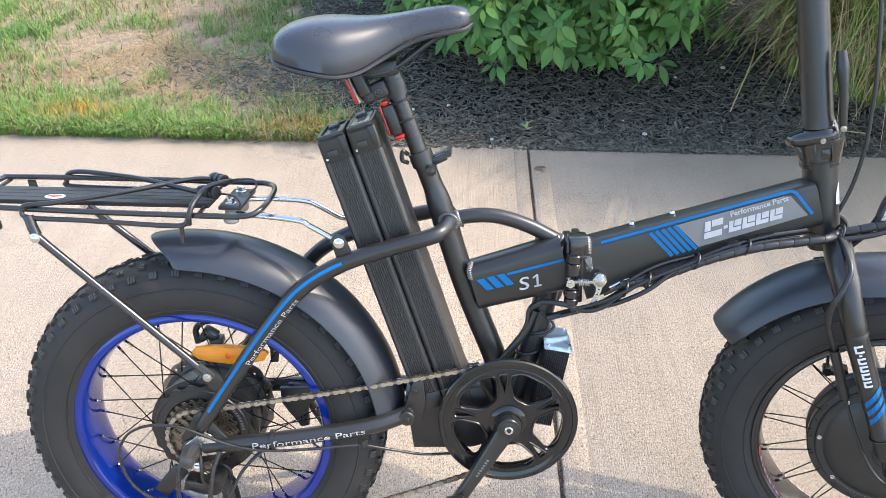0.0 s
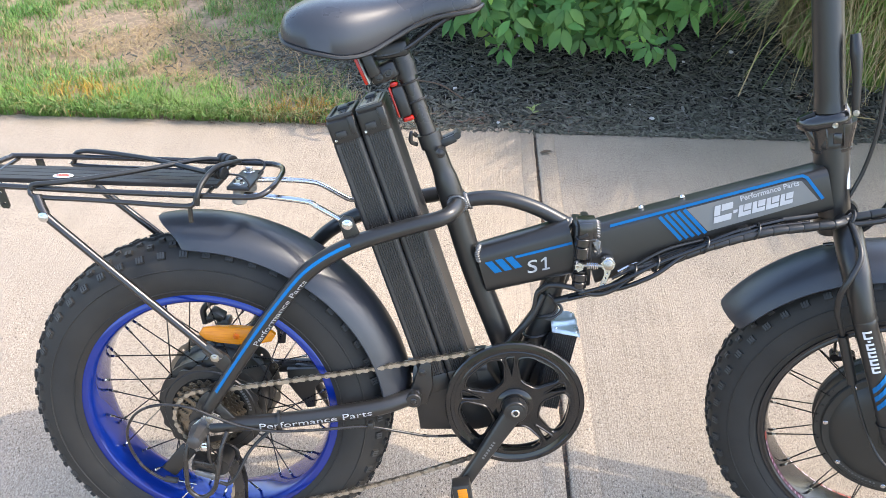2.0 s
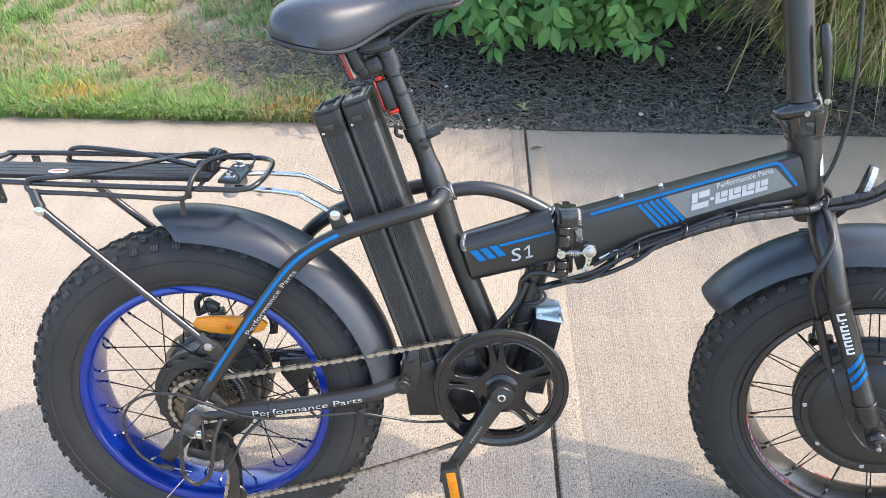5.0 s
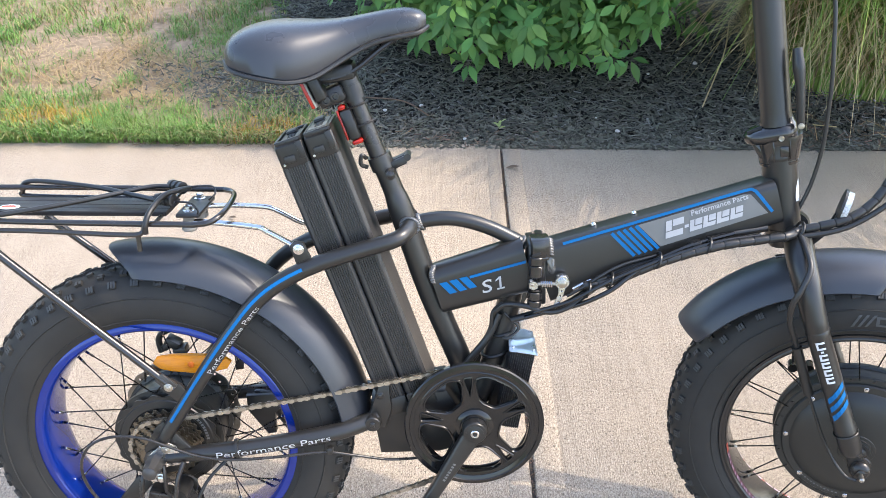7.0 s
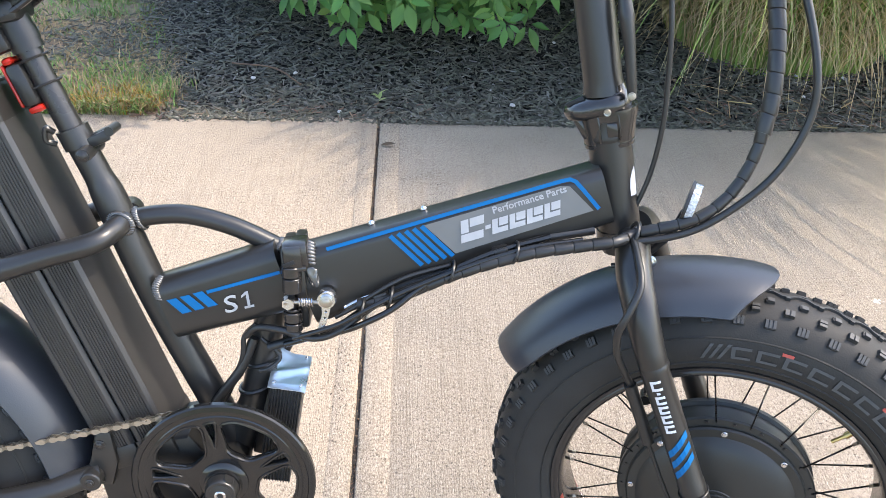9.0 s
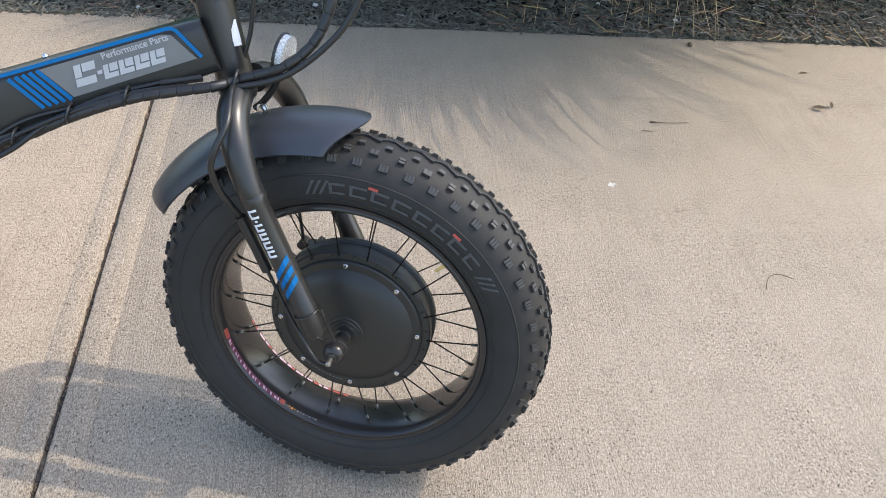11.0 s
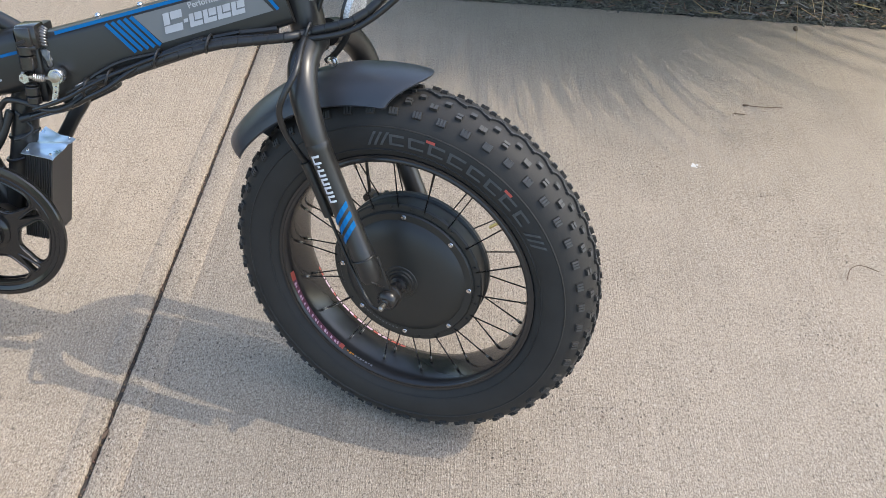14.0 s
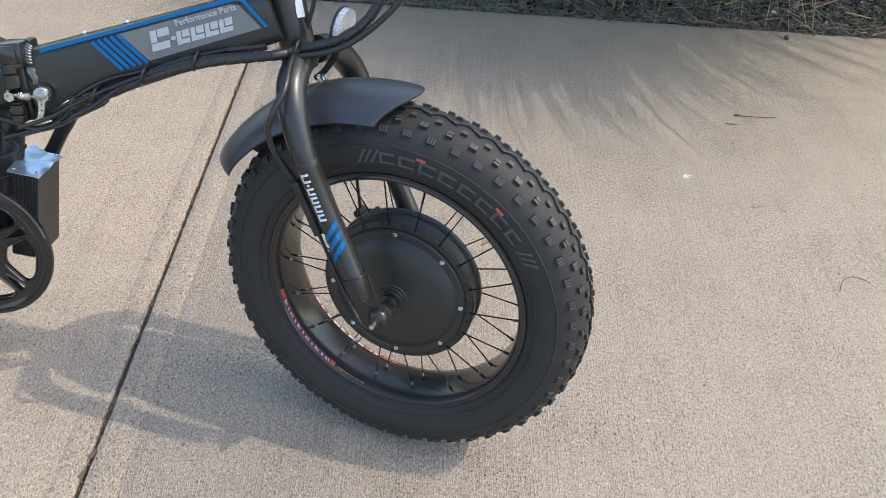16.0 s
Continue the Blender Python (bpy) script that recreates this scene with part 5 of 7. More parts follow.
saddle = part("saddle", saddle_mesh(), SADDLE, bike, "smooth black vinyl saddle")
part("base_rim", saddle_lip(), PLASTIC, saddle)
for s in (-1, 1):
    part("saddle_rail", tube([(0.120, s * 0.035, 0.878), (0.170, s * 0.022, 0.858), (0.235, s * 0.022, 0.862), (0.290, s * 0.018, 0.900), (0.315, s * 0.010, 0.916)], 0.0035, 8), BLACK_STEEL, saddle)
bm = block((0.050, 0.050, 0.022), Matrix.Translation((0.226, 0, 0.864)) @ Matrix.Rotation(radians(-12), 4, "Y"), 0.006)
block((0.040, 0.036, 0.024), Matrix.Translation((0.216, -0.004, 0.832)) @ Matrix.Rotation(radians(-24), 4, "Y"), 0.005, bm)
tube([(0.2335, 0, 0.866), (0.2480, 0, 0.826)], 0.0162, 18, curved=False, bm=bm)
tube([(0.2405, 0, 0.847), (0.2452, 0, 0.834)], 0.0172, 22, curved=False, bm=bm)
part("saddle_clamp", bm, PLASTIC, saddle)
for x, z in ((0.210, 0.827), (0.223, 0.833)):
    part("clamp_bolt", lathe([(0.0062, -0.0220), (0.0062, -0.0260), (0.0048, -0.0264), (0.0036, -0.0262), (0.0030, -0.0235), (0.0010, -0.0235)], 18, centre=(x, 0, z)), BLACK_STEEL, saddle)
# red strip reflector under the saddle, and the lamp on the post
part("saddle_reflector", block((0.005, 0.030, 0.050), Matrix.Translation((0.185, -0.028, 0.842)) @ Matrix.Rotation(radians(-25), 4, "Y"), 0.0015), RED, bike)
part("reflector_strip", block((0.0010, 0.031, 0.051), Matrix.Translation((0.1880, -0.028, 0.8435)) @ Matrix.Rotation(radians(-25), 4, "Y"), 0.0005), NYLON, bike)
part("reflector_back", block((0.016, 0.032, 0.044), Matrix.Translation((0.197, -0.022, 0.850)) @ Matrix.Rotation(radians(-25), 4, "Y"), 0.003), PLASTIC, bike)
m = Matrix.Translation((0.2395, -0.002, 0.791)) @ Matrix.Rotation(radians(-20), 4, "Y")
lamp = part("rear_lamp", block((0.018, 0.030, 0.046), m @ Matrix.Translation((0.002, 0, 0)), 0.005), PLASTIC, bike, "red and black rear lamp on the seat post")
part("lens", block((0.004, 0.026, 0.046), m @ Matrix.Translation((-0.0085, 0, 0.002)), 0.002), RED, lamp)
part("lens", block((0.012, 0.028, 0.008), m @ Matrix.Translation((-0.001, 0, 0.0265)), 0.004), RED, lamp)
part("lens", block((0.017, 0.028, 0.008), m @ Matrix.Translation((0.003, 0, -0.0265)), 0.004), RED, lamp)
for z, x in ((0.818, 0.2505), (0.792, 0.2605)):
    part("strap", tube([(x + 0.0148 * math.cos(a), 0.0148 * math.sin(a), z + 0.006 * math.cos(a)) for a in np.linspace(0, 2 * math.pi, 17)], 0.0016, 6, 2), PLASTIC, lamp)
# seat post collar
bm = tube([(0.2795, 0, 0.745), (0.2870, 0, 0.725)], 0.0176, 24, curved=False)
tube([(0.263, -0.006, 0.741), (0.256, -0.010, 0.746), (0.255, -0.010, 0.733), (0.264, -0.006, 0.728)], 0.0032, 8, bm=bm)
part("seat_collar", bm, FRAME, bike)
bm = tube([(0.298, -0.030, 0.722), (0.298, 0.020, 0.722)], 0.0075, 14, curved=False)
block((0.028, 0.016, 0.009), Matrix.Translation((0.311, 0.004, 0.739)) @ Matrix.Rotation(radians(-26), 4, "Y"), 0.003, bm)
block((0.024, 0.006, 0.012), Matrix.Translation((0.309, -0.008, 0.735)) @ Matrix.Rotation(radians(-26), 4, "Y"), 0.002, bm)
tube([(0.322, -0.012, 0.744), (0.322, 0.014, 0.744)], 0.0052, 12, curved=False, bm=bm)
part("quick_release", bm, PLASTIC, bike)
part("release_screw", bolt((0.298, -0.030, 0.722), 0.0045, 0.002), BLACK_STEEL, bike)

# ---- rear rack ----


def bar(points, r, name, mat=None, n=6, segs=10, label=""):
    return part(name, tube(points, r, segs, n), mat or RACK_STEEL, bike, label)


rack = bar([(0.020, -0.065, 0.658), (0.042, -0.063, 0.661), (0.056, -0.045, 0.668), (0.060, 0.0, 0.673), (0.052, 0.045, 0.671), (0.036, 0.063, 0.671), (0.010, 0.066, 0.671), (-0.200, 0.066, 0.673), (-0.362, 0.066, 0.672), (-0.382, 0.058, 0.671),
     (-0.390, 0.0, 0.669), (-0.384, -0.058, 0.667), (-0.364, -0.066, 0.666), (-0.200, -0.066, 0.661), (0.020, -0.065, 0.658)], 0.0043, "luggage_rack", label="black steel luggage rack with a ribbed platform and rubber straps")
bar([(-0.278, -0.069, 0.668), (-0.286, -0.072, 0.660), (-0.274, -0.073, 0.652), (-0.200, -0.073, 0.650), (-0.075, -0.073, 0.645), (-0.052, -0.072, 0.648), (-0.048, -0.070, 0.660)], 0.0037, "rack_side_rail")
bar([(-0.278, 0.069, 0.674), (-0.286, 0.073, 0.664), (-0.270, 0.074, 0.656), (-0.075, 0.074, 0.654), (-0.052, 0.073, 0.658), (-0.048, 0.070, 0.668)], 0.0037, "rack_side_rail")
pts = []
for k in range(4):
    y = -0.02565 + 0.0171 * k
    pts += [(y - 0.00855, 0.0014), (y - 0.0075, 0.0026), (y + 0.0075, 0.0026), (y + 0.00855, 0.0014)]
pts += [(0.0342, -0.004), (-0.0342, -0.004)]
part("rack_plate", loft([[Vector((x, y, 0.664 + z)) for y, z in pts] for x in (-0.388, -0.2, -0.028)]), RACK_PLATE, bike, "ribbed black rack platform")
for x in (-0.372, -0.034):
    bar([(x, -0.066, 0.660), (x, 0.066, 0.667)], 0.0032, "rack_crossbar")
bm = block((0.034, 0.092, 0.006), Matrix.Translation((0.006, 0.0, 0.664)), 0.002)
part("rack_bracket", bm, PLASTIC, bike)
for y in (0.030, -0.030):
    bm = bmesh.new()
    lathe([(0.0085, 0.0), (0.0085, -0.0015), (0.0062, -0.002)], 16, bm)
    lathe([(0.0058, -0.002), (0.0058, -0.008), (0.0045, -0.009)], 6, bm)
    bmesh.ops.transform(bm, matrix=Matrix.Translation((0.004, y, 0.667)) @ Matrix.Rotation(radians(-90), 4, "X"), verts=bm.verts)
    part("rack_bolt", bm, STEEL, bike)
    part("rack_spacer", tube([(0.003, y, 0.6375), (0.003, y, 0.6395), (0.003, y, 0.648), (0.003, y, 0.650), (0.003, y, 0.660)], [0.0090, 0.0112, 0.0112, 0.0090, 0.0075], 20, curved=False), NYLON, bike)
bar([(0.010, 0.030, 0.655), (0.052, 0.045, 0.652), (0.098, 0.050, 0.648), (0.118, 0.053, 0.640), (0.150, 0.060, 0.620), (0.166, 0.066, 0.616)], 0.0042, "rack_strut", STEEL, label="bright steel strut")
bar([(0.008, -0.030, 0.651), (0.050, -0.034, 0.650), (0.106, -0.046, 0.648), (0.122, -0.050, 0.642), (0.150, -0.058, 0.630), (0.166, -0.066, 0.624)], 0.0042, "rack_strut", STEEL, label="bright steel strut")
for s in (-1, 1):
    part("strut_lug", prism([(0.155, 0.628), (0.162, 0.636), (0.175, 0.634), (0.184, 0.612), (0.192, 0.598), (0.166, 0.592)], s * 0.068 - 0.003, s * 0.068 + 0.003, bevel=0.001), FRAME, bike)
    part("lug_bolt", bolt((0.168, s * 0.0715 if s < 0 else 0.065, 0.624), 0.0055, 0.004), STEEL, bike)
for s in (-1, 1):
    bar([(-0.276, s * 0.075, 0.655), (-0.266, s * 0.080, 0.630), (-0.250, s * 0.081, 0.612), (-0.045, s * 0.094, 0.427), (-0.028, s * 0.096, 0.412)], [0.0075, 0.0080, 0.0062, 0.0060, 0.0040], "rack_stay", RACK_STEEL, 3, 12)
    part("stay_bolt", bolt((-0.264, -0.0885 if s < 0 else 0.073, 0.627), 0.0052, 0.004), STEEL, bike)
    part("stay_end", block((0.030, 0.005, 0.018), Matrix.Translation((-0.036, s * 0.0965, 0.420)) @ Matrix.Rotation(radians(42), 4, "Y"), 0.002), CAP_GREY, bike)
    part("stay_end_bolt", bolt((-0.032, -0.1000 if s < 0 else 0.094, 0.414), 0.0046, 0.004), CHAIN_STEEL, bike)
part("stay_lug", prism([(-0.046, 0.408), (-0.030, 0.424), (-0.016, 0.415), (0.004, 0.385), (-0.012, 0.374)], -0.094, -0.088, bevel=0.001), FRAME, bike)
hook = [(-0.3425, 0.668), (-0.3315, 0.668), (-0.3245, 0.634), (-0.3265, 0.630), (-0.3340, 0.630), (-0.3365, 0.633)]
holes = [[(x + 0.0022 * math.cos(t), z + 0.0022 * math.sin(t)) for t in np.linspace(0, 2 * math.pi, 13)[:-1]] for x, z in ((-0.3342, 0.654), (-0.3308, 0.638))]
for y in (-0.062, 0.062):
    plate("rack_tail_hook", [hook] + holes, y - 0.002, y + 0.002, RACK_STEEL, bike, bevel=0.0005)
badge = part("rack_badge", lathe([(0.012, 0.0), (0.012, 0.0008), (0.011, 0.0012)], 20), WHITE, bike, "small white and red round sticker")
badge.matrix_basis = Matrix.Translation((-0.262, -0.018, 0.6672)) @ Matrix.Rotation(radians(90), 4, "X") @ Matrix.Diagonal((1.25, 1, 0.9, 1))
badge = part("rack_badge_mark", lathe([(0.0085, 0.0), (0.0085, 0.0004)], 16), RED, bike)
badge.matrix_basis = Matrix.Translation((-0.262, -0.018, 0.6684)) @ Matrix.Rotation(radians(90), 4, "X") @ Matrix.Diagonal((1.25, 1, 0.6, 1))
# rubber luggage straps
bar([(-0.284, -0.072, 0.663), (-0.279, -0.071, 0.670), (-0.245, -0.064, 0.672), (-0.195, -0.044, 0.676), (-0.135, -0.014, 0.681), (-0.070, 0.026, 0.686), (-0.040, 0.036, 0.684), (-0.010, 0.036, 0.682)], 0.0038, "luggage_strap", PLASTIC)
bar([(-0.290, 0.074, 0.668), (-0.276, 0.070, 0.680), (-0.240, 0.060, 0.684), (-0.150, 0.030, 0.684), (-0.080, -0.004, 0.682), (-0.038, -0.026, 0.681), (-0.014, -0.028, 0.679)], 0.0038, "luggage_strap", PLASTIC)
bar([(-0.046, -0.074, 0.648), (-0.044, -0.076, 0.662), (-0.040, -0.066, 0.676), (-0.030, -0.035, 0.690), (-0.016, -0.012, 0.692), (-0.006, 0.016, 0.688)], 0.0042, "luggage_strap", PLASTIC)
for x, y, z, d in ((-0.030, -0.024, 0.682, 0.5), (-0.030, 0.034, 0.685, 0.2)):
    bm = bmesh.new()
    m = Matrix.Translation((x, y, z)) @ Matrix.Rotation(d - 0.9, 4, "Z") @ Matrix.Rotation(radians(90), 4, "Z")
    prof = []
    for k, r in enumerate((0.0095, 0.008, 0.0095, 0.008, 0.0090, 0.0075)):
        y0 = 0.0056 * k - 0.016
        prof += [(r * 0.7, y0), (r, y0 + 0.001), (r, y0 + 0.0042), (r * 0.7, y0 + 0.0052)]
    lathe([(0.002, prof[0][1])] + prof + [(0.002, prof[-1][1])], 16, bm)
    bmesh.ops.transform(bm, matrix=m, verts=bm.verts)
    part("strap_end", bm, PLASTIC, bike)
bar([(-0.010, 0.036, 0.684), (0.020, 0.040, 0.684), (0.028, 0.030, 0.676), (0.022, 0.015, 0.670)], 0.0016, "strap_wire", BLACK_STEEL)
bar([(-0.014, -0.028, 0.681), (0.010, -0.040, 0.682), (0.022, -0.044, 0.672), (0.016, -0.042, 0.662)], 0.0016, "strap_wire", BLACK_STEEL)
bar([(-0.058, -0.071, 0.648), (-0.058, -0.071, 0.620)], 0.0035, "rack_peg")

# ---- rear changer, guard and cables ----
bar([(-0.072, -0.108, 0.290), (-0.082, -0.122, 0.262), (-0.085, -0.126, 0.215), (-0.082, -0.126, 0.188), (-0.064, -0.126, 0.176), (-0.044, -0.126, 0.192), (-0.036, -0.124, 0.222), (-0.030, -0.116, 0.262), (-0.022, -0.104, 0.286)], 0.0037, "changer_guard", BLACK_STEEL, label="bent steel guard round the gear changer")
part("guard_plate", prism([(-0.050, 0.318), (-0.034, 0.310), (-0.028, 0.294), (-0.012, 0.290), (-0.016, 0.280), (-0.050, 0.272), (-0.082, 0.280), (-0.078, 0.292), (-0.062, 0.306)], -0.0985, -0.0955, bevel=0.0008), STEEL, bike)
part("guard_bolt", bolt((-0.050, -0.0985, 0.304), 0.004, 0.003), CHAIN_STEEL, bike)
bm = block((0.040, 0.026, 0.022), Matrix.Translation((-0.062, -0.098, 0.222)) @ Matrix.Rotation(radians(14), 4, "Y"), 0.004)
changer = part("gear_changer", bm, PLASTIC, bike, "black and steel rear gear changer")
part("link", block((0.034, 0.006, 0.010), Matrix.Translation((-0.060, -0.113, 0.230)) @ Matrix.Rotation(radians(10), 4, "Y"), 0.002), BLACK_STEEL, changer)
part("link", block((0.036, 0.006, 0.009), Matrix.Translation((-0.058, -0.113, 0.210)) @ Matrix.Rotation(radians(16), 4, "Y"), 0.002), SILVER, changer)
part("knuckle", tube([(-0.036, -0.110, 0.222), (-0.036, -0.072, 0.222)], 0.014, 16, curved=False), PLASTIC, changer)
part("hanger_bolt", bolt((-0.060, -0.103, 0.255), 0.006, 0.005), STEEL, changer)
part("adjuster", tube([(-0.052, -0.108, 0.282), (-0.050, -0.113, 0.262), (-0.050, -0.113, 0.240), (-0.042, -0.112, 0.222)], 0.0032, 10, 5), BLACK_STEEL, changer)
for y in (-0.075, -0.056):
    part("cage_plate", prism([(-0.048, 0.232), (-0.030, 0.228), (-0.016, 0.200), (-0.010, 0.165), (-0.012, 0.105), (-0.024, 0.098), (-0.032, 0.106), (-0.026, 0.160), (-0.040, 0.205)], y - 0.001, y + 0.001, bevel=0.0004), BLACK_STEEL, changer)
for x, z in ((-0.036, 0.216), (-0.022, 0.110)):
    part("pulley", lathe([(0.004, -0.070), (0.018, -0.068), (0.0195, -0.0655), (0.018, -0.063), (0.004, -0.061)], 22, centre=(x, 0, z)), PLASTIC, changer)
part("mount_blade", block((0.062, 0.005, 0.026), Matrix.Translation((-0.108, -0.090, 0.220)) @ Matrix.Rotation(radians(-52), 4, "Y"), 0.003), PLASTIC, bike)
bar([(0.340, -0.040, 0.250), (0.290, -0.056, 0.258), (0.240, -0.070, 0.275), (0.190, -0.080, 0.288), (0.120, -0.092, 0.287), (0.050, -0.100, 0.287), (0.000, -0.103, 0.296), (-0.040, -0.104, 0.312), (-0.080, -0.104, 0.328), (-0.125, -0.104, 0.330), (-0.160, -0.103, 0.315), (-0.179, -0.102, 0.285), (-0.180, -0.101, 0.250), (-0.165, -0.099, 0.212), (-0.140, -0.096, 0.188), (-0.118, -0.096, 0.184)], 0.0023, "gear_cable", BLACK_STEEL)
part("cable_ferrule", tube([(-0.132, -0.096, 0.186), (-0.112, -0.096, 0.183)], 0.0048, 10, curved=False), PLASTIC, bike)
bar([(-0.112, -0.096, 0.183), (-0.080, -0.100, 0.180)], 0.0009, "bare_cable", STEEL)
bar([(-0.085, -0.104, 0.178), (-0.105, -0.104, 0.155), (-0.134, -0.100, 0.118)], 0.0010, "bare_cable", STEEL)
part("cable_clip", block((0.010, 0.012, 0.012), Matrix.Translation((0.200, -0.079, 0.291)), 0.003), PLASTIC, near_stay["chain"])
bar([(0.060, -0.060, 0.285), (0.030, -0.072, 0.262), (0.006, -0.092, 0.240), (-0.012, -0.104, 0.205), (-0.026, -0.108, 0.190), (-0.040, -0.108, 0.192)], 0.0028, "motor_cable", PLASTIC)

# amber reflector on the rear spokes
out = [(-0.075, 0.421), (-0.068, 0.431), (-0.045, 0.4345), (-0.015, 0.4355), (0.018, 0.4345), (0.040, 0.430), (0.047, 0.424), (0.040, 0.412), (0.018, 0.4065), (-0.015, 0.405), (-0.045, 0.4065), (-0.064, 0.411)]
part("spoke_reflector", prism([(x - REAR.x, z - REAR.z) for x, z in out], -0.040, -0.032, bevel=0.0015), AMBER, rear, "amber spoke reflector")
part("reflector_screw", lathe([(0.005, -0.0405), (0.005, -0.042), (0.003, -0.043)], 12, centre=(-0.015 - REAR.x, 0, 0.420 - REAR.z)), RUST_AMBER, rear)
# disc brake on the far side
caliper = bar([(-0.096, 0.060, 0.389), (-0.098, 0.060, 0.413), (-0.086, 0.060, 0.427), (-0.069, 0.060, 0.431)], 0.0055, "brake_caliper", PLASTIC)
part("brake_caliper_body", block((0.026, 0.024, 0.014), Matrix.Translation((-0.074, 0.060, 0.407)) @ Matrix.Rotation(radians(30), 4, "Y"), 0.003), PLASTIC, bike)
part("brake_caliper_body", block((0.022, 0.024, 0.014), Matrix.Translation((-0.063, 0.060, 0.394)) @ Matrix.Rotation(radians(-10), 4, "Y"), 0.003), PLASTIC, bike)
part("brake_caliper_body", block((0.012, 0.024, 0.014), Matrix.Translation((-0.084, 0.060, 0.402)) @ Matrix.Rotation(radians(60), 4, "Y"), 0.003), PLASTIC, bike)
def turned(r, n=48, wave=0.0, waves=0):
    """A circle, or a wavy ring, about the rear axle."""
    return [(REAR.x + (r + wave * math.cos(waves * t)) * math.cos(t), REAR.z + (r + wave * math.cos(waves * t)) * math.sin(t)) for t in np.linspace(0, 2 * math.pi, n + 1)[:-1]]


rings = [turned(0.0965, 144, 0.0016, 18), turned(0.0715)]
for k in range(36):
    t = 2 * math.pi * k / 36
    r = (0.0790, 0.0850, 0.0905)[k % 3]
    rings.append([(REAR.x + r * math.cos(t) + 0.0026 * math.cos(u), REAR.z + r * math.sin(t) + 0.0026 * math.sin(u)) for u in np.linspace(0, 2 * math.pi, 9)[:-1]])
plate("brake_disc", rings, 0.052, 0.0536, CHAIN_DARK, bike)
part("torque_plate", prism([(0.002, 0.412), (0.014, 0.418), (0.040, 0.380), (0.036, 0.350), (0.022, 0.348), (0.024, 0.374)], 0.070, 0.074, bevel=0.001), PLASTIC, bike)
# stand on the far side
bm = tube([(0.072, 0.088, 0.292), (0.078, 0.100, 0.262), (0.124, 0.165, 0.120), (0.146, 0.206, 0.057)], [0.012, 0.0085, 0.0080, 0.0100], 12, 4)
block((0.046, 0.016, 0.034), Matrix.Translation((0.072, 0.080, 0.290)), 0.004, bm)
stand = part("kickstand", bm, BLACK_STEEL, bike)
part("stand_bracket", prism([(0.037, 0.301), (0.099, 0.306), (0.101, 0.279), (0.082, 0.269), (0.085, 0.227), (0.070, 0.224), (0.054, 0.256), (0.038, 0.272)], 0.064, 0.080, bevel=0.003), PLASTIC, bike)

# ---- controller box on the down tube ----
m = along((0.500, 0.443), (0.478, 0.305))
fin_sec = []
for k in range(11):
    z = -0.0185 + 0.0034 * k
    fin_sec += [(-0.0365, z), (-0.0340, z + 0.0008), (-0.0340, z + 0.0018), (-0.0365, z + 0.0027)]
fin_sec += [(-0.034, 0.0195), (0.036, 0.0195), (0.036, -0.0195), (-0.034, -0.0195)]
box_ob = part("controller", loft([[m @ Vector((x, y, z)) for y, z in fin_sec] for x in (0.002, 0.07, 0.138)]), BATTERY, bike, "finned black motor controller box", smooth=False)
top = bmesh.new()
n = 14
layers = []
for lift in (0.0, 0.0009):
    rows = []
    for i in range(n + 1):
        row = []
        for j in range(n + 1):
            u, v = i / n, j / n
            y, z = -0.0405 + 0.081 * u, -0.0225 + 0.045 * v
            curl = 0.009 * max(0.0, (1 - v) - 0.45) ** 1.3 * max(0.0, u - 0.25) * 3.0
            buckle = 0.0026 * math.exp(-((u - 0.30 - 0.35 * v) / 0.09) ** 2) + 0.0006 * noise.noise((u * 7, v * 5, 2))
            lip = 0.0018 * (max(0.0, 0.08 - u) / 0.08) + 0.0014 * (max(0.0, v - 0.92) / 0.08)
            row.append(top.verts.new(m @ Vector((lift - 0.0016 - curl - buckle + lip, y, z))))
        rows.append(row)
    layers.append(rows)
for rows in layers:
    for i in range(n):
        for j in range(n):
            top.faces.new((rows[i][j], rows[i + 1][j], rows[i + 1][j + 1], rows[i][j + 1]))
rim = [(i, 0) for i in range(n)] + [(n, j) for j in range(n)] + [(n - i, n) for i in range(n)] + [(0, n - j) for j in range(n)]
for (i, j), (k, l) in zip(rim, rim[1:] + rim[:1]):
    top.faces.new((layers[0][i][j], layers[0][k][l], layers[1][k][l], layers[1][i][j]))
part("lid", top, PAINTED_FOIL, box_ob, "bright bluish crumpled metal lid")
for y in (-0.033, 0.033):
    for z in (-0.016, 0.016):
        p = m @ Vector((-0.0028, y, z))
        b = bmesh.new()
        bmesh.ops.create_icosphere(b, subdivisions=1, radius=0.0026, matrix=Matrix.Translation(p))
        part("lid_screw", b, STEEL, box_ob)
part("controller_bracket", block((0.040, 0.030, 0.105), Matrix.Translation((0.478, 0.004, 0.378)) @ Matrix.Rotation(radians(10), 4, "Y"), 0.004), PLASTIC, bike)
bar([(0.470, -0.018, 0.500), (0.492, -0.022, 0.478), (0.480, -0.030, 0.466), (0.468, -0.030, 0.462)], 0.0024, "controller_cable", PLASTIC)
for z, x in ((0.462, 0.468), (0.425, 0.458)):
    part("cable_tie", tube([(x + 0.020 * math.cos(a), 0.020 * math.sin(a), z + 0.005 * math.cos(a)) for a in np.linspace(0, 2 * math.pi, 17)], 0.0026, 6, 2), PLASTIC, bike)
bar([(0.466, -0.022, 0.520), (0.452, -0.024, 0.505), (0.449, -0.024, 0.480), (0.440, -0.022, 0.455), (0.428, -0.018, 0.425), (0.412, -0.014, 0.395)], 0.0032, "frame_cable", PLASTIC)
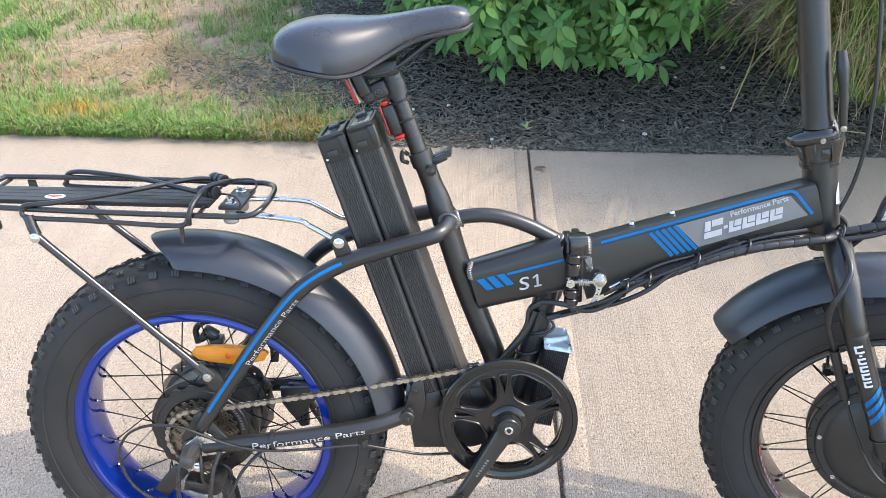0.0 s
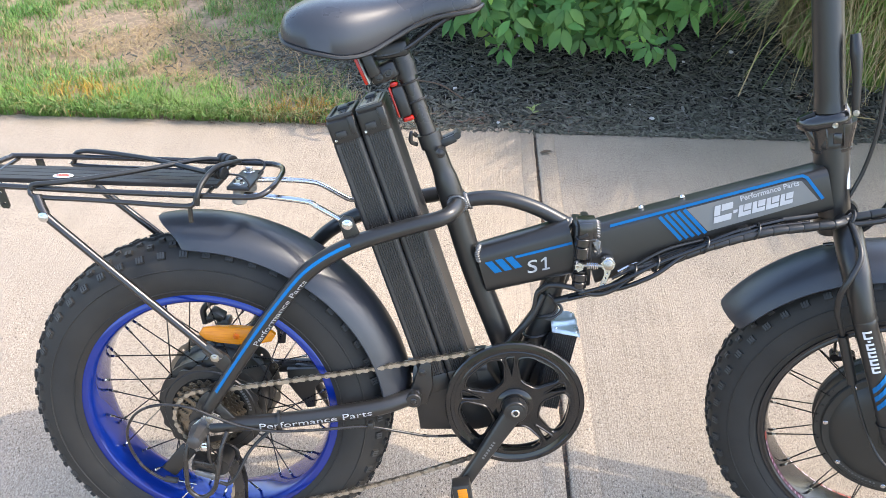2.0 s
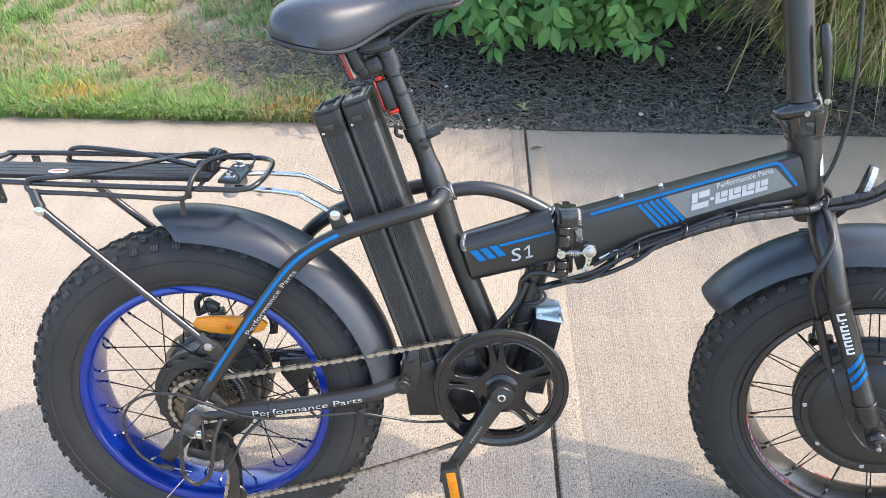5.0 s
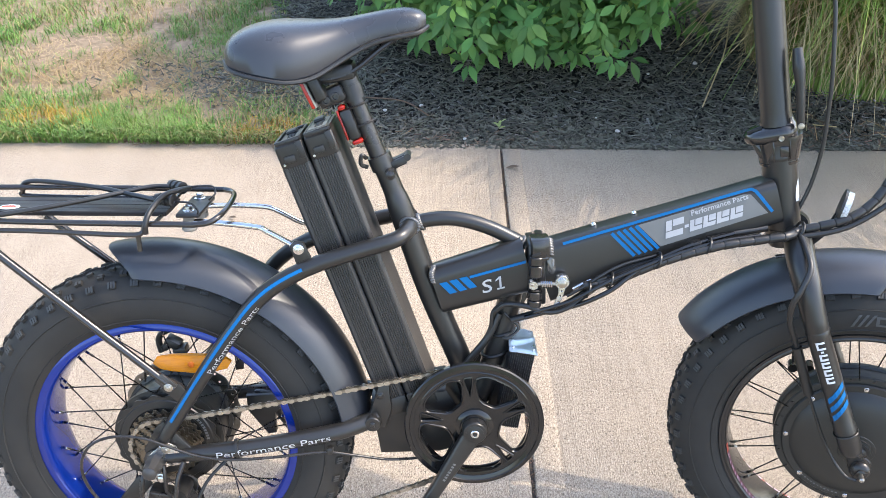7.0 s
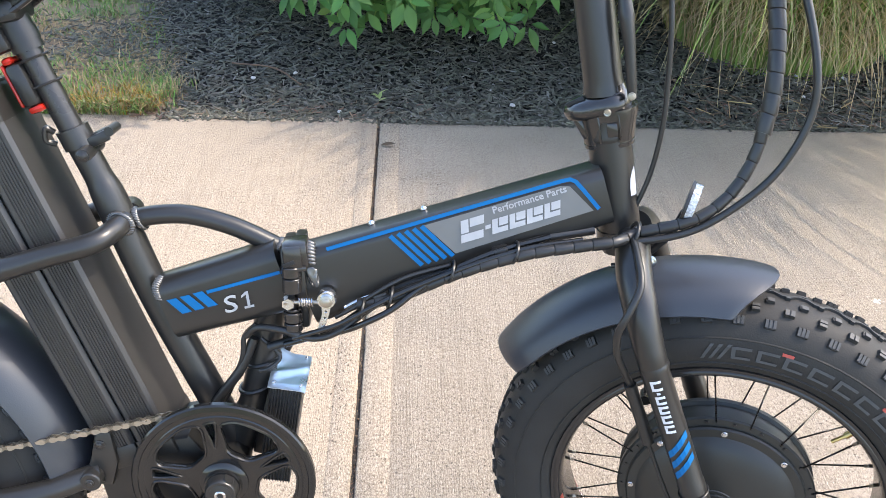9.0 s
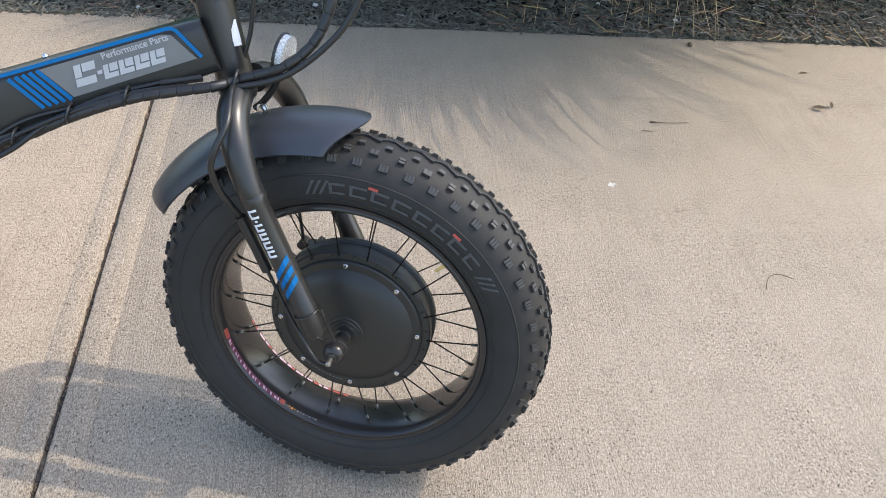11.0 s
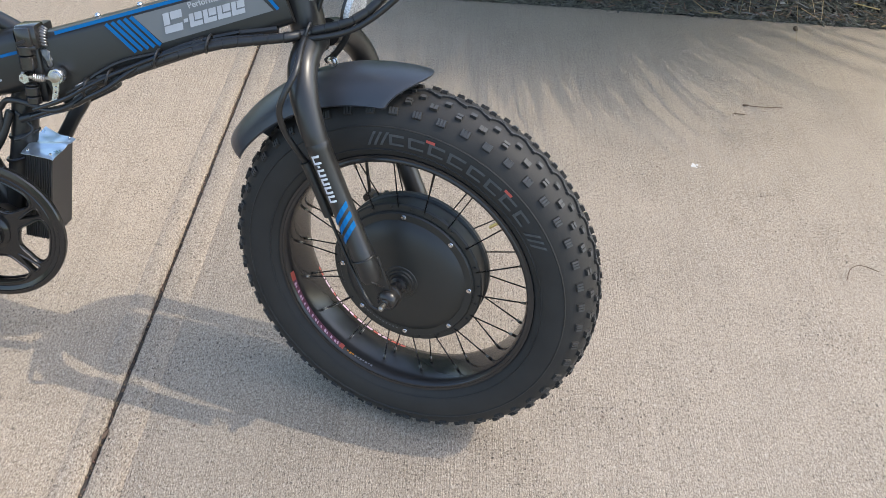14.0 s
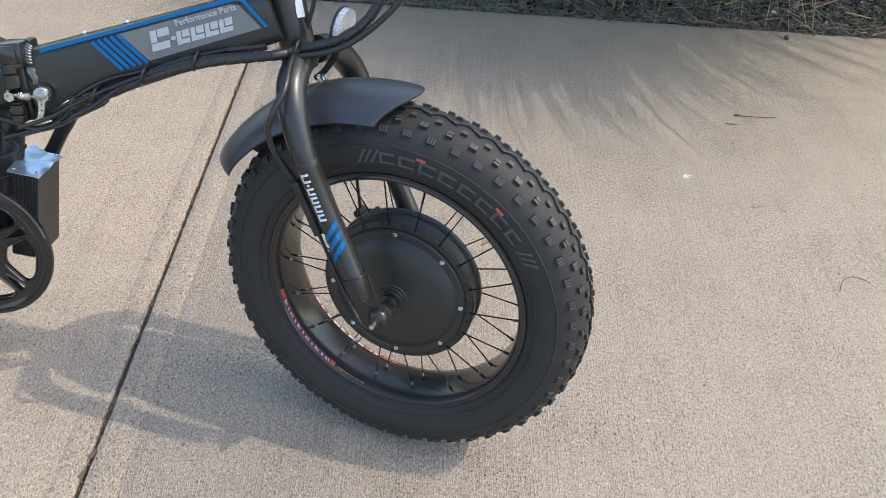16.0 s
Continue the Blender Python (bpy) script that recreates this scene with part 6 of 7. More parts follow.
bar([(0.462, -0.018, 0.500), (0.446, -0.022, 0.462), (0.424, -0.022, 0.430), (0.404, -0.018, 0.400), (0.396, -0.010, 0.380)], 0.0060, "frame_cable", PLASTIC)

# ---- cables ----
def wrapped(points, r, name, label="", pitch=0.021):
    """A spiral-wrapped bundle with overlapping turns."""
    pts = spline(points, 14)
    d = np.r_[0, np.cumsum([(b - a).length for a, b in zip(pts, pts[1:])])]
    n = int(d[-1] / pitch)
    line, rad = [], []
    for k in range(n):
        for f, q in ((0.0, 1.0), (0.08, 1.01), (0.82, 0.95), (0.96, 0.86)):
            s = (k + f) * pitch
            line.append(Vector([np.interp(s, d, [v[i] for v in pts]) for i in range(3)]))
            rad.append(r * q)
    bm = bmesh.new()
    up = Vector((0.13, 0.97, 0.21))
    rings = []
    for i, p in enumerate(line):
        t = (line[min(i + 1, len(line) - 1)] - line[max(i - 1, 0)]).normalized()
        s = t.cross(up).normalized()
        up = s.cross(t)
        rings.append([bm.verts.new(p + (s * math.cos(a) + up * math.sin(a)) * rad[i] + t * 0.22 * rad[i] * math.cos(a + 0.6)) for a in (2 * math.pi * j / 12 for j in range(12))])
    for a, b in zip(rings, rings[1:]):
        for j in range(12):
            bm.faces.new((a[j], a[(j + 1) % 12], b[(j + 1) % 12], b[j]))
    bm.faces.new(rings[0][::-1])
    bm.faces.new(rings[-1])
    ob = part(name, bm, PLASTIC, bike, label)
    return ob


def unsteer(p):
    return tuple(STEER @ Vector(p))


wrapped([(0.585, -0.040, 0.556), (0.612, -0.044, 0.562), (0.640, -0.046, 0.572), (0.700, -0.049, 0.600), (0.771, -0.052, 0.624), (0.830, -0.056, 0.636), (0.872, -0.060, 0.644), unsteer((0.905, -0.040, 0.650)), unsteer((0.966, -0.032, 0.673)), unsteer((1.000, -0.016, 0.702)), unsteer((1.018, -0.004, 0.745)), unsteer((1.021, 0.0, 0.780))], 0.0068, "cable_wrap", "spiral-wrapped black cable bundle")
wrapped([unsteer((1.021, 0.0, 0.768)), unsteer((1.024, 0.005, 0.800)), unsteer((1.022, 0.012, 0.840)), unsteer((1.014, 0.028, 0.890)), unsteer((0.995, 0.05, 0.960)), unsteer((0.95, 0.06, 1.03)), unsteer((0.86, 0.05, 1.075))], 0.0092, "cable_wrap")
bar([unsteer((0.890, -0.050, 0.640)), unsteer((0.950, -0.040, 0.655)), unsteer((0.989, -0.030, 0.676)), unsteer((1.030, -0.018, 0.715)), unsteer((1.052, -0.010, 0.752)), unsteer((1.064, -0.003, 0.795)), unsteer((1.060, 0.002, 0.840)), unsteer((1.040, 0.020, 0.901)), unsteer((1.00, 0.05, 0.99)), unsteer((0.87, 0.05, 1.08))], 0.0042, "brake_cable", PLASTIC, 8)
bar([unsteer((0.900, -0.004, 0.660)), unsteer((0.913, 0.0, 0.706)), unsteer((0.919, 0.0, 0.760)), unsteer((0.918, 0.0, 0.810)), unsteer((0.911, 0.0, 0.890)), unsteer((0.89, 0.01, 1.0)), unsteer((0.83, 0.02, 1.08))], 0.0030, "brake_cable", PLASTIC, 8)
bar([(0.862, -0.050, 0.642), (0.800, -0.044, 0.628), (0.720, -0.040, 0.606), (0.640, -0.040, 0.575), (0.600, -0.044, 0.553), (0.565, -0.050, 0.527), (0.535, -0.050, 0.517), (0.500, -0.044, 0.524), (0.470, -0.034, 0.522), (0.455, -0.028, 0.508)], 0.0042, "frame_cable", PLASTIC, 8)
bar([(0.850, -0.030, 0.646), (0.780, -0.032, 0.632), (0.700, -0.030, 0.600), (0.628, -0.032, 0.570), (0.590, -0.032, 0.542), (0.560, -0.030, 0.520), (0.520, -0.028, 0.506), (0.480, -0.026, 0.492)], 0.0055, "frame_cable", PLASTIC, 8)
bar([(0.640, -0.028, 0.585), (0.600, -0.030, 0.564), (0.570, -0.034, 0.548)], 0.0032, "frame_cable", STEEL, 6)
bar([(0.835, -0.046, 0.640), (0.770, -0.050, 0.630), (0.700, -0.052, 0.606), (0.640, -0.054, 0.580), (0.600, -0.058, 0.560), (0.566, -0.058, 0.540), (0.540, -0.054, 0.528), (0.512, -0.048, 0.516)], 0.0030, "frame_cable", GLOSS, 8)
bar([(0.800, -0.038, 0.640), (0.730, -0.044, 0.620), (0.665, -0.050, 0.588), (0.625, -0.060, 0.560), (0.596, -0.060, 0.543), (0.570, -0.050, 0.527), (0.530, -0.040, 0.512), (0.500, -0.034, 0.500)], 0.0036, "frame_cable", GLOSS, 8)
bar([(0.690, -0.036, 0.604), (0.640, -0.040, 0.590), (0.606, -0.044, 0.572), (0.585, -0.044, 0.556), (0.560, -0.044, 0.541)], 0.0026, "frame_cable", PLASTIC, 6)
for x, z in ((0.590, 0.553), (0.622, 0.568), (0.690, 0.600), (0.760, 0.624)):
    part("cable_tie", tube([(x + 0.003 * math.sin(a), -0.046 + 0.0135 * math.cos(a), z + 0.0115 * math.sin(a)) for a in np.linspace(0, 2 * math.pi, 13)], 0.0018, 6, 2), PLASTIC, bike)
for x, z in ((0.612, 0.566), (0.745, 0.622)):
    part("cable_clip", block((0.018, 0.022, 0.012), Matrix.Translation((x, -0.036, z)) @ Matrix.Rotation(radians(-18), 4, "Y"), 0.003), PLASTIC, bike)
for p in (unsteer((0.905, -0.040, 0.650)),):
    part("cable_tie", tube([(p[0] + 0.004 * math.sin(a), p[1] + 0.0125 * math.cos(a), p[2] + 0.0125 * math.sin(a)) for a in np.linspace(0, 2 * math.pi, 13)], 0.0022, 6, 2), PLASTIC, bike)
# brake hose down the fork
steered(bar([(0.905, -0.045, 0.648), (0.914, -0.075, 0.640), (0.922, -0.105, 0.622), (0.914, -0.122, 0.596), (0.906, -0.124, 0.570), (0.908, -0.116, 0.540), (0.918, -0.106, 0.512), (0.928, -0.094, 0.486)], 0.0042, "brake_hose", PLASTIC, 8))
steered(bar([(0.926, -0.096, 0.490), (0.945, -0.092, 0.440), (0.956, -0.090, 0.410)], 0.0075, "hose_sleeve", PLASTIC, 4))
steered(bar([(0.956, -0.090, 0.410), (0.985, -0.092, 0.345), (1.008, -0.096, 0.305), (1.028, -0.106, 0.286), (1.044, -0.110, 0.284)], 0.0026, "motor_cable", PLASTIC, 8))
steered(part("fork_tie", tube([(1.0152 + 0.0155 * math.cos(a), -0.1028 + 0.0172 * math.sin(a), 0.363 + 0.007 * math.cos(a)) for a in np.linspace(0, 2 * math.pi, 17)], 0.0014, 6, 2), PLASTIC, bike))
steered(bar([(1.046, -0.100, 0.318), (1.038, -0.114, 0.331), (1.030, -0.117, 0.336)], 0.0012, "wire_tie", BLACK_STEEL))
# front brake caliper on the far leg
front_caliper = steered(part("brake_caliper", block((0.026, 0.018, 0.011), Matrix.Translation((0.962, 0.070, 0.360)) @ Matrix.Rotation(radians(-8), 4, "Y"), 0.003), PLASTIC, bike))
for x, z, r in ((0.948, 0.361, 0.0075), (0.974, 0.365, 0.0065)):
    steered(part("caliper_bolt", lathe([(r, 0.058), (r, 0.078), (r * 0.7, 0.080)], 14, centre=(x, 0, z)), BLACK_STEEL, bike))
steered(bar([(0.948, 0.068, 0.366), (0.944, 0.068, 0.400), (0.940, 0.066, 0.440), (0.930, 0.060, 0.500)], 0.0026, "brake_arm", PLASTIC))
# clear front reflector on its bracket
m = STEER @ Matrix.Translation((0.962, -0.014, 0.682)) @ Matrix.Rotation(radians(-5), 4, "Z") @ Matrix.Rotation(radians(11), 4, "Y")
bm = loft([[m @ Vector((x, y, z)) for y, z in ((0.022 * math.cos(a), 0.026 * math.sin(a)) for a in np.linspace(0, 2 * math.pi, 25)[:-1])] for x in (-0.004, 0.0045)])
lens = part("front_reflector", bm, CLEAR, bike, "clear front reflector")
bm = loft([[m @ Vector((x, y, z)) for y, z in ((0.0235 * math.cos(a), 0.0275 * math.sin(a)) for a in np.linspace(0, 2 * math.pi, 25)[:-1])] for x in (-0.007, -0.0035)])
part("reflector_back", bm, PLASTIC, lens)
steered(bar([(0.956, -0.010, 0.672), (0.945, -0.004, 0.640), (0.925, 0.0, 0.612), (0.912, 0.0, 0.600)], 0.0045, "reflector_bracket", PLASTIC))
steered(part("bracket_screw", bolt((0.927, -0.010, 0.605), 0.0055, 0.004), STEEL, bike))
# fender fixings
for x, z in ((0.600, 0.6395), (0.659, 0.6580)):
    b = bmesh.new()
    bmesh.ops.create_icosphere(b, subdivisions=2, radius=0.0042, matrix=Matrix.Translation((x, -0.004, z + 0.001)))
    part("tube_rivet", b, STEEL, bike)

# ---- decals on the main tube: laid just proud of its side ----
def tube_side(x, z):
    """The main tube's near face."""
    if x < 0.515:
        return -0.0302 - 0.002 * (x - 0.352) / 0.148 - 0.0008
    return -0.0330 - 0.0020 * (x - 0.534) / 0.328 - 0.0008


def decal(outline, mat, name="decal", lift=0.0):
    bm = bmesh.new()
    bm.faces.new([bm.verts.new((x, tube_side(x, z) - lift, z)) for x, z in outline])
    return part(name, bm, mat, front_tube if outline[0][0] > 0.515 else rear_tube, smooth=False)


def stripe(points, w, mat, lift=0.0, name="decal"):
    """A thin painted line of even width along points of the tube's side."""
    bm = bmesh.new()
    lo, hi = [], []
    for i, (x, z) in enumerate(points):
        a, b = points[max(i - 1, 0)], points[min(i + 1, len(points) - 1)]
        t = Vector((b[0] - a[0], b[1] - a[1])).normalized()
        n = Vector((-t.y, t.x)) * w / 2
        lo.append(bm.verts.new((x - n.x, tube_side(x, z) - lift, z - n.y)))
        hi.append(bm.verts.new((x + n.x, tube_side(x, z) - lift, z + n.y)))
    for k in range(len(lo) - 1):
        bm.faces.new((lo[k], lo[k + 1], hi[k + 1], hi[k]))
    return part(name, bm, mat, front_tube if points[0][0] > 0.515 else rear_tube, smooth=False)


stripe([(0.551, 0.6205), (0.70, 0.6695), (0.808, 0.7045), (0.8165, 0.7065), (0.823, 0.704), (0.829, 0.698), (0.852, 0.673)], 0.0046, BLUE)
decal([(0.659, 0.6505), (0.806, 0.6985), (0.817, 0.6985), (0.846, 0.671), (0.695, 0.6175)], SILVER, "silver_decal")
for k in range(5):
    x, z = 0.6215 + 0.0086 * k, 0.6375 + 0.0030 * k
    stripe([(x, z), (x + 0.0365, z - 0.0350)], 0.0052, BLUE)
for k in range(3):
    x, z = 0.369 + 0.0150 * k, 0.5545 + 0.0045 * k
    decal([(x, z), (x + 0.0110, z + 0.0032), (x + 0.0275, z - 0.0135), (x + 0.0165, z - 0.0168)], BLUE)
stripe([(0.415, 0.5655), (0.498, 0.5915)], 0.0042, BLUE)
words("lettering", "Performance Parts", 0.0112, along((0.7345, 0.6660), (0.7345 + 1, 0.6660 + 0.335), tube_side(0.77, 0) - 0.0012), PALE, front_tube, wide=1.0, bold=0.00012)
m = along((0.4335, 0.5395), (0.4335 + 1, 0.5395 + 0.270), tube_side(0.45, 0) - 0.0012)
words("lettering", "S", 0.0290, m, PALE, rear_tube, slant=0.15, wide=1.32, bold=0.0001)
bm = bmesh.new()
for q in (((0.0280, 0.0), (0.0312, 0.0), (0.0344, 0.0205), (0.0312, 0.0205)), ((0.0312, 0.0205), (0.0308, 0.0170), (0.0248, 0.0140), (0.0251, 0.0166)), ((0.0240, 0.0), (0.0354, 0.0), (0.0359, 0.0028), (0.0245, 0.0028))):
    bm.faces.new([bm.verts.new(m @ Vector((x, 0, z))) for x, z in q])
part("numeral_one", bm, PALE, rear_tube, smooth=False)


def mark(ox, oz, slope, scale, blocks, y, mat, parent, lean=0.25, name="maker_mark"):
    """The maker's mark as plain slanted blocks: each is x0, x1, z0, z1."""
    c, s = math.cos(slope), math.sin(slope)
    for x0, x1, z0, z1 in blocks:
        bm = bmesh.new()
        q = []
        for x, z in ((x0, z0), (x1, z0), (x1, z1), (x0, z1)):
            x, z = (x + lean * z) * scale, z * scale
            q.append(bm.verts.new((ox + c * x - s * z, y(ox + c * x, 0), oz + s * x + c * z)))
        bm.faces.new(q)
        part(name, bm, mat, parent, smooth=False)


LOGO = [(0.0, 1.45, 0.0, 0.52), (0.0, 0.50, 0.60, 1.45), (0.58, 1.5, 0.90, 1.45), (1.58, 1.92, 0.45, 0.70)]
for k in range(4):
    x0 = 2.02 + 1.12 * k
    LOGO += [(x0, x0 + 0.36, 0.0, 0.95), (x0 + 0.36, x0 + 1.02, 0.0, 0.34), (x0 + 0.44, x0 + 1.02, 0.44, 0.95)]
mark(0.7010, 0.6300, 0.322, 0.0178, LOGO, lambda x, z: tube_side(x, z) - 0.0012, PALE, front_tube)
# fork marks
fd = Vector((1.026 - 0.950, 0, 0.338 - 0.518)).normalized()
leg0 = Vector((0.950, -0.101, 0.518))


def on_leg(s, c):
    """A point on the near face of the fork leg: s along it, c across."""
    f = Vector((fd.z, 0, -fd.x))
    base = leg0 + fd * s + Vector((0, -0.0100 * s, 0))
    r = 0.0166
    return base - f * c + Vector((0, -math.sqrt(max(r * r - c * c, 1e-6)) - 0.0006, 0))


def leg_patch(quads, mat, name):
    bm = bmesh.new()
    for q in quads:
        n = 4
        for i in range(n):
            a = [Vector(q[0]).lerp(Vector(q[3]), i / n), Vector(q[1]).lerp(Vector(q[2]), i / n), Vector(q[1]).lerp(Vector(q[2]), (i + 1) / n), Vector(q[0]).lerp(Vector(q[3]), (i + 1) / n)]
            bm.faces.new([bm.verts.new(on_leg(*p)) for p in a])
    return part(name, bm, mat, near_leg, smooth=False)


for a, b, lo, hi in ((0.004, 0.0165, -0.006, 0.006), (0.0185, 0.0215, -0.002, 0.002), (0.024, 0.0345, -0.0055, 0.0055), (0.037, 0.0470, -0.0055, 0.0055), (0.0495, 0.0600, -0.0055, 0.0055), (0.0625, 0.0730, -0.0055, 0.0055)):
    if b - a < 0.005:
        leg_patch([((a, lo), (b, lo), (b, hi), (a, hi))], WHITE, "maker_mark")
    else:
        w = 0.0032
        leg_patch([((a, lo), (a + w, lo), (a + w, hi), (a, hi)), ((b - w, lo), (b, lo), (b, hi), (b - w, hi)), ((a + w, lo), (b - w, lo), (b - w, lo + 0.003), (a + w, lo + 0.003))], WHITE, "maker_mark")
for k in range(3):
    a = 0.076 + 0.0150 * k
    leg_patch([((a, 0.0145), (a + 0.0090, 0.0145), (a + 0.0330, -0.0110), (a + 0.0240, -0.0110))], BLUE, "decal")
# white badge on the head tube
bm = bmesh.new()
rows = []
for z, lo, hi in ((0.716, -0.62, -0.50), (0.704, -0.95, -0.50), (0.692, -1.02, -0.50), (0.684, -1.02, -0.52)):
    p = head_at(z)
    rows.append([bm.verts.new((p.x + 0.0252 * math.cos(lo + (hi - lo) * k / 5), p.y + 0.0252 * math.sin(lo + (hi - lo) * k / 5), z)) for k in range(6)])
for r, q in zip(rows, rows[1:]):
    for k in range(5):
        bm.faces.new((r[k], r[k + 1], q[k + 1], q[k]))
part("head_badge", bm, WHITE, bike, "white head badge", smooth=False)

# blue line and lettering along the stays
def stay_line(points, lift, w, mat, t0, t1, off):
    pts = spline(points, 8)
    pts = pts[int(len(pts) * t0) : int(len(pts) * t1)]
    bm = bmesh.new()
    rows = []
    for i, p in enumerate(pts):
        t = (pts[min(i + 1, len(pts) - 1)] - pts[max(i - 1, 0)]).normalized()
        n = Vector((-t.z, 0, t.x)).normalized()
        if n.z < 0:
            n = -n
        row = []
        for c in (off - w / 2, off, off + w / 2):
            row.append(bm.verts.new(p + n * c + Vector((0, -math.sqrt(max(lift * lift - c * c, 0)) - 0.0006, 0))))
        rows.append(row)
    for r, q in zip(rows, rows[1:]):
        for k in range(2):
            bm.faces.new((r[k], r[k + 1], q[k + 1], q[k]))
    return part("decal", bm, mat, near_stay["seat"], smooth=False)


stay_line(STAY, 0.0132, 0.0048, BLUE, 0.445, 0.885, 0.0045)


def stay_words(points, start, size, r, off, wide, stay):
    """Lettering laid over a bent stay, from start metres along it."""
    pts = spline(points, 10)
    d = np.r_[0, np.cumsum([(b - a).length for a, b in zip(pts, pts[1:])])]

    def at(q):
        return Vector([np.interp(q, d, [v[i] for v in pts]) for i in range(3)])

    def bend(v):
        q = start + v.co.x
        p = at(q)
        t = (at(q + 0.004) - at(q - 0.004)).normalized()
        n = Vector((-t.z, 0, t.x)).normalized()
        c = v.co.z + off
        e = p + n * c
        v.co = (e.x, p.y - math.sqrt(max(r * r - c * c, 0)) - 0.0008, e.z)

    return words("lettering", "Performance Parts", size, Matrix.Identity(4), WHITE, stay, wide=wide, bend=bend, bold=0.00002)


# the gear cable is tied to the chain stay
pts = spline(CHAINSTAY[::-1], 10)
p = next(q for q in pts if q.x > 0.052)
t = (pts[-1] - pts[0]).normalized()
bm = tube([p - t * 0.0026, p + t * 0.0026], 0.0160, 20, curved=False)
block((0.010, 0.008, 0.007), Matrix.Translation(p + Vector((-0.001, -0.004, -0.0150))), 0.002, bm)
part("cable_tie", bm, PLASTIC, near_stay["chain"])
stay_words(STAY[::-1], 0.150, 0.0112, 0.0128, -0.0096, 1.58, near_stay["seat"])
stay_words(CHAINSTAY[::-1], 0.078, 0.0136, 0.0150, -0.0036, 1.74, near_stay["chain"])


# what belongs to one assembly hangs under its main part
def gather(whole, names):
    back = whole.matrix_basis.inverted()
    for ob in list(bike.children):
        if ob is not whole and ob.name.split(".")[0] in names.split():
            ob.matrix_basis = back @ ob.matrix_basis
            ob.parent = whole


gather(rack, "rack_side_rail rack_plate rack_crossbar rack_bracket rack_bolt rack_spacer rack_strut strut_lug lug_bolt rack_stay stay_bolt stay_end stay_end_bolt stay_lug rack_tail_hook rack_badge rack_badge_mark luggage_strap strap_end strap_wire rack_peg")
gather(hinge, "hinge_plate hinge_knuckle hinge_nut latch_slot hinge_latch latch_bolt latch_spring lever_pivot lever_screw hinge_lever")
gather(post, "folding_clamp clamp_slot clamp_bolt clamp_lever clamp_lever_pin")
gather(fork, "fork_shoulder fork_end fork_tie wire_tie brake_hose hose_sleeve brake_bolt reflector_bracket bracket_screw")
gather(cassette, "sprocket")
gather(changer, "changer_guard guard_plate guard_bolt mount_blade cable_ferrule bare_cable")
gather(seat_post, "seat_collar quick_release release_screw")
gather(saddle, "saddle_reflector reflector_strip reflector_back")
gather(caliper, "brake_caliper_body torque_plate")
gather(front_caliper, "caliper_bolt brake_arm")
gather(stand, "stand_bracket")
gather(ring, "chainring crank_hub")
gather(box_ob, "controller_bracket controller_cable")
gather(front_tube, "tube_rivet cable_clip")
gather(seat_tube, "weld_bead")
gather(head_tube, "head_badge headset")


# ---- planting ----
def leaf_material(name, colour, other, island):
    m = material(name, colour, 0.58, other=other, scale=7, amount=1.0, island=island, spec=0.35)
    nt = m.node_tree
    b = nt.nodes["Principled BSDF"]
    tr = nt.nodes.new("ShaderNodeBsdfTranslucent")
    mix = nt.nodes.new("ShaderNodeMixShader")
    mix.inputs[0].default_value = 0.35
    src = b.inputs["Base Color"].links[0].from_socket
    nt.links.new(src, tr.inputs[0])
    nt.links.new(b.outputs[0], mix.inputs[1])
    nt.links.new(tr.outputs[0], mix.inputs[2])
    nt.links.new(mix.outputs[0], nt.nodes["Material Output"].inputs[0])
    return m


LEAF = leaf_material("shrub leaf", (0.062, 0.165, 0.046), (0.135, 0.27, 0.062), 0.28)
YOUNG = leaf_material("young shrub leaf", (0.17, 0.31, 0.062), (0.24, 0.38, 0.085), 0.25)
SEEDLING = leaf_material("pale seedling leaf", (0.24, 0.31, 0.10), (0.36, 0.38, 0.17), 0.3)
BARK = material("shrub stem", (0.12, 0.075, 0.045), 0.8, other=(0.07, 0.045, 0.03), scale=40)
TALL = leaf_material("ornamental grass blade", (0.165, 0.28, 0.055), (0.32, 0.40, 0.105), 0.4)
TALL_DRY = leaf_material("dry ornamental grass", (0.44, 0.34, 0.17), (0.58, 0.47, 0.26), 0.35)


def leaf_points(length, width, fold, droop):
    """A pointed oval leaf along x, folded on its rib; two rows and the rib."""
    ts = ((0.0, 0.0), (0.10, 0.30), (0.28, 0.82), (0.48, 1.0), (0.68, 0.76), (0.86, 0.28), (1.0, 0.0))
    rib = [Vector((length * t, 0, -droop * length * t * t)) for t, _ in ts]
    left = [Vector((length * t, width / 2 * w, fold * width * w - droop * length * t * t)) for t, w in ts[1:-1]]
    right = [Vector((p.x, -p.y, p.z)) for p in left]
    return rib, left, right


def add_leaf(verts, faces, m, length, width, fold, droop):
    rib, left, right = leaf_points(length, width, fold, droop)
    k = len(verts)
    verts += [tuple(m @ p) for p in rib + left + right]
    n = len(left)
    L, R = k + len(rib), k + len(rib) + n
    faces.append((k, k + 1, L))
    faces.append((k, R, k + 1))
    for i in range(n - 1):
        faces.append((k + 1 + i, k + 2 + i, L + i + 1, L + i))
        faces.append((k + 1 + i, R + i, R + i + 1, k + 2 + i))
    faces.append((k + n, k + n + 1, L + n - 1))
    faces.append((k + n, R + n - 1, k + n + 1))


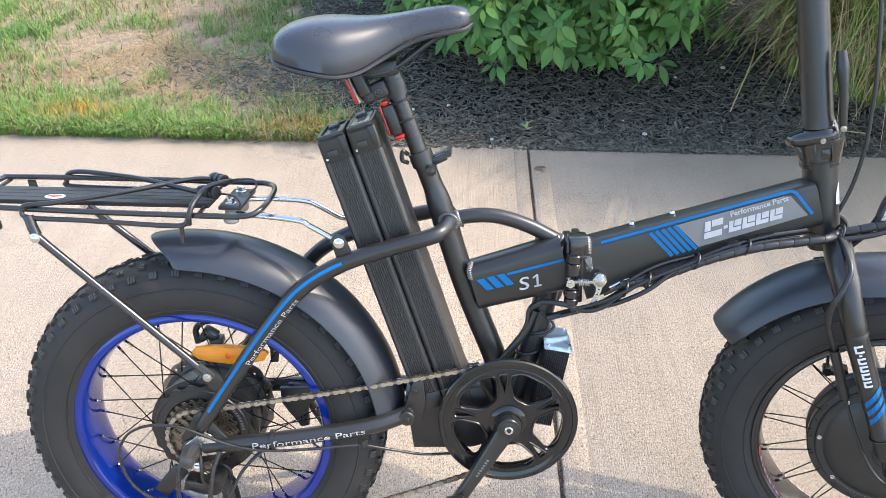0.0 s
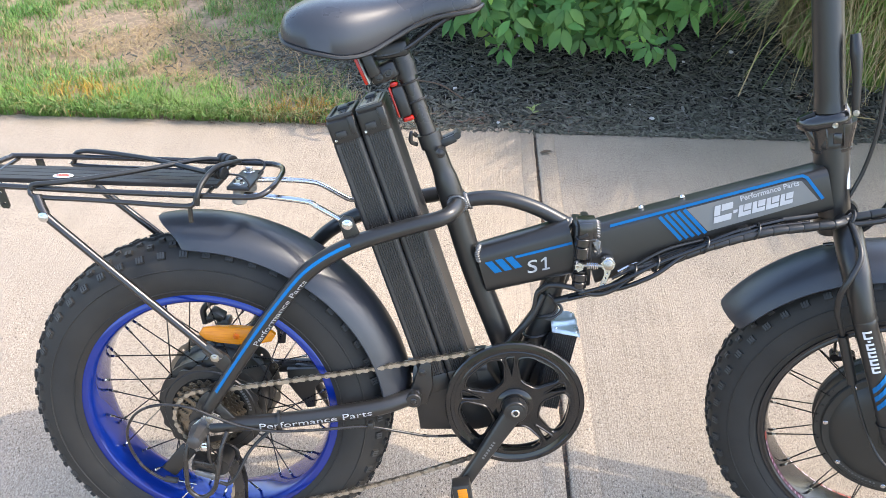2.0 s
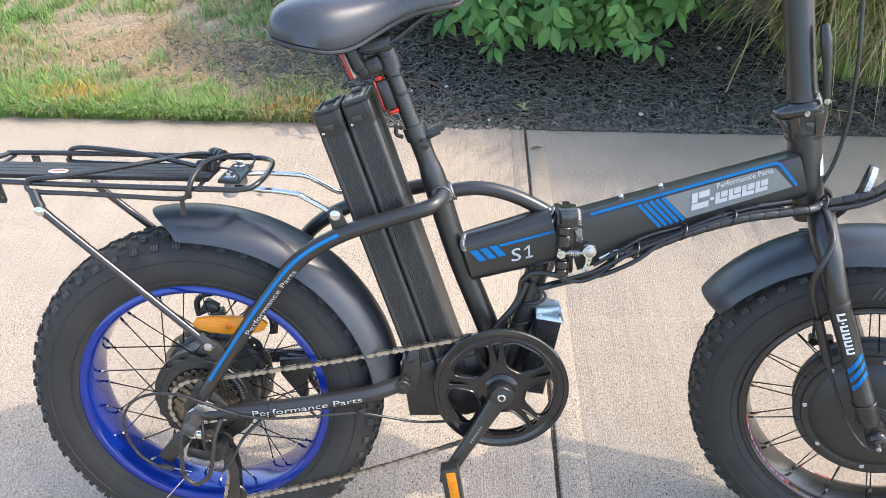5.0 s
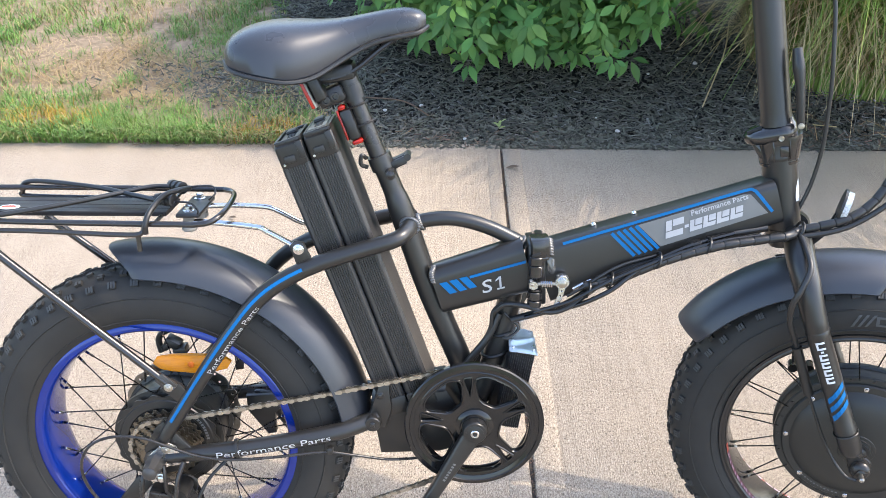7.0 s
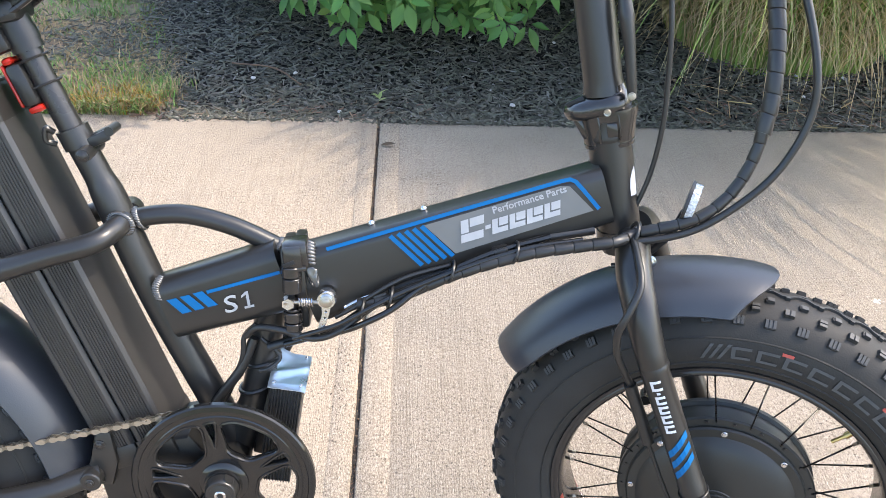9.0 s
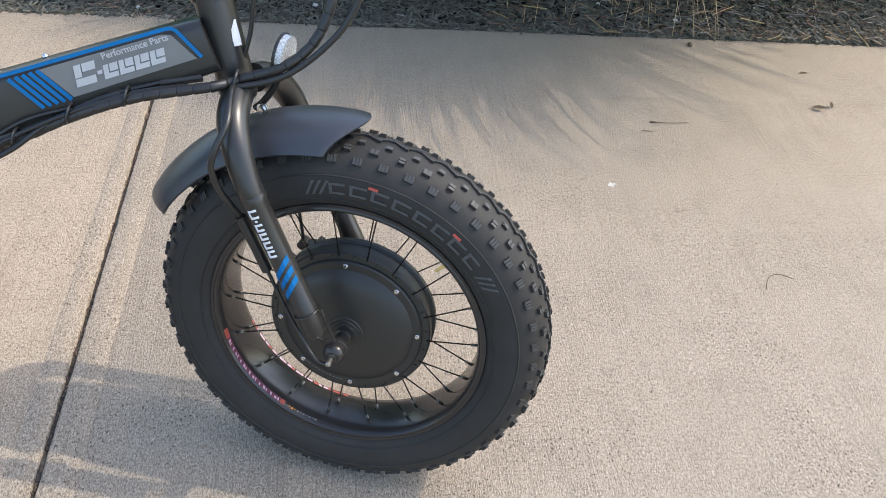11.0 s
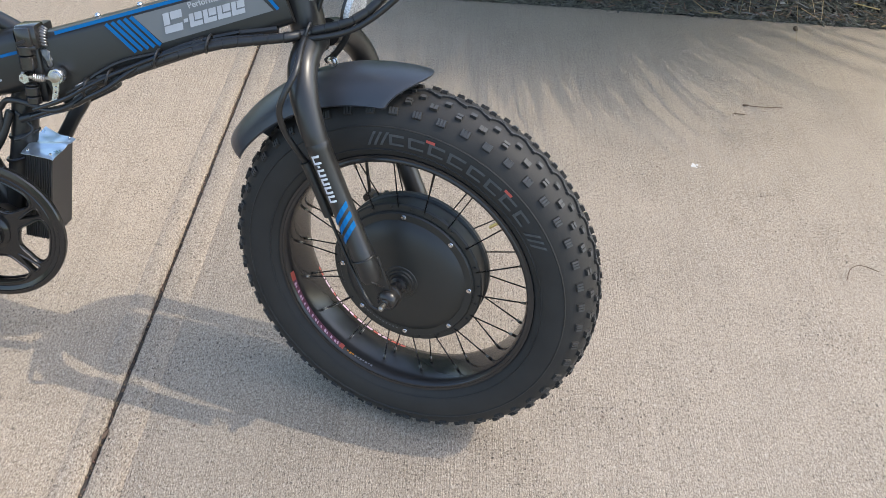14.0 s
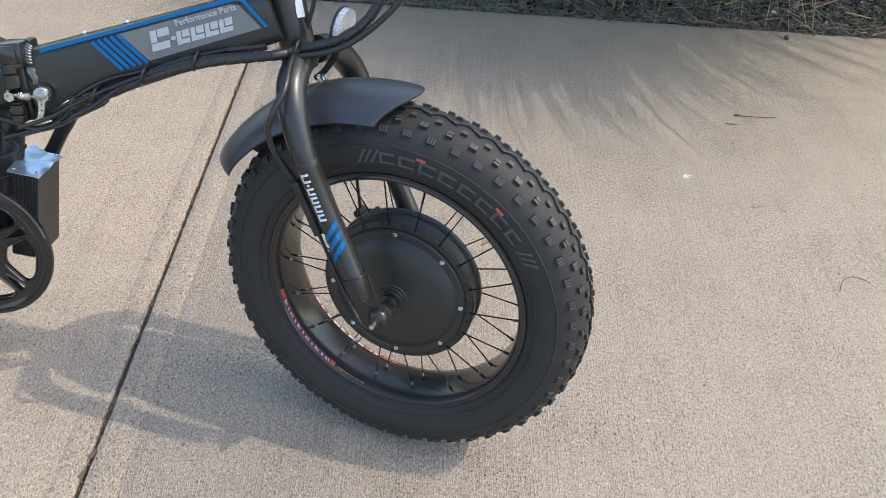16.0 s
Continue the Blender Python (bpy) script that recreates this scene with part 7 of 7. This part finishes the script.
def shrub(centre, radii, tips, rng, label, low=0.12, shade_sprays=()):
    root = new("shrub")
    root.location = (centre[0], centre[1], 0)
    tagged(root, label, "shrub")
    verts, faces = [], []
    young = [], []
    ends = []
    while len(ends) < tips:
        d = Vector((rng.gauss(0, 1), rng.gauss(0, 1), rng.gauss(0.1, 0.8))).normalized()
        lump = 1 + 0.15 * noise.noise(d * 2.3 + Vector((3, 1, 4))) + 0.11 * noise.noise(d * 6.5 + Vector((1, 7, 2)))
        f = rng.uniform(0.68, 1.03) * lump
        p = Vector((d.x * radii[0], d.y * radii[1], d.z * radii[2])) * f
        z = p.z + centre[2]
        if z < low:
            continue
        ends.append((Vector((p.x, p.y, z)), d))
    # added leaf clusters, out of view, that only cast shade on the slab edge
    for x, y, z in shade_sprays:
        p = Vector((x - centre[0], y - centre[1], z))
        ends += [(p + Vector((rng.gauss(0, 0.03), rng.gauss(0, 0.02), rng.gauss(0, 0.03))), Vector((-0.3, -0.9, 0.2))) for k in range(3)]
        part("stem", tube([p * 0.45 + Vector((0, 0, 0.42)), p * 0.8 + Vector((0, 0, 0.2)), p], [0.006, 0.004, 0.002], 6, 5), BARK, root)
    for p, d in ends:
        out = Vector((d.x, d.y, d.z * 0.35 + rng.uniform(-0.1, 0.35))).normalized()
        size = rng.uniform(0.044, 0.080)
        fresh = rng.random() < 0.10 + 0.16 * max(0.0, d.z)
        turn0 = rng.uniform(0, 6.28)
        count = rng.choice((5, 5, 6, 7))
        axis = (out + Vector((rng.uniform(-0.3, 0.3), rng.uniform(-0.3, 0.3), 0.45))).normalized()
        side = axis.cross(Vector((0, 0, 1)) if abs(axis.z) < 0.9 else Vector((1, 0, 0))).normalized()
        other = axis.cross(side)
        for k in range(count):
            a = turn0 + 6.283 * k / count + rng.uniform(-0.25, 0.25)
            spread = rng.uniform(0.1, 0.55)
            x = (side * math.cos(a) + other * math.sin(a)) + axis * spread
            x.z -= rng.uniform(0.15, 0.6)
            x.normalize()
            zax = (axis + Vector((0, 0, 0.5)) - x * x.dot(axis + Vector((0, 0, 0.5)))).normalized()
            y = zax.cross(x)
            m = Matrix((x, y, zax)).transposed().to_4x4()
            m.translation = p + x * 0.012
            s = size * rng.uniform(0.75, 1.15)
            if fresh:
                s *= 0.72
            add_leaf(*(young if fresh else (verts, faces)), m, s, s * rng.uniform(0.34, 0.48), rng.uniform(0.04, 0.2), rng.uniform(0.10, 0.42))
    me = mesh_from("leaves", verts, faces, LEAF)
    me.shade_smooth()
    crown = new("leaves", me)
    crown.parent = root
    crown["kind"] = "stuff"
    me = mesh_from("young_leaves", *young, YOUNG)
    me.shade_smooth()
    crown = new("young_leaves", me)
    crown.parent = root
    crown["kind"] = "stuff"
    for k in range(16):
        p, d = ends[rng.randrange(len(ends))]
        base = Vector((rng.uniform(-0.10, 0.10), rng.uniform(-0.10, 0.10), 0.0))
        mid = base.lerp(p, 0.5) + Vector((0, 0, 0.08))
        b = tube([base, mid, p], [0.010, 0.006, 0.0025], 7, 6)
        part("stem", b, BARK, root)
    return root


rng = random.Random(29)
# unseen crown raised to shade the lawn; last points are the added shade casters
shrub((0.70, 2.42, 0.62), (0.80, 0.94, 0.95), 4300, rng, "leafy green shrub overhanging the mulch bed", 0.17, ((0.38, 1.40, 0.90), (0.47, 1.37, 0.90), (0.53, 1.39, 0.92), (0.60, 1.40, 0.92)))


def tall_grass(centre, spread, count, rng, label, hgt=1.25, over=0.0):
    """A clump of long arching blades, green above and straw among them."""
    root = new("ornamental_grass")
    root.location = (*centre, 0)
    tagged(root, label, "ornamental grass", group="ornamental grasses along the bed")
    tufts = []
    for k in range(1000):
        a = -1.10 + rng.gauss(0, 0.62) if rng.random() < 0.72 else -2.15 + rng.gauss(0, 0.40)
        tufts.append((a, 0.60 + 0.58 * rng.random() ** 1.7 + 0.12 * max(0.0, math.cos(a)), spread * math.sqrt(rng.random()), rng.uniform(1.45, 1.85), rng.gauss(0, 0.05)))
    for name, mat, share, h0, h1 in (("green_blades", TALL, 0.62, 0.70, 1.0), ("dry_blades", TALL_DRY, 0.38, 0.25, 0.85)):
        verts, faces = [], []
        for k in range(int(count * share)):
            a = rng.uniform(0, 6.283)
            r = spread * math.sqrt(rng.random())
            x, y = r * math.cos(a), r * math.sin(a)
            b = a + rng.gauss(0, 0.75)
            if rng.random() < 0.22:
                b = -1.57 + rng.gauss(0, 0.55)
            L = hgt * rng.uniform(h0, h1)
            reach = L * rng.uniform(0.12, 0.80) * (0.35 + 0.65 * r / spread)
            if rng.random() < 0.22:
                reach = L * rng.uniform(0.55, 0.85)
            sag = rng.uniform(0.0, 0.38) + 0.45 * reach / L
            wide_blade = False
            curl0 = None
            if over and name == "green_blades" and rng.random() < over:
                L = rng.uniform(1.45, 1.85)
                if rng.random() < 0.60:
                    a = -1.15 + rng.gauss(0, 0.75) if rng.random() < 0.62 else -2.25 + rng.gauss(0, 0.45)
                    b = a + rng.gauss(0, 0.13)
                    reach = 0.25 + 0.72 * rng.random()
                else:
                    a, reach, r, L, curl0 = rng.choice(tufts)
                    b = a + rng.gauss(0, 0.007)
                    reach *= rng.uniform(0.97, 1.02)
                    r += rng.gauss(0, 0.005)
                    L *= rng.uniform(0.985, 1.01)
                x, y = r * math.cos(a), r * math.sin(a)
                sag = 0.22 + 0.24 * reach + rng.uniform(-0.012, 0.012)
                wide_blade = True
            elif name == "dry_blades" and rng.random() < 0.10:
                b = -1.6 + rng.gauss(0, 0.7)
                L = rng.uniform(0.6, 1.05)
                reach = L * rng.uniform(0.45, 0.75)
                sag = rng.uniform(0.60, 0.92)
            elif name == "dry_blades" and rng.random() < 0.30:
                L = rng.uniform(0.22, 0.50)
                reach = L * rng.uniform(0.35, 0.9)
                sag = rng.uniform(0.35, 0.75)
            w = rng.uniform(0.0030, 0.0053) if wide_blade else rng.uniform(0.0011, 0.0028)
            curl = (rng.gauss(0, 0.035 if wide_blade else 0.16) if curl0 is None else curl0 + rng.gauss(0, 0.002)) * L
            tw = b + 1.57 + rng.uniform(-0.7, 0.7)
            k0 = len(verts)
            n = 8
            for i in range(n + 1):
                t = i / n
                q = reach * t**1.6
                side = curl * t * t
                z = L * (t - sag * t**3)
                f = (1 - t) ** 0.5 * w + 0.0004
                verts.append((x + math.cos(b) * q - math.sin(b) * side - math.cos(tw) * f, y + math.sin(b) * q + math.cos(b) * side - math.sin(tw) * f, z))
                verts.append((x + math.cos(b) * q - math.sin(b) * side + math.cos(tw) * f, y + math.sin(b) * q + math.cos(b) * side + math.sin(tw) * f, z))
            for i in range(n):
                a0 = k0 + 2 * i
                faces.append((a0, a0 + 1, a0 + 3, a0 + 2))
        me = mesh_from(name, verts, faces, mat)
        me.shade_smooth()
        ob = new(name, me)
        ob.parent = root
        ob["kind"] = "stuff"
    return root


tall_grass((1.98, 2.06), 0.38, 15000, rng, "tall arching ornamental grass with dry straw at its base", 1.35, 0.60)
tall_grass((2.92, 2.36), 0.36, 5500, rng, "tall arching ornamental grass beside the walk", 1.3, 0.0)
tall_grass((3.60, 2.30), 0.36, 3000, rng, "tall arching ornamental grass at the end of the bed", 1.3, 0.0)


# ---- small litter ----
def twig(points, r, name, label, cat, mat):
    return tagged(part(name, tube(points, r, 6, 5), mat), label, cat)


DRY = material("dead leaf", (0.09, 0.06, 0.035), 0.8, other=(0.05, 0.035, 0.025), scale=90)


def litter_leaf(x, y, length, turn, z=0.004, mat=DRY, label="small dead leaf lying on the concrete"):
    verts, faces = [], []
    m = pose(x, y, z, 4, -6, turn)
    add_leaf(verts, faces, m, length, length * 0.36, 0.25, -0.10)
    me = mesh_from("dead_leaf", verts, faces, mat)
    me.shade_smooth()
    return tagged(new("dead_leaf", me), label, "leaf")


litter_leaf(0.577, 1.213, 0.045, -6)
litter_leaf(-0.235, 0.925, 0.030, -20)
litter_leaf(2.452, 1.138, 0.034, -12)
litter_leaf(2.405, 0.945, 0.048, -22)
litter_leaf(2.468, 0.940, 0.034, 70)
twig([(1.888, 0.849, 0.004), (1.93, 0.843, 0.006), (1.992, 0.849, 0.004)], 0.0010, "twig", "thin dry twig on the concrete", "twig", BARK)
twig([(1.884, 0.850, 0.004), (1.898, 0.848, 0.005)], 0.0026, "twig", "knobbly end of a dry twig", "twig", BARK)
twig([(1.850, 0.808, 0.003), (1.880, 0.806, 0.003)], 0.0010, "twig", "short thin twig on the concrete", "twig", BARK)
twig([(1.952, 0.205, 0.003), (1.966, 0.232, 0.010), (1.992, 0.243, 0.012), (2.030, 0.236, 0.004)], 0.0009, "twig", "curled dry stalk on the concrete", "twig", BARK)
b = bmesh.new()
bmesh.ops.create_icosphere(b, subdivisions=3, radius=0.0075)
for v in b.verts:
    v.co *= 1 + 0.5 * noise.noise(v.co * 130)
ob = part("seed_pod", b, DRY)
ob.location = (2.154, 1.296, 0.006)
tagged(ob, "round dark seed pod lying on the concrete", "seed pod")
twig([(-0.275, 1.402, 0.012), (-0.21, 1.392, 0.016), (-0.13, 1.384, 0.010)], 0.0062, "bark_piece", "long grey-brown piece of bark at the lawn edge", "bark", BARK)
litter_leaf(0.5505, -0.318, 0.022, 84, -0.001, BARK, "curled brown leaf caught in the slab joint")
litter_leaf(0.5525, -0.280, 0.022, 66, 0.000, BARK, "curled brown leaf caught in the slab joint")
litter_leaf(0.5640, 0.815, 0.022, 78, 0.001, BARK, "small brown leaf standing in the slab joint")
twig([(0.10, 1.66, 0.03), (0.24, 1.60, 0.045), (0.33, 1.52, 0.03)], 0.0028, "twig", "bare stick lying in the mulch", "twig", BARK)
twig([(1.46, 1.98, 0.20), (1.40, 1.80, 0.14), (1.30, 1.62, 0.02)], 0.0022, "straw_stem", "long dry stem bent out of the grass", "grass stem", TALL_DRY)
twig([(1.52, 2.2, 0.3), (1.36, 2.02, 0.18), (1.29, 1.98, 0.1)], 0.0020, "straw_stem", "long dry stem bent out of the grass", "grass stem", TALL_DRY)
b = bmesh.new()
for k, (x, y, r) in enumerate(((0.0, 0.0, 0.0055), (0.009, 0.003, 0.0032), (-0.007, -0.003, 0.0030), (0.004, -0.006, 0.0022), (-0.001, 0.008, 0.0020), (0.015, -0.002, 0.0016))):
    ball = bmesh.ops.create_icosphere(b, subdivisions=2, radius=r)["verts"]
    for v in ball:
        v.co *= 1 + 0.8 * noise.noise(v.co * 260 + Vector((k, 0, 0)))
        v.co = Vector((v.co.x + x, v.co.y + y, v.co.z * 0.14))
ob = part("chalky_mark", b, PEBBLE)
ob.location = (1.700, 0.572, 0.0008)
tagged(ob, "chalky white smear of crumbs stuck to the concrete", "crumb")
for k in range(30):
    y = EDGE + 0.03 + 0.9 * rng.random()
    x = rng.uniform(0.1, 2.9)
    r = rng.uniform(0.003, 0.009)
    b = bmesh.new()
    bmesh.ops.create_icosphere(b, subdivisions=2, radius=r)
    for v in b.verts:
        v.co *= 1 + 0.5 * noise.noise(v.co * 90 + Vector((k, 0, 0)))
        v.co.z *= 0.6
    ob = part("pebble", b, PEBBLE)
    ob.location = (x, y, 0.006 + 0.05 * min(max(y - 1.4, 0), 0.6) + 0.012 * noise.noise((x * 3, y * 3, 0)))
    tagged(ob, "pale pebble lying in the black mulch", "pebble", group="pebbles in the mulch")
# seedling in the bed
verts, faces = [], []
for k in range(6):
    m = pose(0.0, 0.0, 0.010 + 0.004 * k, 0, -30 - 4 * k, 67 * k + 10)
    add_leaf(verts, faces, m, 0.036 if k % 2 else 0.026, 0.011, 0.15, 0.2)
me = mesh_from("seedling", verts, faces, SEEDLING)
weed = new("seedling", me)
weed.location = (0.568, 1.455, 0.004)
tagged(weed, "small green seedling growing in the mulch", "plant")
